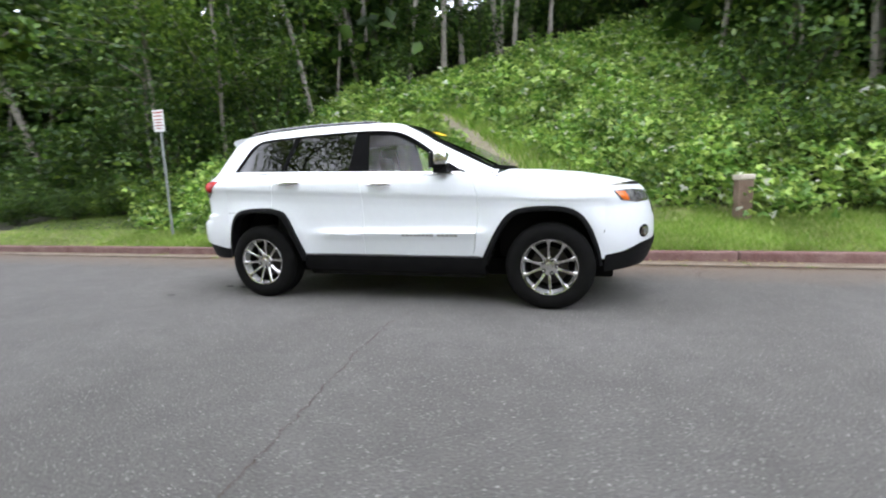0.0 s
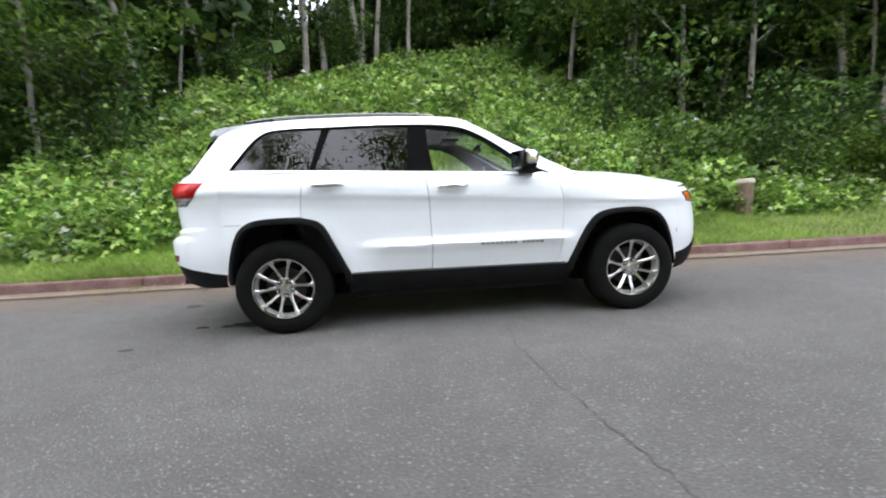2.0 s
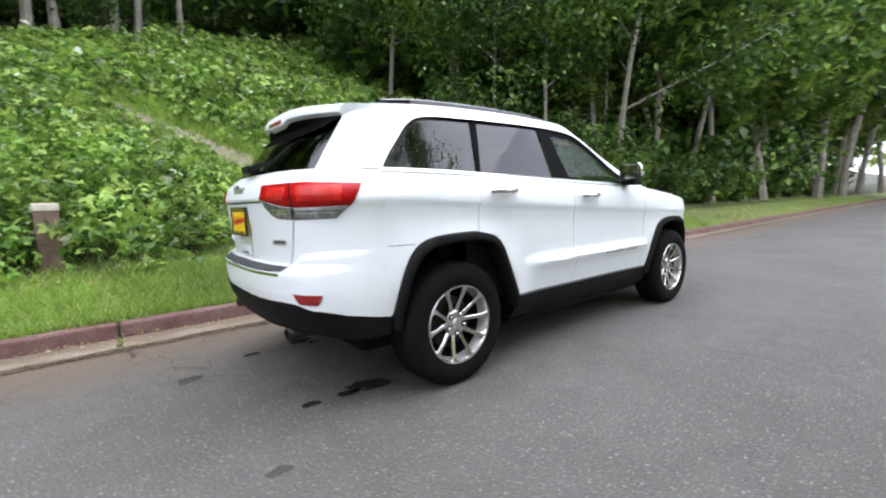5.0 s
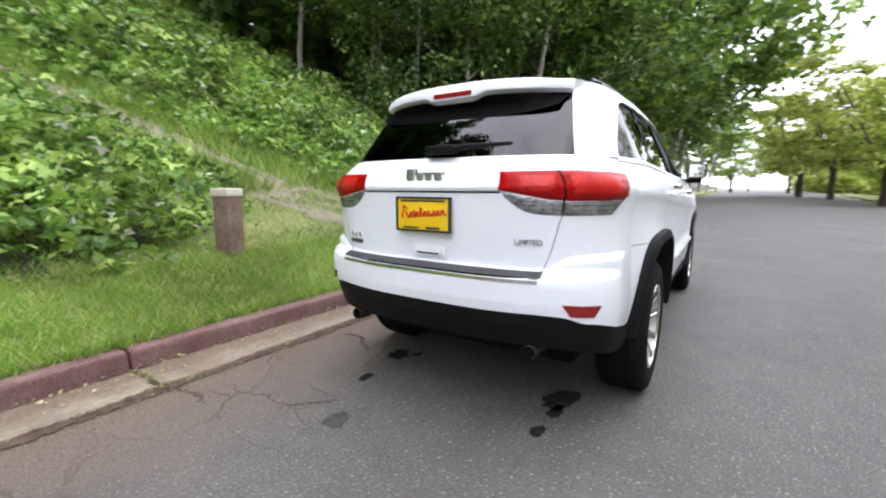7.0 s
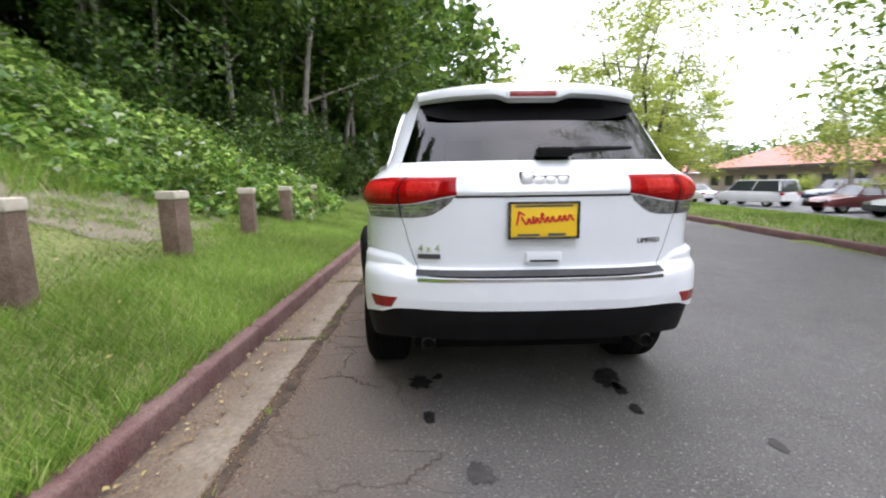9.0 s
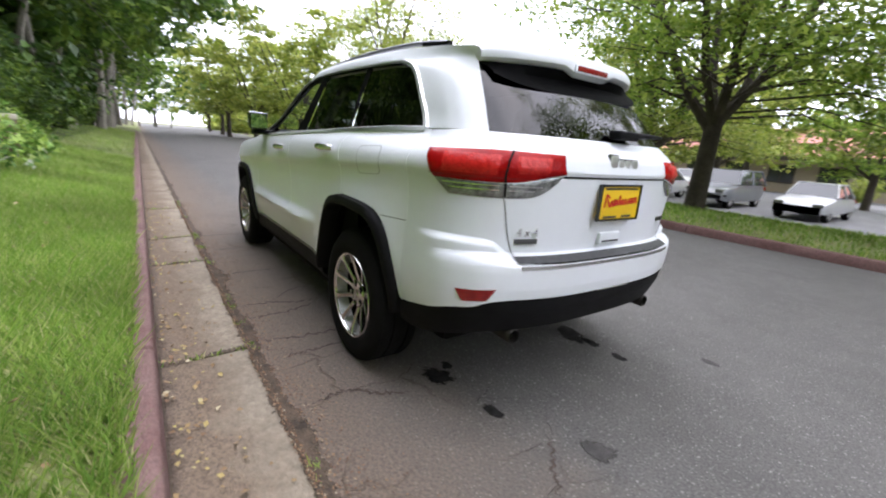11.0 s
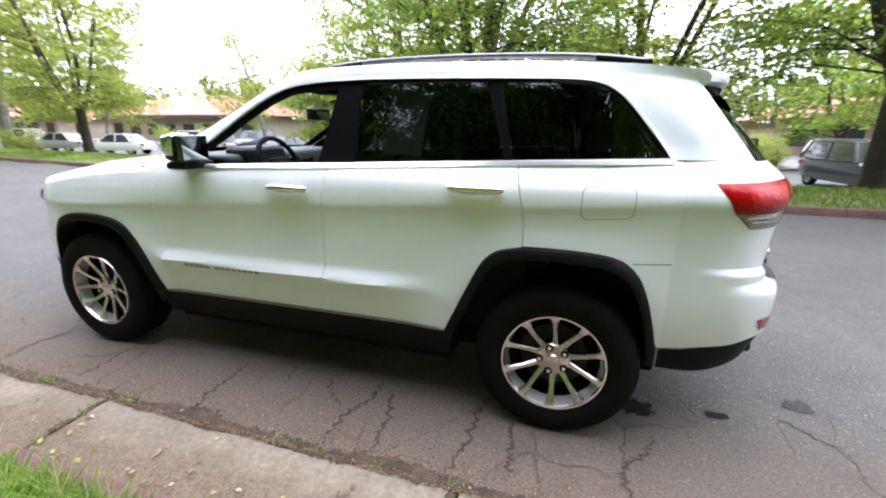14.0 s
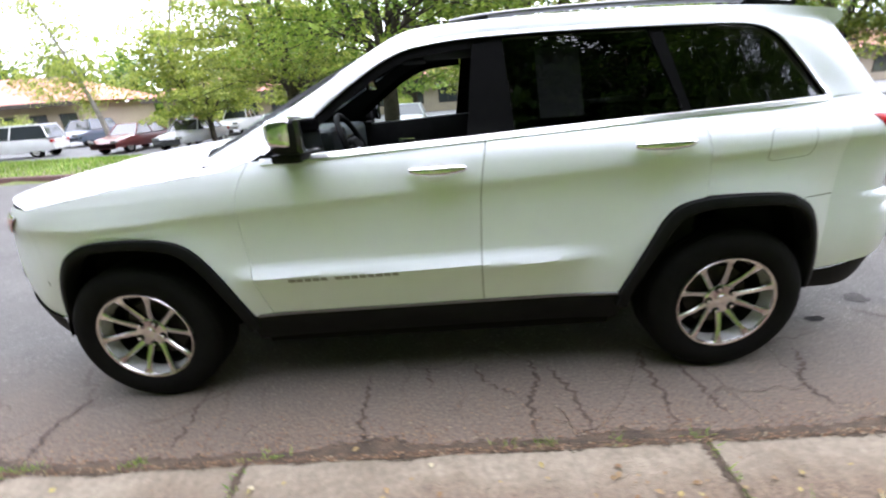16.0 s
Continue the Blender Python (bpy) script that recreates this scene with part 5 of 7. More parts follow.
xs = list(np.concatenate([-np.geomspace(14, 900, 14)[::-1], np.arange(-13, 20.1, 1.0), np.geomspace(21, 900, 18)]))
ys = list(np.concatenate([-np.geomspace(16, 900, 16)[::-1], np.arange(-15, -5.4, 0.4), [-5, -3, 0, 1.7, 1.9, 2.0, 2.03, 2.2], np.arange(2.6, 16, 0.6), np.arange(17, 40, 1.5), np.geomspace(42, 900, 10)]))
v = [(x, y, ground_z(x, y)) for y in ys for x in xs]
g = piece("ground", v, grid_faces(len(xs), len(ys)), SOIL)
g.data.materials.append(SHADED_SOIL)
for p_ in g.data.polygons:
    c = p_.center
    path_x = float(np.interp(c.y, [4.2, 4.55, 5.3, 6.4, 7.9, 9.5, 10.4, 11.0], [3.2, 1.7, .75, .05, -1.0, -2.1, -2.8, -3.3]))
    # dark forest-floor colour also under brambles, painting in the shade between leaves
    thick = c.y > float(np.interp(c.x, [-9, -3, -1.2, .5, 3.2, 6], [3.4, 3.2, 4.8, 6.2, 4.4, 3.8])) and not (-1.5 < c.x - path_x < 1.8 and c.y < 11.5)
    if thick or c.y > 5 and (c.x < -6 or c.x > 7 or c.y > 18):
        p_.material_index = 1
tagged(g, "grassy ground rising to a wooded slope", "ground", kind="structure")

xs = np.concatenate([np.geomspace(12, 300, 10)[::-1] * -1, np.linspace(-10, 30, 41), np.geomspace(33, 300, 10)])
v = []
for t in np.linspace(0, 1, 14):
    v += [(x, far_edge(x) - .02 + (1.405 - far_edge(x) + .02) * t, 0.0) for x in xs]
road = tagged(piece("road", v, grid_faces(len(xs), 14), ASPHALT), "worn grey asphalt road with cracks", "road", kind="structure")

# gutter slabs, with joints between
joints = [-60, -40, -25, -16, -12.1, -10.0, -8.0, -6.0, -4.1, -3.05, -1.14, .81, 1.87, 3.8, 5.8, 7.8, 9.8, 12, 16, 25, 40, 60]
gutter = tagged(new("gutter"), "stained concrete gutter along the kerb", "gutter", kind="structure")
kerb = tagged(new("kerb"), "concrete kerb with faded red paint", "kerb", kind="structure")
for k, (a, b) in enumerate(zip(joints[:-1], joints[1:])):
    bm = box_bm(a + .008, b - .008, 1.40, 1.842, -.10, .012, .008, 2)
    for vv in bm.verts:
        if vv.co.z > 0:
            vv.co.z += (vv.co.y - 1.40) * -0.03 + 0.002
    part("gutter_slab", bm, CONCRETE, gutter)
    bm = box_bm(a + .006, b - .006, 1.845, 2.02, -.10, .130, .036, 4)
    for vv in bm.verts:
        if vv.co.z > 0.09 and vv.co.y < 1.9:
            vv.co.y += 0.018
    part("kerb_stone", bm, KERB_RED, kerb)
part("joint_dirt", box_bm(-60, 60, 1.41, 2.0, -.11, -.004), DIRT, gutter)
# dirt along the seam of asphalt and gutter
rng = random.Random(11)
v, f = [], []
x = -14.0
edge = []
while x < 30:
    edge.append((x, 1.438 + .050 * noise.noise(Vector((x * 3.1, 5, 0))) + .014 * rng.random(), 1.355 - 0.17 * max(0.0, noise.noise(Vector((x * 1.7, 0, 0)))) - 0.045 * rng.random() ** 2))
    x += 0.035
v = [(a, b + .012, .0165) for a, b, c in edge] + [(a, 1.39, .0145) for a, b, c in edge] + [(a, c, .004) for a, b, c in edge]
sd = piece("seam_dirt", v, grid_faces(len(edge), 3, True), DIRT, gutter)
sd.data.attributes.new("rim", 'FLOAT', 'POINT').data.foreach_set("value", [0.75] * len(edge) + [0.0] * len(edge) + [0.85] * len(edge))

far_kerb = tagged(new("far_kerb"), "dark painted kerb along the far side of the road", "kerb", kind="structure")
fx = list(np.concatenate([np.arange(-40, -12, 7), np.arange(-12, 30, 3.0), np.arange(30, 130, 12)]))
for a, b in zip(fx[:-1], fx[1:]):
    ya, yb = far_edge(a), far_edge(b)
    vs = []
    for x, y in ((a + .01, ya), (b - .01, yb)):
        vs += [(x, y, -.05), (x, y - .01, .10), (x, y - .04, .135), (x, y - .17, .14), (x, y - .19, .05)]
    piece("kerb_stone", vs, [(i, i + 5, i + 6, i + 1) for i in range(4)] + [(0, 1, 2, 3, 4), (9, 8, 7, 6, 5)], FAR_KERB, far_kerb)

# parking lot beyond the strip
v = []
lx = np.linspace(-60, 110, 40)
for d in np.linspace(5.2, 40, 14):
    v += [(x, far_edge(x) - d, ground_z(x, far_edge(x) - d) + .02) for x in lx]
tagged(piece("parking_lot", v, grid_faces(len(lx), 14, True), LOT_ASPHALT), "pale asphalt car park", "parking lot", kind="structure")


def ribbon(points, width, mat, name, parent, z=0.004, seed=0, rough=0.05):
    """A ragged flat line on the road."""
    r = random.Random(seed)
    p = resample(points, max(8, int(len(points) * 9)))
    d = np.gradient(p, axis=0)
    d /= np.linalg.norm(d, axis=1)[:, None] + 1e-9
    n = np.stack([-d[:, 1], d[:, 0]], 1)
    a, m, b = [], [], []
    for i, q in enumerate(p):
        o = (r.random() - .5) * rough
        w = width * (0.35 + r.random() * 0.9) * min(1, 4 * min(i, len(p) - 1 - i) / len(p) + 0.15)
        c = q + n[i] * o
        a.append((*(c + n[i] * w * .7), z))
        m.append((*c, z))
        b.append((*(c - n[i] * w * .7), z))
    ob = piece(name, a + m + b, grid_faces(len(p), 3), mat, parent, smooth=False)
    ob.data.attributes.new("rim", 'FLOAT', 'POINT').data.foreach_set("value", [0.75] * len(p) + [0.0] * len(p) + [0.75] * len(p))


ribbon([(.31, -.95), (.28, -1.17), (.22, -1.60), (.25, -1.75), (.25, -2.10), (.30, -2.36), (.34, -2.70), (.39, -3.05), (.44, -3.45), (.50, -4.0), (.53, -4.6)], .0075, TAR, "crack", road, seed=3, rough=.03)
for k, line in enumerate(([(-1.04, 1.39), (-1.11, 1.15), (-1.10, .92), (-1.14, .72)], [(-.46, 1.36), (-.45, 1.13), (-.53, .95), (-.51, .78)], [(-.45, 1.13), (-.26, .95), (-.18, .74)],
                          [(-.70, 1.35), (-.68, 1.07), (-.60, .85)], [(-1.32, 1.30), (-1.30, 1.04), (-1.29, .89)], [(-1.81, 1.28), (-1.79, 1.09), (-1.90, .94), (-1.95, .81)],
                          [(.33, 1.34), (.36, 1.12), (.36, .86)], [(.03, .99), (.05, .78)], [(1.20, 1.32), (1.24, .97)], [(-2.57, .44), (-2.68, .56), (-2.82, .68)], [(1.87, 1.37), (1.92, 1.1), (1.86, .9)], [(-3.05, 1.37), (-2.98, 1.2), (-3.03, 1.02)])):
    ribbon(line, .021 if line[0][1] > 1.2 else .013, TAR, "crack", road, seed=40 + k, rough=.035)
rng = random.Random(21)


for k, x in enumerate(joints[4:17]):
    pts = [(x + (0 if q in (0, 8) else rng.uniform(-.025, .025)), 1.37 + q * .058) for q in range(9)]
    r_ = random.Random(300 + k)
    p = resample(pts, 40)
    va = [(a + r_.uniform(.004, .028), b, .0165 - (b - 1.40) * .03) for a, b in p]
    vb = [(a - r_.uniform(.004, .024), b, .0165 - (b - 1.40) * .03) for a, b in p]
    piece("joint_crack", va + vb, grid_faces(40, 2, True), DIRT, gutter, smooth=False)


def stain(x, y, rx, ry, mat, seed, name="stain"):
    r = random.Random(seed)
    n = 26
    v = [(x, y, .0045)]
    ph = [r.random() * 6 for _ in range(4)]
    for k in range(n):
        a = 2 * math.pi * k / n
        q = 1.1 + .14 * math.sin(2 * a + ph[0]) + .09 * math.sin(3 * a + ph[1]) + .05 * math.sin(7 * a + ph[2])
        v.append((x + rx * q * math.cos(a), y + ry * q * math.sin(a), .0045))
    ob = piece(name, v, [(0, 1 + k, 1 + (k + 1) % n) for k in range(n)], mat, road, smooth=False)
    ob.data.attributes.new("rim", 'FLOAT', 'POINT').data.foreach_set("value", [0.0] + [0.75] * n)


for k, (x, y, a, b) in enumerate(((-2.29, .54, .070, .05), (-2.26, -.557, .07, .048), (-1.90, .60, .12, .08), (-1.83, .49, .05, .04), (-1.90, -.55, .17, .11), (-2.04, -.57, .09, .05))):
    stain(x, y, a, b, OIL, 60 + k)
for k, (x, y, a, b) in enumerate(((-2.735, .325, .095, .07), (-2.60, -1.05, .06, .04))):
    stain(x, y, a, b, DAMP, 70 + k)


# ---- leaves, grass ----
def leaf_mesh(name, pos, size, mat, seed, up=0.5, ratio=0.55):
    """Many small folded leaves at the given places, in one mesh."""
    r = np.random.default_rng(seed)
    n = len(pos)
    nrm = r.normal(size=(n, 3))
    nrm[:, 2] = np.abs(nrm[:, 2]) + up
    nrm /= np.linalg.norm(nrm, axis=1)[:, None]
    t = r.normal(size=(n, 3))
    t[:, 2] -= 0.4
    t -= nrm * (t * nrm).sum(1)[:, None]
    t /= np.linalg.norm(t, axis=1)[:, None] + 1e-9
    b = np.cross(nrm, t)
    s = size * r.uniform(0.6, 1.3, n)[:, None]
    v = np.empty((n, 4, 3), np.float32)
    v[:, 0] = pos - t * s * .5
    v[:, 1] = pos + b * s * ratio * .5 + nrm * s * .10
    v[:, 2] = pos + t * s * .5 - nrm * s * .08
    v[:, 3] = pos - b * s * ratio * .5 + nrm * s * .10
    me = bpy.data.meshes.new(name)
    me.vertices.add(n * 4)
    me.vertices.foreach_set("co", v.ravel())
    tri = np.array([[0, 1, 2], [0, 2, 3]])
    idx = (np.arange(n)[:, None, None] * 4 + tri[None]).reshape(-1)
    me.loops.add(len(idx))
    me.loops.foreach_set("vertex_index", idx.astype(np.int32))
    me.polygons.add(n * 2)
    me.polygons.foreach_set("loop_start", np.arange(0, n * 6, 3, dtype=np.int32))
    me.materials.append(mat)
    me.update()
    me.validate()
    return me


def trifoliate_mesh(name, pos, size, mat, seed, up=0.6):
    """Compound leaves of three pointed leaflets on one stalk end, in one mesh."""
    r = np.random.default_rng(seed)
    n = len(pos)
    nrm = r.normal(size=(n, 3))
    nrm[:, 2] = np.abs(nrm[:, 2]) + up
    nrm /= np.linalg.norm(nrm, axis=1)[:, None]
    t = r.normal(size=(n, 3))
    t[:, 2] -= 0.5
    t -= nrm * (t * nrm).sum(1)[:, None]
    t /= np.linalg.norm(t, axis=1)[:, None] + 1e-9
    b = np.cross(nrm, t)
    s = size * r.uniform(0.55, 1.35, n)[:, None]
    v = np.empty((n, 10, 3), np.float32)
    v[:, 0] = pos
    for k, (a, q) in enumerate(((0.0, 1.0), (1.25, .82), (-1.25, .82))):
        d = t * math.cos(a) + b * math.sin(a)
        w = b * math.cos(a) - t * math.sin(a)
        v[:, 1 + 3 * k] = pos + (d * .48 + w * .33) * s * q + nrm * s * .07
        v[:, 2 + 3 * k] = pos + d * s * q - nrm * s * .16
        v[:, 3 + 3 * k] = pos + (d * .48 - w * .33) * s * q + nrm * s * .07
    me = bpy.data.meshes.new(name)
    me.vertices.add(n * 10)
    me.vertices.foreach_set("co", v.ravel())
    tri = np.array([[0, 2, 1], [0, 3, 2], [0, 5, 4], [0, 6, 5], [0, 8, 7], [0, 9, 8]])
    idx = (np.arange(n)[:, None, None] * 10 + tri[None]).reshape(-1)
    me.loops.add(len(idx))
    me.loops.foreach_set("vertex_index", idx.astype(np.int32))
    me.polygons.add(n * 6)
    me.polygons.foreach_set("loop_start", np.arange(0, n * 18, 3, dtype=np.int32))
    me.materials.append(mat)
    me.update()
    me.validate()
    return me


def blade_mesh(name, pos, h, mat, seed, lean=0.35, w=0.006):
    r = np.random.default_rng(seed)
    n = len(pos)
    a = r.uniform(0, 2 * math.pi, n)
    hh = h * r.uniform(0.45, 1.35, n)
    side = np.stack([np.cos(a), np.sin(a), 0 * a], 1) * w
    b = r.uniform(0, 2 * math.pi, n)
    tip = np.stack([np.cos(b) * lean * hh, np.sin(b) * lean * hh, hh], 1) * r.uniform(.6, 1.2, n)[:, None]
    v = np.empty((n, 3, 3), np.float32)
    v[:, 0], v[:, 1], v[:, 2] = pos - side, pos + side, pos + tip
    me = bpy.data.meshes.new(name)
    me.vertices.add(n * 3)
    me.vertices.foreach_set("co", v.ravel())
    me.loops.add(n * 3)
    me.loops.foreach_set("vertex_index", np.arange(n * 3, dtype=np.int32))
    me.polygons.add(n)
    me.polygons.foreach_set("loop_start", np.arange(0, n * 3, 3, dtype=np.int32))
    me.materials.append(mat)
    me.update()
    me.validate()
    return me


def on_ground(x, y):
    return np.array([ground_z(a, b) for a, b in zip(x, y)])


# trail line up the slope, kept free of brambles
TRAIL_LINE = [(3.2, 4.2), (1.7, 4.55), (.75, 5.3), (.05, 6.4), (-1.0, 7.9), (-2.1, 9.5), (-2.8, 10.4), (-3.3, 11.0)]


def trail_distance(x, y):
    tx = np.interp(y, [p[1] for p in TRAIL_LINE], [p[0] for p in TRAIL_LINE])
    return np.abs(x - tx)


rg = np.random.default_rng(8)
# grass: verge near the kerb, dense where the camera passes close
pts = []
for x0, x1, y0, y1, k in ((-5.5, 3.5, 1.98, 3.4, 6800), (-5.5, 3.5, 3.4, 5.2, 1500), (-5.5, 3.5, 1.94, 2.06, 5200), (-6.6, -5.5, 1.98, 3.6, 3600), (-8.2, -6.6, 1.98, 4.0, 1800), (3.5, 4.8, 1.98, 3.6, 4200), (4.8, 6.5, 1.98, 4.0, 2600), (-13, -5.5, 1.98, 4.6, 900), (3.5, 12, 1.98, 5.0, 1500), (12, 45, 1.98, 4.6, 250)):
    n = int((x1 - x0) * (y1 - y0) * k)
    x, y = rg.uniform(x0, x1, n), rg.uniform(y0, y1, n)
    clump = np.sin(x * 9 + np.sin(y * 7) * 2) * np.sin(y * 8 + x * 3)
    sparse = np.clip((y - 3.45) / .7, 0, 1) * (np.abs(x - .8) < 3) * .5
    keep = rg.random(n) < (0.72 + 0.28 * clump) * (1 - sparse)
    pts.append(np.stack([x, y, np.zeros(n)], 1)[keep])
pts = np.concatenate(pts)
pts[:, 2] = np.where(pts[:, 1] < 2.03, .128, on_ground(pts[:, 0], pts[:, 1]) - 0.005)
grass = tagged(new("verge_grass", blade_mesh("verge_grass", pts, .095, GRASS, 3, lean=.85, w=.005)), "bright green unmown grass on the verge", "grass", kind="stuff")
n = 80000
x = rg.uniform(-14, 34, n)
y = np.array([far_edge(q) for q in x]) - rg.uniform(.2, 5.2, n)
p2 = np.stack([x, y, on_ground(x, y) - .005], 1)
tagged(new("strip_grass", blade_mesh("strip_grass", p2, .09, GRASS, 4, w=.012)), "grass on the strip across the road", "grass", kind="stuff")
# tall grass on the slope beside the trail
n = 46000
x, y = rg.uniform(-5.5, 3, n), rg.uniform(4.2, 11.8, n)
d = trail_distance(x, y)
k = (d > .2 + .6 * rg.random(n)) & (d < 2.0) & (y > 5.2) & (y < 11.6)
p3 = np.stack([x, y, on_ground(x, y)], 1)[k]
tagged(new("slope_grass", blade_mesh("slope_grass", p3, .34, GRASS, 5, w=.012, lean=.5)), "tall pale grass beside the trail", "grass", kind="stuff")
v = []
for i_, (x, y) in enumerate(resample(TRAIL_LINE, 40)):
    wd = (1.9 if i_ < 14 else 1.0 if i_ < 22 else .75) * min(1, .2 + i_ / 6, .2 + (39 - i_) / 8)
    for o in (-.5, -.25, 0, .25, .5):
        q = o * wd * (1 + .5 * noise.noise(Vector((x * 1.5, y * 1.5, o * 3))))
        xx, yy2 = x + q * .75, y + q * .65
        v.append((xx, yy2, ground_z(xx, yy2) + .012 + .012 * (1 - abs(o))))
tagged(piece("trail", v, grid_faces(5, 40, False), TRAIL), "bare earth footpath up the bank", "path", kind="structure")
# tufts and trodden leaves on the bare earth
n = 60000
x, y = rg.uniform(-1.5, 4.2, n), rg.uniform(3.5, 6.2, n)
tuft = np.sin(x * 6.1 + np.sin(y * 5.3) * 2.2) * np.sin(y * 7.4 + x * 2.7)
k = (trail_distance(x, y) < 1.6) & (rg.random(n) < np.clip(.16 + .75 * tuft, .05, 1))
tagged(new("trail_grass", blade_mesh("trail_grass", np.stack([x, y, on_ground(x, y) + .008], 1)[k], .085, GRASS, 6, w=.006, lean=.9)), "short tufts of grass on the bare earth", "grass", kind="stuff")
n = 900
x, y = rg.uniform(-1.2, 4.2, n), rg.uniform(3.5, 5.8, n)
x[520:], y[520:] = rg.normal(-3.75, .45, n - 520), rg.normal(3.22, .16, n - 520)
tagged(new("trail_leaves", leaf_mesh("trail_leaves", np.stack([x, y, on_ground(x, y) + .035], 1), .042, DRY_LEAF, 49, up=2.5, ratio=.7)), "dead leaves and twigs on the bare earth", "leaves", kind="stuff")


# timber bollards along the verge: x, y and turn
BOLLARDS = ((-3.57, 3.75, 8), (-1.5, 3.36, 14), (.46, 3.40, -8), (2.45, 3.45, 12), (4.36, 3.5, 5), (6.5, 3.58, 16))


def mounds(centres, radius, height, per, seed):
    """Leaf places over soft mounds: (x, y) centres with radius and height."""
    r = np.random.default_rng(seed)
    out = []
    for (cx, cy), rad, h in zip(centres, radius, height):
        n = int(per * rad * rad * 4)
        a, q = r.uniform(0, 2 * math.pi, n), np.sqrt(r.random(n))
        x, y = cx + rad * q * np.cos(a), cy + rad * q * np.sin(a)
        top = h * np.sqrt(np.maximum(0, 1 - q ** 2)) + .08
        z = top * (1 - .45 * r.random(n) ** 2) + r.normal(0, .05, n)
        out.append(np.stack([x, y, z], 1))
    p = np.concatenate(out)
    p[:, 2] += np.array([ground_z(a, b) for a, b in p[:, :2]])
    return p


n = 3500
cx, cy = rg.uniform(-9, 10, n), 2.7 + 19.5 * rg.random(n) ** 1.35
crest = np.interp(cx, [-9, -6, -3, 0, 5, 9], [10, 13.5, 17, 18.5, 20.5, 21.5])
front = np.interp(cx, [-9, -5, -3, -2.2, -1.2, .5, 2.0, 3.2, 4.2, 6, 10], [3.2, 2.75, 2.80, 3.2, 4.35, 5.9, 4.9, 3.95, 3.15, 3.15, 3.6])
side = cx - np.interp(cy, [p[1] for p in TRAIL_LINE], [p[0] for p in TRAIL_LINE])
keep = ((side > 1.25) | (side < -.75) | (cy > 11.0)) & (cy < crest) & (cy > front + .1)
for px, py, _ in BOLLARDS:
    keep &= (np.hypot(cx - px, cy - py) > .36) & ~((px < 4) & (np.abs(cx - px) < (.75 if px < -3 else .45)) & (cy < py + .05) & (cy > py - .95))
cx, cy, side, front = cx[keep], cy[keep], side[keep], front[keep]
low = np.where((np.abs(side) < 2.2) & (cy > 4.6), .5, 1.0) * np.clip(.30 + (cy - front) * .55, .30, 1.0)
low = np.where((side < 0) & (side > -3.0) & (cy > 5.6) & (cy < 10.8), np.clip(-side / 3.0, .2, 1) * .42, low)
size = rg.uniform(.32, .80, len(cx)) * np.clip(.55 + (cy - front) * .5, .5, 1)
tall = rg.uniform(.30, 1.35, len(cx)) * low
far_leaf = cy > 9.0
bp = mounds(list(zip(cx[~far_leaf], cy[~far_leaf])), size[~far_leaf], tall[~far_leaf], 58, 9)
bq = mounds(list(zip(cx[far_leaf], cy[far_leaf])), size[far_leaf] * 1.15, tall[far_leaf], 21, 12)
tagged(new("bramble_thicket", trifoliate_mesh("bramble_thicket", bp, .094, BRAMBLE, 10)), "thick green brambles with pale flowers over the slope", "brambles", kind="stuff")
tagged(new("upper_brambles", trifoliate_mesh("upper_brambles", bq, .160, BRAMBLE, 13)), "pale green brambles along the crest of the slope", "brambles", kind="stuff")
# long shoots standing out of the thicket
sh, st = [], []
for q in rg.integers(0, len(cx), 420):
    x0, y0 = cx[q] + rg.normal(0, .2), cy[q] + rg.normal(0, .2)
    z0 = ground_z(x0, y0) + tall[q] * .7
    a, ln = rg.uniform(0, 6.28), rg.uniform(.25, .7)
    e = Vector((x0 + math.cos(a) * ln * .6, y0 + math.sin(a) * ln * .6, z0 + ln * .75))
    o = Vector((x0, y0, z0))
    st.append(tube([o, o.lerp(e, .5) + Vector((0, 0, .08)), e], [.007, .005, .003], 3))
    for k in range(7):
        f_ = .25 + k * .125
        sh.append(tuple(o.lerp(e, f_) + Vector((rg.normal(0, .04), rg.normal(0, .04), .06 * (1 - f_)))))
vv, ff = join(*st)
shoots = tagged(piece("bramble_shoots", vv, ff, BRAMBLE), "young bramble shoots rising from the thicket", "brambles", kind="stuff")
tips = new("shoot_leaves", trifoliate_mesh("shoot_leaves", np.array(sh), .10, BRAMBLE, 14, up=.3))
tagged(tips, kind="stuff").parent = shoots


# ---- trees and shrubs ----
def trunk_line(h, lean, seed, steps=9, wob=.12):
    r = random.Random(seed)
    p = [Vector((0, 0, -0.25))]
    d = Vector((lean[0], lean[1], 1)).normalized()
    for i in range(steps):
        d = (d + Vector((r.uniform(-wob, wob), r.uniform(-wob, wob), 0)) * .6).normalized()
        p.append(p[-1] + d * (h + .25) / steps)
    return p


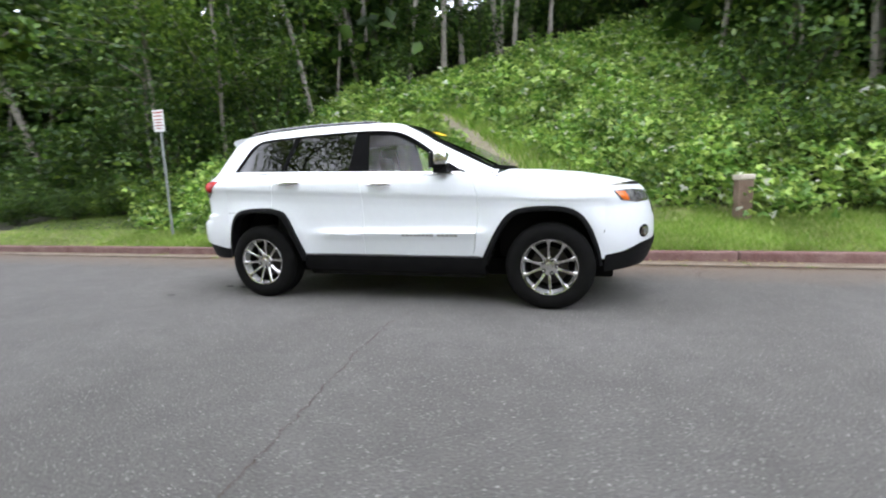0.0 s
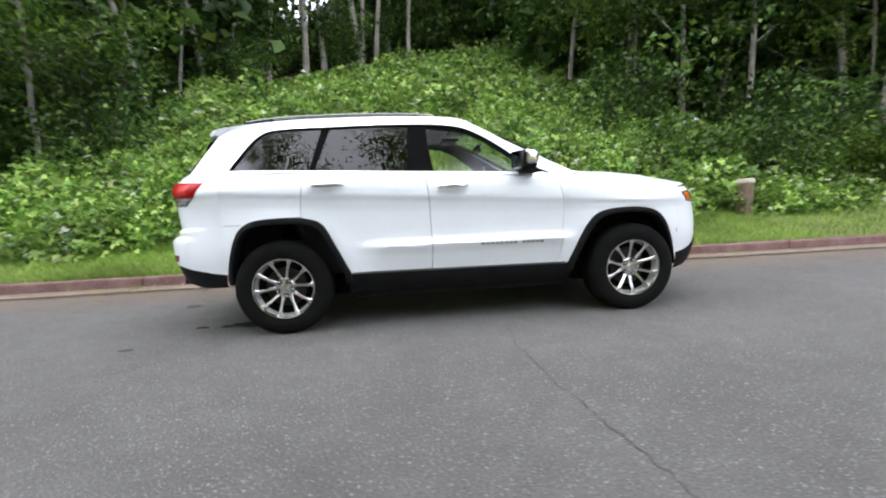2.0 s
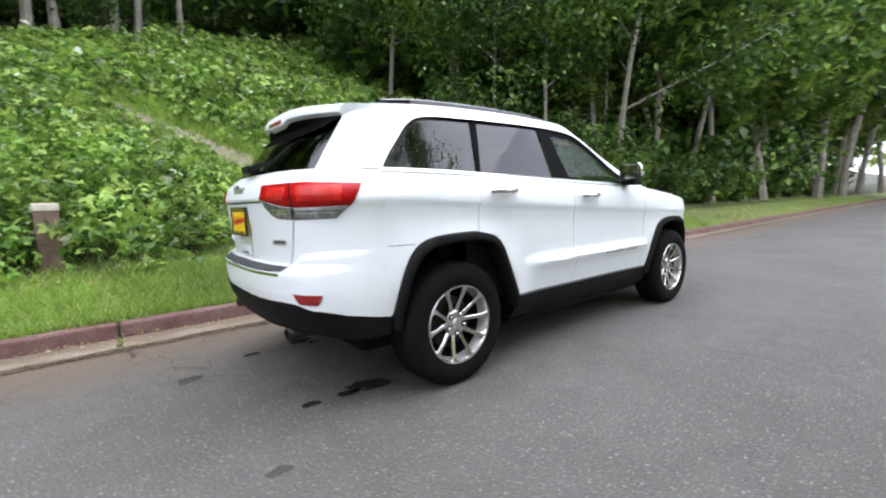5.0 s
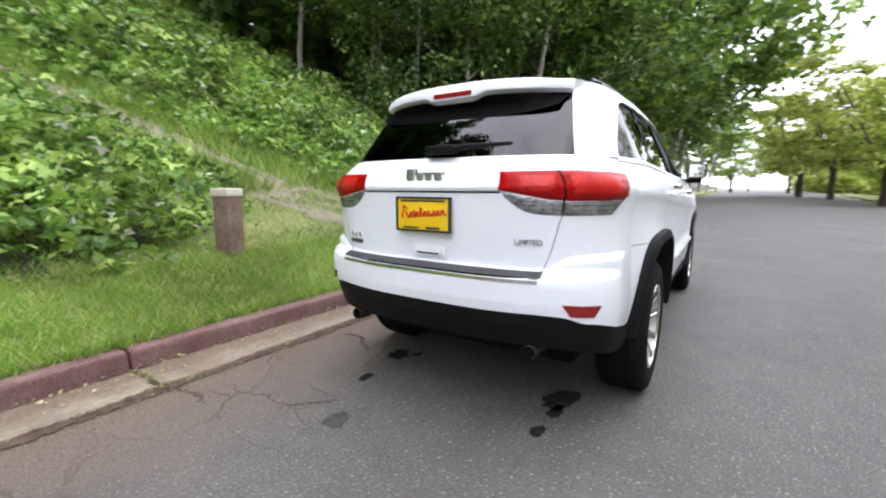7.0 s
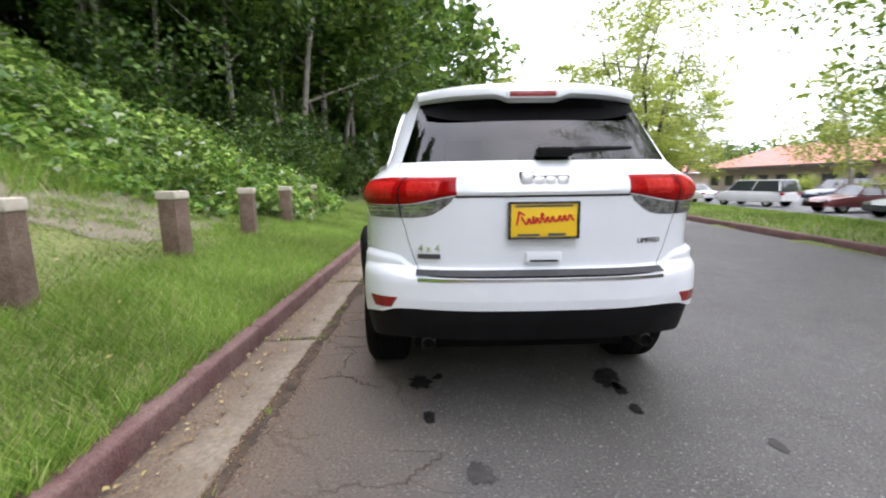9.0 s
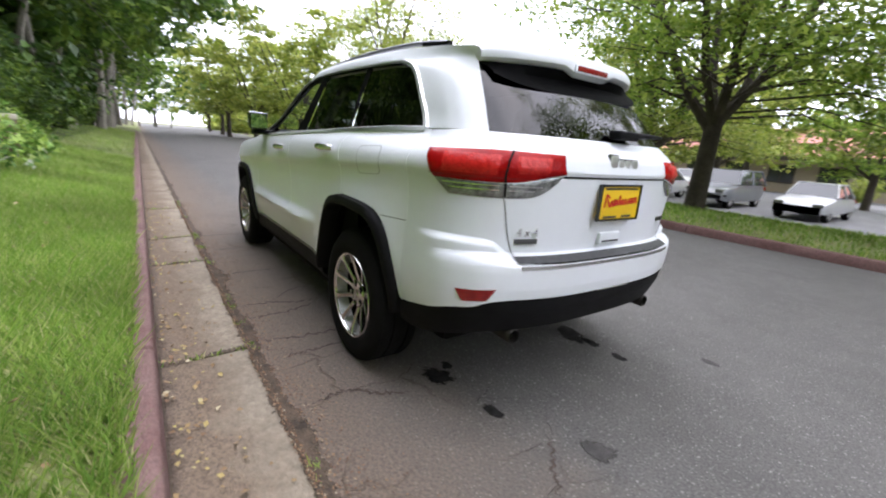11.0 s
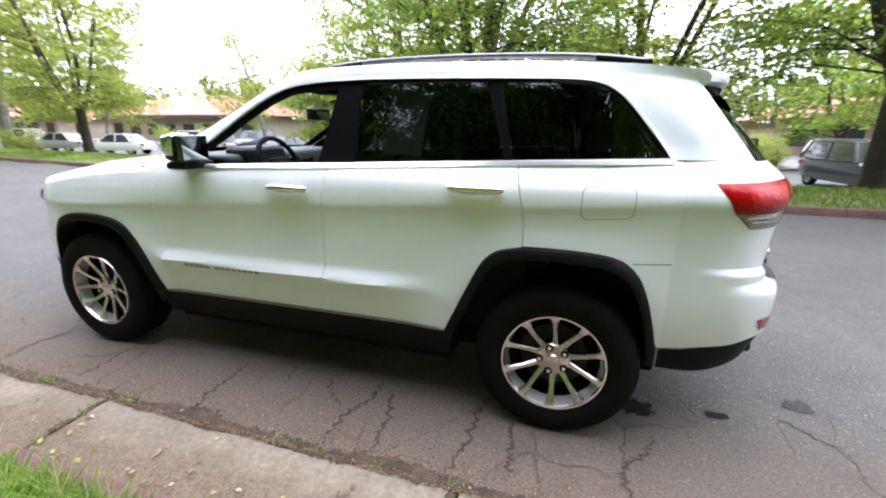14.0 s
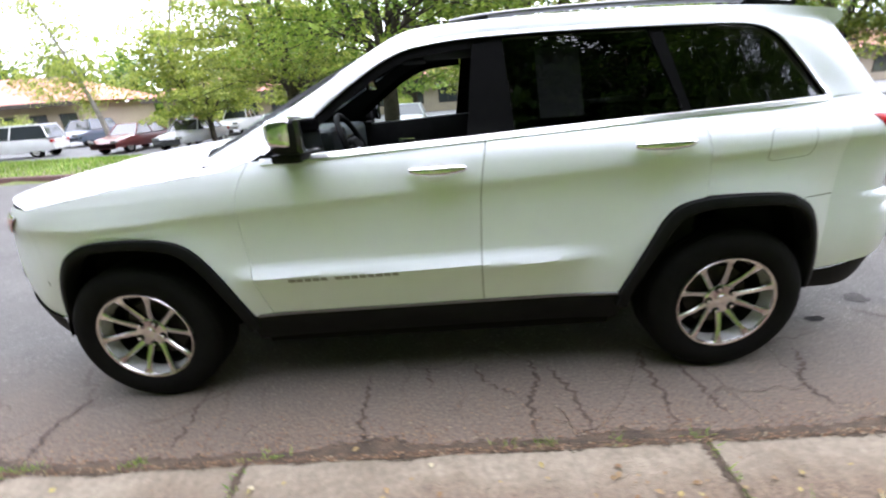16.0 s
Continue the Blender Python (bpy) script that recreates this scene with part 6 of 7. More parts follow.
def make_tree(name, seed, height, trunk_r, crown_base, crown_r, leaves, leaf_size, leaf_mat, bark, label, forks=7, droop=0.0, spread=1.0, limb_low=None, twigs=2):
    """A tree: tapered trunk with limbs, and a crown of clumped leaves with gaps."""
    r = random.Random(seed)
    rg2 = np.random.default_rng(seed)
    root = tagged(new(name), label, "tree")
    line = trunk_line(height * .92, (r.uniform(-.06, .06), r.uniform(-.06, .06)), seed)
    rad = [trunk_r * (1.25 if i == 0 else 1) * (1 - .9 * i / (len(line) - 1)) + .012 for i in range(len(line))]
    sets = [tube(line, rad, 8 if twigs else 6)]
    clumps = []
    for k in range(forks):
        t = (limb_low or crown_base) / height + (0.95 - (limb_low or crown_base) / height) * (k + r.random()) / forks
        i = min(len(line) - 2, int(t * (len(line) - 1)))
        o = line[i].lerp(line[i + 1], t * (len(line) - 1) - i)
        a = k * 2.4 + r.uniform(-.5, .5)
        reach = crown_r * (1.05 - .55 * t) * r.uniform(.75, 1.15)
        rise = reach * r.uniform(.25, .75) * (1 if t < .7 else 1.3)
        pl = [o]
        for s_ in (.33, .66, 1.0):
            pl.append(o + Vector((math.cos(a) * reach * s_ * spread, math.sin(a) * reach * s_ * spread, rise * s_ ** (.8) - droop * reach * s_ * s_)) + Vector((r.uniform(-.1, .1), r.uniform(-.1, .1), r.uniform(-.1, .1))) * reach * .5)
        r0 = trunk_r * (.55 - .35 * t)
        sets.append(tube(pl, [r0, r0 * .7, r0 * .42, r0 * .14], 5 if twigs else 4))
        for q in range(1, 4):
            clumps.append((pl[q], reach * r.uniform(.28, .45)))
            for w in range(twigs):
                e = pl[q] + Vector((r.gauss(0, 1), r.gauss(0, 1), r.gauss(0, .6))) * reach * .38
                sets.append(tube([pl[q], pl[q].lerp(e, .5) + Vector((0, 0, .05)), e], [r0 * .3, r0 * .2, r0 * .07], 3))
                clumps.append((e, reach * r.uniform(.2, .36)))
    clumps.append((line[-1], crown_r * .35))
    vv, ff = join(*sets)
    piece("trunk", vv, ff, bark, root)
    tot = sum(c[1] ** 2 for c in clumps)
    pos = []
    for c, q in clumps:
        m = int(leaves * q * q / tot)
        d = rg2.normal(size=(m, 3))
        d /= np.linalg.norm(d, axis=1)[:, None] + 1e-9
        d *= (rg2.random(m) ** .45)[:, None] * q
        d[:, 2] *= .62
        if droop:
            d[:, 2] -= droop * q * rg2.random(m) * 1.6
        pos.append(np.array(c)[None] + d)
    crown = new("crown", leaf_mesh("crown", np.concatenate(pos), leaf_size, leaf_mat, seed + 1))
    crown.parent = root
    return root


def make_shrub(name, seed, rad, height, leaves, size, mat, label):
    r = random.Random(seed)
    rg2 = np.random.default_rng(seed)
    root = tagged(new(name), label, "shrub")
    sets, pos = [], []
    for k in range(9):
        a = k * 2.4 + r.random()
        e = Vector((math.cos(a) * rad * r.uniform(.3, 1), math.sin(a) * rad * r.uniform(.3, 1), height * r.uniform(.55, 1)))
        sets.append(tube([(0, 0, -.1), e * .5 + Vector((0, 0, .1)), e], [.03, .02, .006], 5))
        for t in (.35, .65, 1.0):
            m = leaves // 27
            d = rg2.normal(size=(m, 3))
            d /= np.linalg.norm(d, axis=1)[:, None] + 1e-9
            d *= (rg2.random(m) ** .5)[:, None] * rad * r.uniform(.35, .55)
            pos.append(np.array(e * t)[None] + d)
    vv, ff = join(*sets)
    piece("stem", vv, ff, BARK_DARK, root)
    p = np.concatenate(pos)
    p[:, 2] = np.maximum(p[:, 2], .02)
    o = new("foliage", leaf_mesh("foliage", p, size, mat, seed + 1, ratio=.65))
    o.parent = root
    return root


def stand(ob, x, y, turn=0.0, size=1.0, first=[]):
    z = ground_z(x, y)
    m = pose(x, y, z, 0, 0, turn) @ Matrix.Diagonal((size, size, size, 1))
    if ob.name not in first:
        first.append(ob.name)
        ob.matrix_basis = m
        return ob
    c = copy_thing(ob, pose(x, y, z, 0, 0, turn))
    c.scale = (size, size, size)
    return c


FOREST = "tall slender woodland tree with grey bark on the bank"
wood = [make_tree("woodland_tree", 31 + k, h, tr, cb, cr, lv, ls, mt, bk, FOREST, forks=f, twigs=tw)
        for k, (h, tr, cb, cr, lv, ls, mt, bk, f, tw) in enumerate((
            (13, .060, 4.5, 2.6, 2500, .275, LEAF_DARK, BARK, 8, 1), (15, .070, 5.5, 2.9, 2700, .28, LEAF_DARK, BARK, 8, 1),
            (11, .055, 2.4, 3.0, 6000, .165, LEAF_MID, BARK, 9, 2), (12, .065, 1.8, 3.4, 6200, .17, LEAF_DARK, BARK, 10, 2),
            (14, .080, 4.0, 3.6, 1700, .44, LEAF_DARK, BARK, 7, 0), (12, .090, 2.2, 3.6, 1900, .42, LEAF_MID, BARK, 8, 0)))]
rng = random.Random(77)
spots = []
# wood along the crest and above it, slender trunks close together
for k in range(84):
    x = rng.uniform(-14, 16)
    c = float(np.interp(x, [-9, -6, 0, 5, 9], [9, 11.5, 17, 20, 21.5]))
    back = 3.0 + rng.random() ** 1.3 * 13
    spots.append((x, c + back, rng.choice((0, 1, 0, 1, 1 if back < 7 else 3)), rng.uniform(1.3, 1.8)))
for k in range(26):
    spots.append((rng.uniform(-40, 50), rng.uniform(32, 50), rng.choice((1, 3)), rng.uniform(1.6, 2.2)))
# wood behind the sign
for k in range(34):
    spots.append((rng.uniform(-34, -7.0), rng.uniform(5.6, 18), rng.choice((0, 2, 3, 3)), rng.uniform(.75, 1.15)))
for x in np.arange(9.5, 62, 2.6):
    spots.append((x + rng.uniform(-.8, .8), 5.4 + rng.uniform(-.3, 1.2) + max(0, 11 - x) * .5, rng.choice((2, 3)), rng.uniform(1.15, 1.5)))
for x in np.arange(-30, -7.5, 2.4):
    spots.append((x, rng.uniform(5.5, 7.5), rng.choice((2, 3)), rng.uniform(1.0, 1.3)))
for x, y, k, z_ in ((11.5, 5.2, 3, 1.5), (14.2, 5.0, 2, 2.0), (18.9, 4.6, 2, 2.1), (22.3, 5.3, 3, 2.0), (26.4, 4.5, 5, 2.2), (31, 4.9, 5, 2.1), (38, 4.5, 5, 2.3), (47, 4.7, 5, 2.3), (36, 3.9, 5, 2.6), (44, 3.7, 5, 2.6), (54, 3.9, 5, 2.6), (68, 3.6, 5, 2.6), (88, 3.2, 5, 2.6), (106, 2.6, 5, 2.4), (128, 1.0, 5, 2.4), (140, -6, 5, 2.2), (7.2, 9.4, 3, 1.2), (8.9, 10.8, 3, 1.3), (10.4, 9.2, 3, 1.2), (6.4, 12.0, 3, 1.3), (9.8, 13.4, 3, 1.4), (12.2, 11.6, 3, 1.4), (4.6, 23.5, 3, 1.3), (1.8, 22.8, 3, 1.2)):
    stand(wood[k], x, y, rng.uniform(0, 360), z_)
# wood ahead, its crowns hanging over the verge
for k in range(62):
    x = 6.8 + 70 * rng.random() ** 1.4
    spots.append((x, 5.8 + rng.random() ** 1.4 * 15 + max(0, 11 - x) * .7, rng.choice((0, 2, 3, 3, 2)), rng.uniform(.8, 1.2)))
for x, y, k, s_ in spots:
    if y > 16 or x > 15 or x < -14:
        k = 5 if k == 2 else 4
    stand(wood[k], x, y, rng.uniform(0, 360), s_)
bush = [make_shrub("woodland_shrub", 91 + k, 1.3, h, nl, ls, mt, "dense leafy shrub at the edge of the wood") for k, (h, mt, nl, ls) in enumerate(((2.2, LEAF_DARK, 2000, .152), (1.8, LEAF_MID, 2000, .148), (3.0, LEAF_DARK, 2000, .155), (2.2, LEAF_DARK, 560, .33), (2.0, LEAF_MID, 560, .33)))]
for k in range(26):
    stand(bush[rng.choice((0, 2, 0))], rng.uniform(-22, -6.5), rng.uniform(4.9, 8), rng.uniform(0, 360), rng.uniform(.7, 1.2))
for k in range(56):
    x = rng.uniform(-13, 17)
    c = float(np.interp(x, [-9, -6, 0, 5, 9], [9, 11.5, 17, 20, 21.5]))
    stand(bush[rng.choice((0, 2, 3, 3))], x, c + 2.6 + rng.random() * 6, rng.uniform(0, 360), rng.uniform(.7, 1.3))
for k in range(60):
    x = 6.0 + 45 * rng.random() ** 1.3
    stand(bush[rng.choice((0, 1, 2, 2)) if x < 17 else rng.choice((3, 3, 4))], x, 5.2 + rng.random() * 2.6 + max(0, 9 - x) * .5, rng.uniform(0, 360), rng.uniform(.7, 1.3))

STREET = "broad spring-green street tree on the grass strip"


def vase_tree(name, seed, height, trunk_r, fork, crown_r, leaves, leaf_size, mat, label, limbs=6, sides=4):
    """A street tree: short stout trunk dividing low into rising limbs, side branches in flat layers of leaves."""
    r = random.Random(seed)
    rg2 = np.random.default_rng(seed)
    root = tagged(new(name), label, "tree")
    base = [Vector((0, 0, -.3)), Vector((.01, 0, .15)), Vector((.02, .02, fork * .6)), Vector((.03, .03, fork + .05))]
    sets = [tube(base, [trunk_r * 1.55, trunk_r * 1.1, trunk_r * .95, trunk_r * .9], 9)]
    clumps = []
    for k in range(limbs):
        a = 2 * math.pi * k / limbs + r.uniform(-.35, .35)
        out = crown_r * r.uniform(.35, .75) if k else crown_r * .12
        top = (height - fork) * r.uniform(.72, 1.0)
        o = Vector((.03, .03, fork - r.uniform(0, .25)))
        pl = [o]
        for t in (.12, .3, .5, .75, 1.0):
            w = a + r.uniform(-.18, .18)
            d = out * t ** .75
            pl.append(o + Vector((math.cos(w) * d, math.sin(w) * d, top * t ** 1.08)))
        r0 = trunk_r * r.uniform(.45, .62)
        sets.append(tube(pl, [r0, r0 * .8, r0 * .6, r0 * .42, r0 * .25, r0 * .07], 6))
        clumps.append((pl[-1], crown_r * .22))
        for q in range(1, 6):
            for s_ in range(sides if q < 5 else 2):
                b = a + r.gauss(0, .95)
                ln = crown_r * r.uniform(.35, .68) * (1.05 - .12 * q)
                st = pl[q].lerp(pl[q - 1], r.random() * .8)
                e = st + Vector((math.cos(b) * ln, math.sin(b) * ln, ln * r.uniform(-.12, .32)))
                m = st.lerp(e, .5) + Vector((r.uniform(-.15, .15), r.uniform(-.15, .15), ln * .10))
                sets.append(tube([st, m, e], [r0 * .28, r0 * .18, r0 * .05], 4))
                for f_, w_ in ((.45, .16), (.72, .20), (1.0, .20)):
                    p = st.lerp(m, f_ * 2) if f_ < .5 else m.lerp(e, (f_ - .5) * 2)
                    clumps.append((p + Vector((r.gauss(0, .12), r.gauss(0, .12), r.uniform(-.05, .12))), crown_r * w_ * r.uniform(.7, 1.2)))
    vv, ff = join(*sets)
    piece("trunk", vv, ff, BARK_DARK, root)
    tot = sum(c[1] ** 2 for c in clumps)
    pos = []
    for c, q in clumps:
        m = int(leaves * q * q / tot)
        d = rg2.normal(size=(m, 3))
        d /= np.linalg.norm(d, axis=1)[:, None] + 1e-9
        d *= (rg2.random(m) ** .45)[:, None] * q
        d[:, 2] *= .36
        pos.append(np.array(c)[None] + d)
    p = np.concatenate(pos)
    crown = new("crown", leaf_mesh("crown", p[p[:, 2] > 1.3], leaf_size, mat, seed + 1, up=1.0))
    crown.parent = root
    return root


street = [vase_tree("street_tree", 131 + k, h, tr, fk, cr, lv, ls, mt, STREET, lm, sd)
          for k, (h, tr, fk, cr, lv, ls, mt, lm, sd) in enumerate((
              (12.8, .175, 1.7, 5.2, 34000, .118, STREET_LEAF, 7, 4), (12.0, .20, 1.9, 4.8, 24000, .142, LEAF_LIGHT, 6, 4),
              (9.5, .20, 1.8, 5.0, 4400, .36, STREET_LEAF, 5, 2), (9.5, .19, 1.9, 4.8, 4400, .37, LEAF_LIGHT, 5, 2)))]
birch = make_tree("weeping_birch", 151, 10, .16, 3.0, 3.4, 6500, .19, LEAF_LIGHT, BARK, "weeping birch with hanging pale green foliage", forks=11, droop=.75)
for x, y, k, s_ in ((1.3, -9.2, 0, 1.2), (-8.0, -9.5, 0, 1.36), (5.6, -14.4, 1, 1.2), (20.4, -11.7, 1, 1.0), (-15, -8.6, 1, 1.0), (-24, -9, 0, 1.0), (66, -17, 0, 1.1), (16, -30, 1, .9), (-3, -27, 1, .95), (-3.4, -14.2, 1, 1.3), (12.8, -21.5, 1, .75), (-14, -24, 0, 1.0), (46, -28, 1, 1.2), (95, -24, 0, 1.5), (60, -32, 1, 1.5), (43, -14.2, 1, 1.3), (-12.5, -12.5, 1, 1.1), (7.5, -25, 1, 1.0), (110, -12, 1, 1.8), (125, -2, 0, 1.8), (100, -30, 1, 1.7), (140, 8, 1, 2.0), (130, -22, 1, 2.0), (72, -26, 1, 1.5), (-30, -22, 1, 1.0), (2, -31, 0, 1.0), (34, -9.6, 1, 1.25), (52, -9.8, 1, 1.5), (62, -8.5, 1, 1.6), (78, -10, 1, 1.7), (10, -36, 1, 1.2), (-22, -34, 1, 1.3)):
    stand(street[k + (2 if x > 24 or y < -18 or x < -18 else 0)], x, y, rng.uniform(0, 360), s_)
for x, y, s_ in ((15.5, -22, 1.0), (22, -26, 1.05), (34, -22, 1.0), (37, -17.4, 2.1)):
    stand(birch, x, y, rng.uniform(0, 360), s_)

# undergrowth closing the wood
for k in range(64):
    if k < 30:
        x, y = rng.uniform(-48, 62), rng.uniform(27, 42)
    elif k < 44:
        x, y = rng.uniform(-40, -15), rng.uniform(9, 24)
    else:
        x, y = rng.uniform(13, 44), rng.uniform(9.5, 24)
    stand(bush[3], x, y, rng.uniform(0, 360), rng.uniform(2.6, 4.6))
for x, y in ((8, 14), (11, 15.5), (14, 13), (6, 22), (-10, 17), (-13, 13.5), (-8.5, 15)):
    stand(bush[3], x, y, rng.uniform(0, 360), rng.uniform(2.0, 2.8))
# low growth between the grass and the wood behind the sign
for k in range(30):
    x = -8.2 - 15 * (k + rng.random()) / 30
    stand(bush[rng.choice((0, 0, 1))], x, rng.uniform(3.5, 4.9), rng.uniform(0, 360), rng.uniform(.34, .6))
for x, y in ((-9, 22), (-6.4, 24), (-12, 22.5), (-3.5, 26)):
    stand(wood[4], x, y, rng.uniform(0, 360), 1.5)
# unseen trees added to close the road behind and darken the mirrors' reflection
for x, y, s_ in ((-44, -3, 1.5), (-48, 1.5, 1.6), (-46, -8, 1.5), (-52, -5.5, 1.7), (-50, 5, 1.6)):
    stand(street[2], x, y, rng.uniform(0, 360), s_)

# ---- posts and sign on the verge ----
def make_bollard():
    root = tagged(new("timber_bollard"), "square brown timber bollard with a cream cap on the verge", "bollard", "bollards along the verge")
    bm = box_bm(-.107, .107, -.107, .107, -.25, .655, .018, 2)
    part("post", bm, TIMBER, root)
    bm = box_bm(-.120, .120, -.120, .120, .645, .740, .024, 3)
    part("cap", bm, CAP, root, "chipped cream cap")
    return root


boll = make_bollard()
for i, (x, y, a) in enumerate(BOLLARDS):
    m = pose(x, y, ground_z(x, y) + .0, 0, 0, a)
    if i == 0:
        boll.matrix_basis = m
    else:
        copy_thing(boll, m)

sign = tagged(new("road_sign"), "small white parking notice on a galvanised post", "sign")
sx, sy = -6.75, 2.64
sign.location = (sx, sy, ground_z(sx, sy))
sv, sf = tube([(0, 0, -.3), (0, 0, 2.70)], .027, 8)
piece("post", sv, sf, GALV, sign)
bm = box_bm(-.15, .15, -.036, -.030, 2.25, 2.70, .002)
plate_s = part("sign_plate", bm, SIGN_WHITE, sign)
for z, w, h in ((2.63, .24, .035), (2.56, .20, .03), (2.49, .24, .022), (2.43, .18, .022), (2.37, .22, .022), (2.31, .14, .02)):
    piece("text_bar", [(-w / 2, -.0385, z), (w / 2, -.0385, z), (w / 2, -.0385, z + h), (-w / 2, -.0385, z + h)], [(0, 1, 2, 3)], SIGN_INK, plate_s, smooth=False)


# ---- across the road: parked cars, buildings ----
CAR_GLASS = material("parked_car_glass", (0.03, 0.035, 0.04), 0.08, coat=0.5)


def paint(name, c):
    return material(name, c, 0.3, coat=0.6, second=tuple(x * .9 for x in c), scale=2)


PAINTS = {"white": paint("parked_white", (.75, .76, .76)), "silver": paint("parked_silver", (.42, .43, .44)), "black": paint("parked_black", (.015, .015, .017)),
          "red": paint("parked_red", (.35, .02, .02)), "maroon": paint("parked_maroon", (.16, .03, .03)), "blue": paint("parked_blue", (.08, .11, .17)), "grey": paint("parked_grey", (.14, .15, .16))}


def parked_car(style, colour, x, y, turn):
    """A parked car: lofted lower body, glazed cabin under a roof panel, lamps and wheels."""
    root = tagged(new("parked_car"), f"{colour} {style} in the car park across the road", "car", "cars in the car park")
    L, H, belt_h, cab = {"saloon": (4.6, 1.44, .92, (.85, -1.55, .30, -.95)), "minivan": (4.9, 1.72, 1.02, (1.35, -2.35, .75, -2.15)),
                         "estate car": (4.7, 1.70, 1.05, (.95, -2.2, .40, -1.95)), "pickup": (5.4, 1.82, 1.08, (1.0, -.75, .45, -.55))}[style]
    st = []
    hx = L / 2
    top = lambda q: float(np.interp(q, [-hx, -hx + .12, cab[1], cab[0], hx - .35, hx - .05, hx], [belt_h - .18, belt_h - .02, belt_h, belt_h, belt_h - .16, belt_h - .28, belt_h - .4]))
    for q in np.linspace(-hx, hx, 17):
        e = abs(q) / hx
        w = .90 * (1 - .16 * max(0, e - .75) / .25)
        b = .30 + .10 * max(0, e - .8) / .2
        t = top(q)
        st.append([(q, w * .93, b), (q, w, b + .18), (q, w * 1.0, t - .22), (q, w * .95, t - .05), (q, w * .80, t), (q, 0, t + .03), (q, -w * .80, t), (q, -w * .95, t - .05), (q, -w, t - .22), (q, -w, b + .18), (q, -w * .93, b)])
    v = [p for r in st for p in r]
    f = grid_faces(11, 17) + [tuple(range(11)), tuple(range(16 * 11 + 10, 16 * 11 - 1, -1))]
    piece("body", v, f, PAINTS[colour], root)
    a, b, c, d = cab
    z0, z1, w0, w1 = belt_h - .01, H, .84, .64
    lo = [(a, w0, z0), (a, -w0, z0), (b, -w0, z0), (b, w0, z0)]
    hi = [(c, w1, z1), (c, -w1, z1), (d, -w1, z1), (d, w1, z1)]
    for i, nm in enumerate(("windscreen", "side_window", "rear_window", "side_window")):
        j = (i + 1) % 4
        piece(nm, [lo[i], lo[j], hi[j], hi[i]], [(3, 2, 1, 0)], CAR_GLASS, root, smooth=False)
    bm = box_bm(d - .02, c + .02, -w1 - .015, w1 + .015, z1 - .05, z1 + .015, .02, 2)
    part("roof", bm, PAINTS[colour], root)
    for s_ in (1, -1):
        for (p, q) in ((lo[0], hi[0]), (lo[3], hi[3]), (((a + b) / 2, w0, z0), ((c + d) / 2, w1, z1))):
            pv, pf = tube([(p[0], p[1] * s_, p[2]), (q[0], q[1] * s_, q[2])], .04, 6)
            piece("pillar", pv, pf, PAINTS[colour], root)
        for wx in (hx - .85, -hx + .9):
            wv, wf = lathe([(.0, .08), (.19, .09), (.20, .10), (.30, .10), (.32, .06), (.32, -.10)], 24)
            w = piece("wheel", [(q[0] + wx, (q[1] + .76) * s_, q[2] + .32) for q in wv], wf, RUBBER, root)
            rv, rf = lathe([(.0, .095), (.19, .098), (.20, .085)], 24)
            piece("rim", [(q[0] + wx, (q[1] + .762) * s_, q[2] + .32) for q in rv], rf, ALLOY, w)
        part("headlamp", box_bm(hx - .16, hx - .03, s_ * .62 - .16, s_ * .62 + .16, belt_h - .36, belt_h - .22, .03), CLEAR_LAMP, root)
        part("tail_lamp", box_bm(-hx - .005, -hx + .10, s_ * .68 - .13, s_ * .68 + .13, belt_h - .26, belt_h - .10, .03), RED_LAMP, root)
    if style == "pickup":
        part("load_bed", box_bm(-hx + .12, b - .05, -.72, .72, belt_h - .02, belt_h + .03, .01), UNDER, root)
    root.matrix_basis = pose(x, y, ground_z(x, y) + .02, 0, 0, turn)
    return root


for style, colour, x, y, turn in (("minivan", "white", 24.0, -21.2, 12), ("saloon", "maroon", 17.4, -21.8, 84), ("saloon", "silver", 13.9, -21.5, 86), ("saloon", "white", 8.6, -20.6, 88),
                                  ("saloon", "white", -4.6, -16.0, 95), ("pickup", "black", -14.6, -16.6, 94), ("estate car", "silver", -3.4, -21.4, 88), ("estate car", "grey", -7.4, -21.2, 92), ("estate car", "black", -11.2, -16.2, 96), ("estate car", "blue", 25.5, -28.5, 96),
                                  ("saloon", "red", 18.6, -29.4, 100), ("pickup", "white", 15.0, -30.0, 92), ("saloon", "white", 11.0, -29.6, 90), ("estate car", "silver", -13.5, -22.5, 88),
                                  ("saloon", "white", 30.5, -20.5, 14), ("saloon", "silver", 37.5, -21.0, 12), ("estate car", "white", 44, -21.6, 10), ("saloon", "black", 51, -22, 12),
                                  ("estate car", "grey", 5.2, -21.0, 90), ("saloon", "silver", 1.8, -21.0, 90), ("saloon", "blue", -18, -18.5, 92), ("saloon", "white", 60, -24, 15)):
    parked_car(style, colour, x, y, turn)


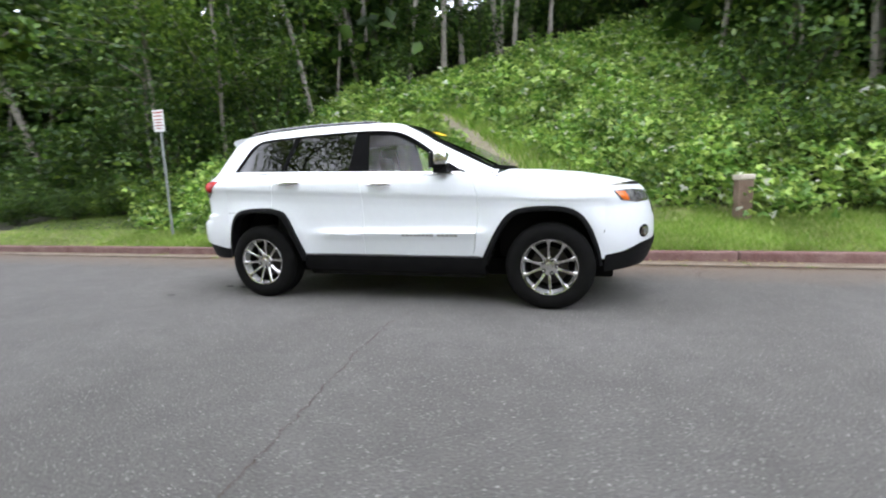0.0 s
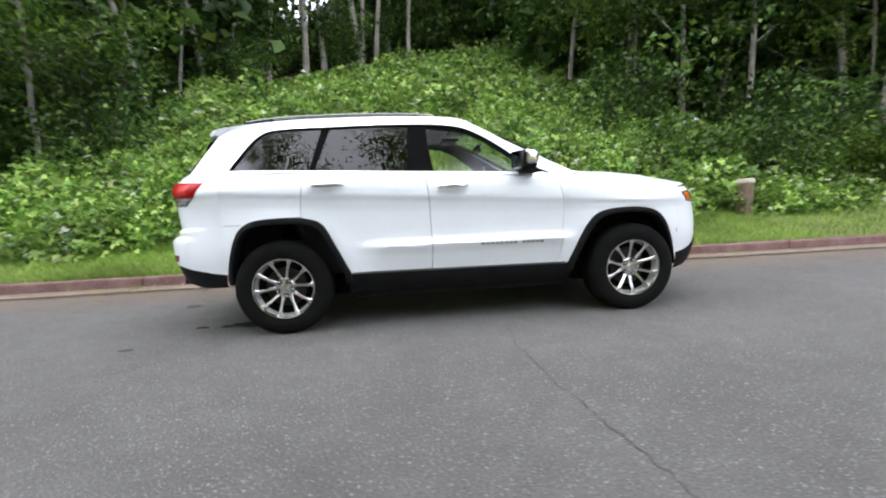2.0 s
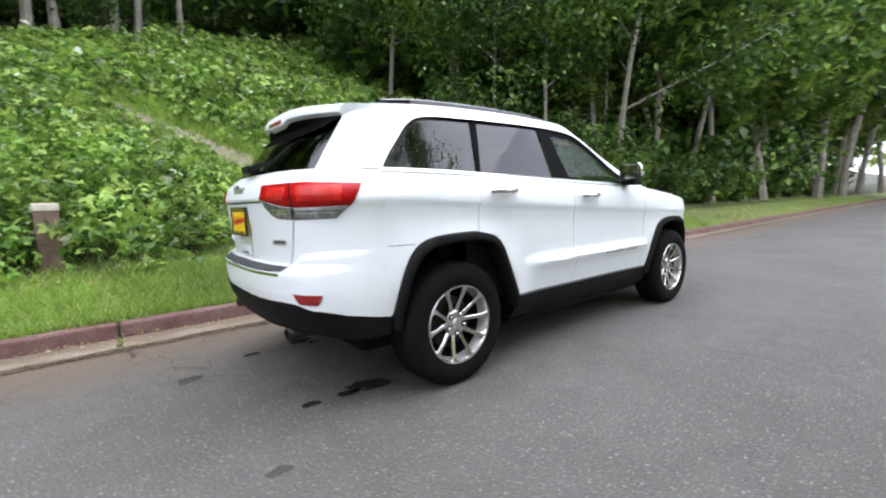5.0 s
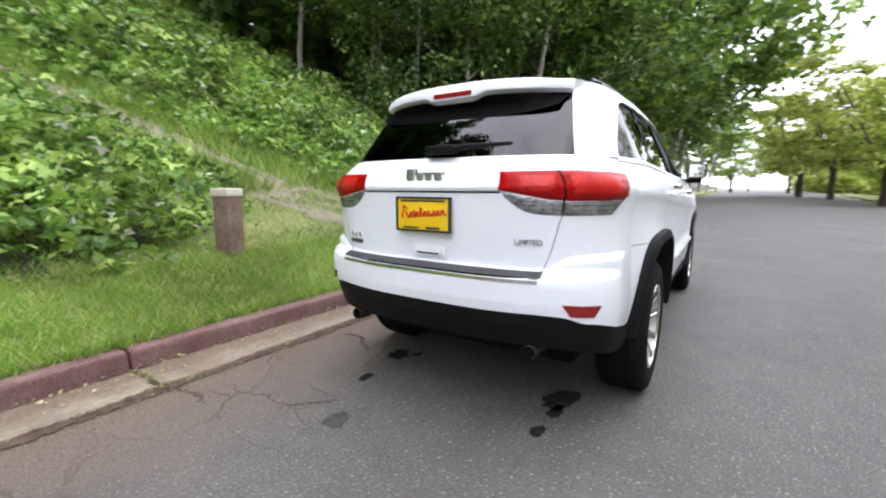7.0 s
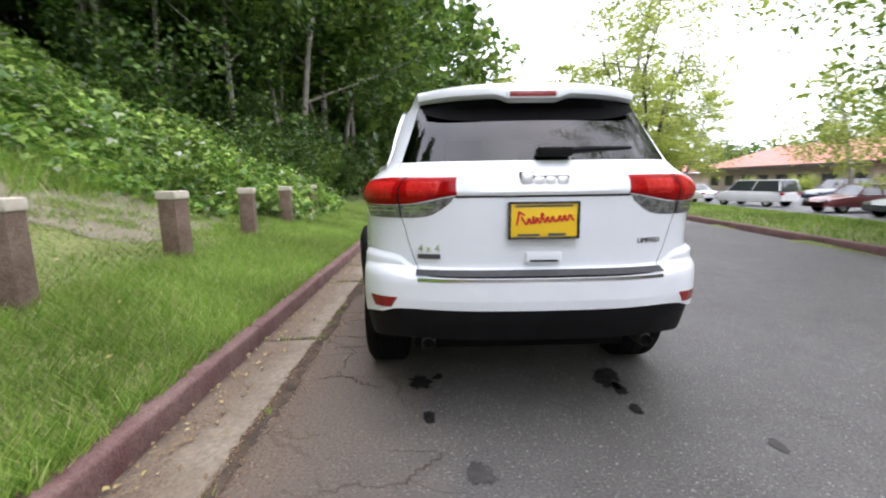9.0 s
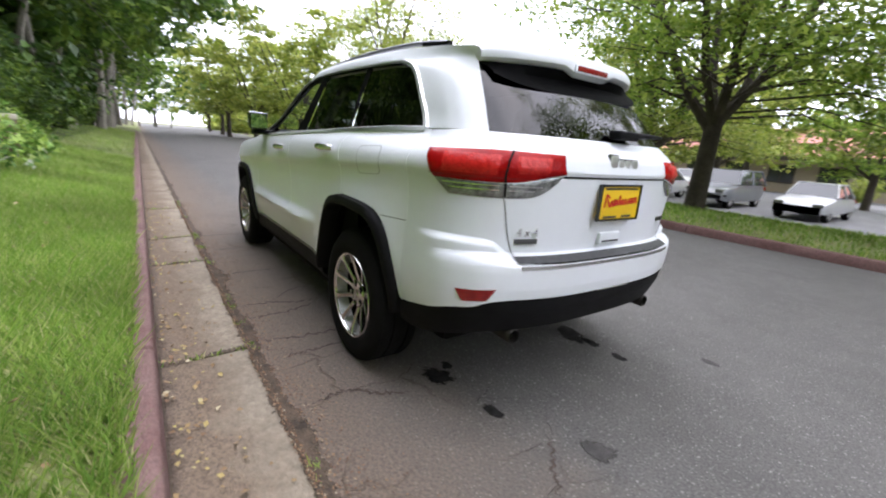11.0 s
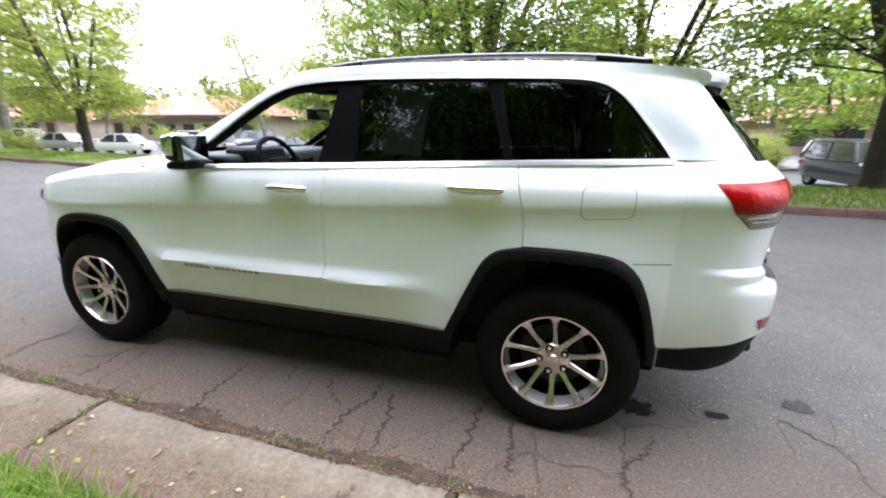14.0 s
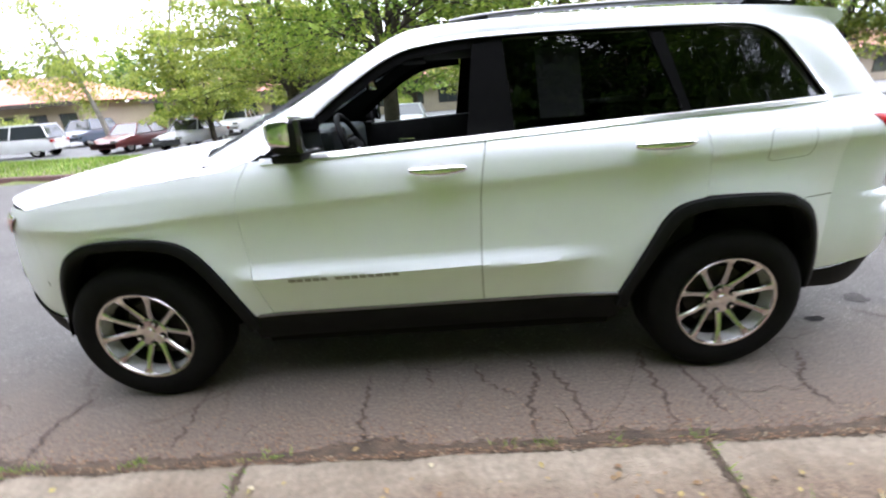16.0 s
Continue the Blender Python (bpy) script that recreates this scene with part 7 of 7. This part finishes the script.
def building(x0, x1, y0, y1, wall_h, ridge, mat_roof, label):
    root = tagged(new("building"), label, "building")
    z0 = ground_z((x0 + x1) / 2, y1)
    part("wall", box_bm(x0, x1, y0, y1, z0 - .5, z0 + wall_h, .02), STUCCO, root)
    o = 1.3
    a, b, c, d = (x0 - o, y0 - o), (x1 + o, y0 - o), (x1 + o, y1 + o), (x0 - o, y1 + o)
    ym = (y0 + y1) / 2
    w = (y1 - y0) / 2
    v = [(*p, z0 + wall_h - .1) for p in (a, b, c, d)] + [(*p, z0 + wall_h + .25) for p in (a, b, c, d)] + [(x0 + w, ym, z0 + ridge), (x1 - w, ym, z0 + ridge)]
    piece("roof", v, [(4, 5, 9, 8), (5, 6, 9), (6, 7, 8, 9), (7, 4, 8), (3, 2, 1, 0)], mat_roof, root, smooth=False)
    part("fascia", box_bm(x0 - o - .03, x1 + o + .03, y1 + o - .05, y1 + o + .03, z0 + wall_h - .15, z0 + wall_h + .27, .01), BARK_DARK, root)
    n = int((x1 - x0) / 3.2)
    for k in range(n):
        cx = x0 + (k + .5) * (x1 - x0) / n
        wd = part("window", box_bm(cx - .95, cx + .95, y1 - .05, y1 + .03, z0 + .8, z0 + 2.3, .01), BARK_DARK, root)
        part("pane", box_bm(cx - .86, cx - .03, y1 + .0, y1 + .045, z0 + .88, z0 + 2.22), CAR_GLASS, wd)
        part("pane", box_bm(cx + .03, cx + .86, y1 + .0, y1 + .045, z0 + .88, z0 + 2.22), CAR_GLASS, wd)


building(-9, 28, -52, -42, 2.8, 5.6, ROOF_TILE, "low beige office building with a faded red roof")
building(38, 64, -56, -44, 3.2, 6.4, ROOF_TILE, "low beige building with a pink tiled roof")
building(-48, -18, -52, -42, 2.8, 5.4, ROOF_TILE, "low beige office building with a faded red roof")
building(75, 110, -54, -44, 3.0, 6.0, ROOF_TILE, "low beige building with a faded red roof")

# planted island with a directory board
ix, iy = -10.6, -25.5
iz = ground_z(ix, iy) + .02
vv, ff = lathe([(0, .16), (1.5, .15), (1.75, .13), (1.78, 0)], 28, 'z')
isl = tagged(piece("lot_island", [(q[0] * 1.6 + ix, q[1] * .8 + iy, q[2] + iz) for q in vv], ff, CONCRETE), "kerbed planting island in the car park", "island", kind="structure")
board = tagged(new("directory_board"), "black directory board with rows of white lettering", "sign")
board.location = (ix + .2, iy + .2, iz + .14)
for px in (-.42, .42):
    part("post", box_bm(px - .04, px + .04, -.04, .04, -.05, 1.5, .008), BLACK, board)
bd = part("panel", box_bm(-.5, .5, -.03, .06, .28, 1.5, .01), BLACK, board)
rng = random.Random(3)
for r_ in range(8):
    for c_ in (-.4, .05):
        w_ = rng.uniform(.2, .36)
        z_ = 1.36 - r_ * .125
        piece("text_bar", [(c_, .063, z_), (c_ + w_, .063, z_), (c_ + w_, .063, z_ + .05), (c_, .063, z_ + .05)], [(3, 2, 1, 0)], WHITE_PAPER, bd, smooth=False)
shrub = make_shrub("garden_shrub", 301, .9, 1.0, 2400, .10, LEAF_LIGHT, "clipped yellow-green shrub by the car park")
for x, y, s_ in ((ix - 1.2, iy - .3, 1.0), (ix + 1.7, iy - .2, .9), (20, -38.5, 1.6), (13, -39, 1.4), (4, -39, 1.5), (-3, -38.5, 1.4), (26, -39, 1.7), (42, -40, 1.8), (50, -41, 1.6), (30, -14.5, 1.2), (-16, -38, 1.6)):
    stand(shrub, x, y, rng.uniform(0, 360), s_)
box = tagged(part("utility_box", box_bm(-.4, .4, -.3, .3, -.1, .95, .04, 3), WHITE_PAPER), "white utility cabinet on the grass strip", "cabinet")
box.location = (27.5, far_edge(27.5) - 1.2, ground_z(27.5, far_edge(27.5) - 1.2))

# fallen leaves and grit in the gutter
rg3 = np.random.default_rng(44)
n = 640
lp = np.stack([rg3.uniform(-5, 4.5, n), 1.84 - np.abs(rg3.normal(0, .16, n)), np.full(n, .022)], 1)
tagged(new("fallen_leaves", leaf_mesh("fallen_leaves", lp, .028, DRY_LEAF, 45, up=3.0, ratio=.7)), "dry leaves and grit lying in the gutter", "leaves", kind="stuff")
n = 11000
lp = np.stack([rg3.uniform(-5, 4.5, n), 1.435 - np.abs(rg3.normal(0, np.where(np.arange(n) % 2, .05, .13), n)), np.full(n, .012)], 1)
lp[:, 2] = np.where(lp[:, 1] > 1.40, .020, .010)
tagged(new("gutter_litter", leaf_mesh("gutter_litter", lp, .011, CRUMB, 46, up=3.0, ratio=.7)), "grit and leaf crumbs along the asphalt seam", "litter", kind="stuff")
n = 46
x, y = rg3.uniform(-5, 3, n), rg3.uniform(2.1, 3.6, n)
lp = np.stack([x, y, on_ground(x, y) + .07], 1)
tagged(new("verge_leaves", leaf_mesh("verge_leaves", lp, .034, DRY_LEAF, 47, up=2.0, ratio=.7)), "scattered dry leaves in the grass", "leaves", kind="stuff")

# weeds and moss rooted in the seam and the joints
wx = np.concatenate([rg3.normal(c, .035, 26) for c in rg3.uniform(-5, 4.5, 20)])
wy = 1.398 + rg3.normal(0, .014, len(wx))
for jx in joints[7:14]:
    wx, wy = np.concatenate([wx, rg3.normal(jx, .012, 40)]), np.concatenate([wy, rg3.uniform(1.4, 1.84, 40)])
wp = np.stack([wx, wy, np.full(len(wx), .006)], 1)
tagged(new("seam_weeds", blade_mesh("seam_weeds", wp, .032, GRASS, 48, lean=.9, w=.004)), "small weeds in the seam of road and gutter", "weeds", kind="stuff")

# low growth at the foot of the wood ahead and closing the far end of the road
rng = random.Random(19)
for k in range(46):
    x = 7.5 + 40 * rng.random() ** 1.2
    stand(bush[rng.choice((0, 1, 1)) if x < 16 else rng.choice((3, 4))], x, rng.uniform(4.5, 5.3), rng.uniform(0, 360), rng.uniform(.45, .85))
hedge = make_shrub("far_shrub", 302, .9, 1.0, 500, .24, LEAF_LIGHT, "far yellow-green shrub along the road")
for k in range(60):
    a = rng.uniform(-26, 9)
    q = rng.uniform(85, 190)
    stand(hedge, q * math.cos(radians(a)), -12 + q * math.sin(radians(a)) * .8 if a < -4 else rng.uniform(-34, -20), rng.uniform(0, 360), rng.uniform(2.0, 5.0))
for k in range(34):
    stand(bush[rng.choice((3, 4, 4))], -85 + k * 6.4 + rng.uniform(-2, 2), rng.uniform(-74, -60), rng.uniform(0, 360), rng.uniform(3.0, 5.5))
for k in range(22):
    stand(bush[3], 13 + k * 2.1 + rng.uniform(-.8, .8), rng.uniform(5.6, 8.0), rng.uniform(0, 360), rng.uniform(1.2, 2.0))
for x, y, k, s_ in ((4.9, 5.1, 1, .62), (5.9, 4.9, 0, .7), (6.9, 5.2, 1, .8), (7.8, 4.9, 0, .75), (8.7, 5.1, 0, .9), (9.7, 4.9, 1, .8), (10.6, 5.2, 0, .9)):
    stand(bush[k], x, y, rng.uniform(0, 360), s_)
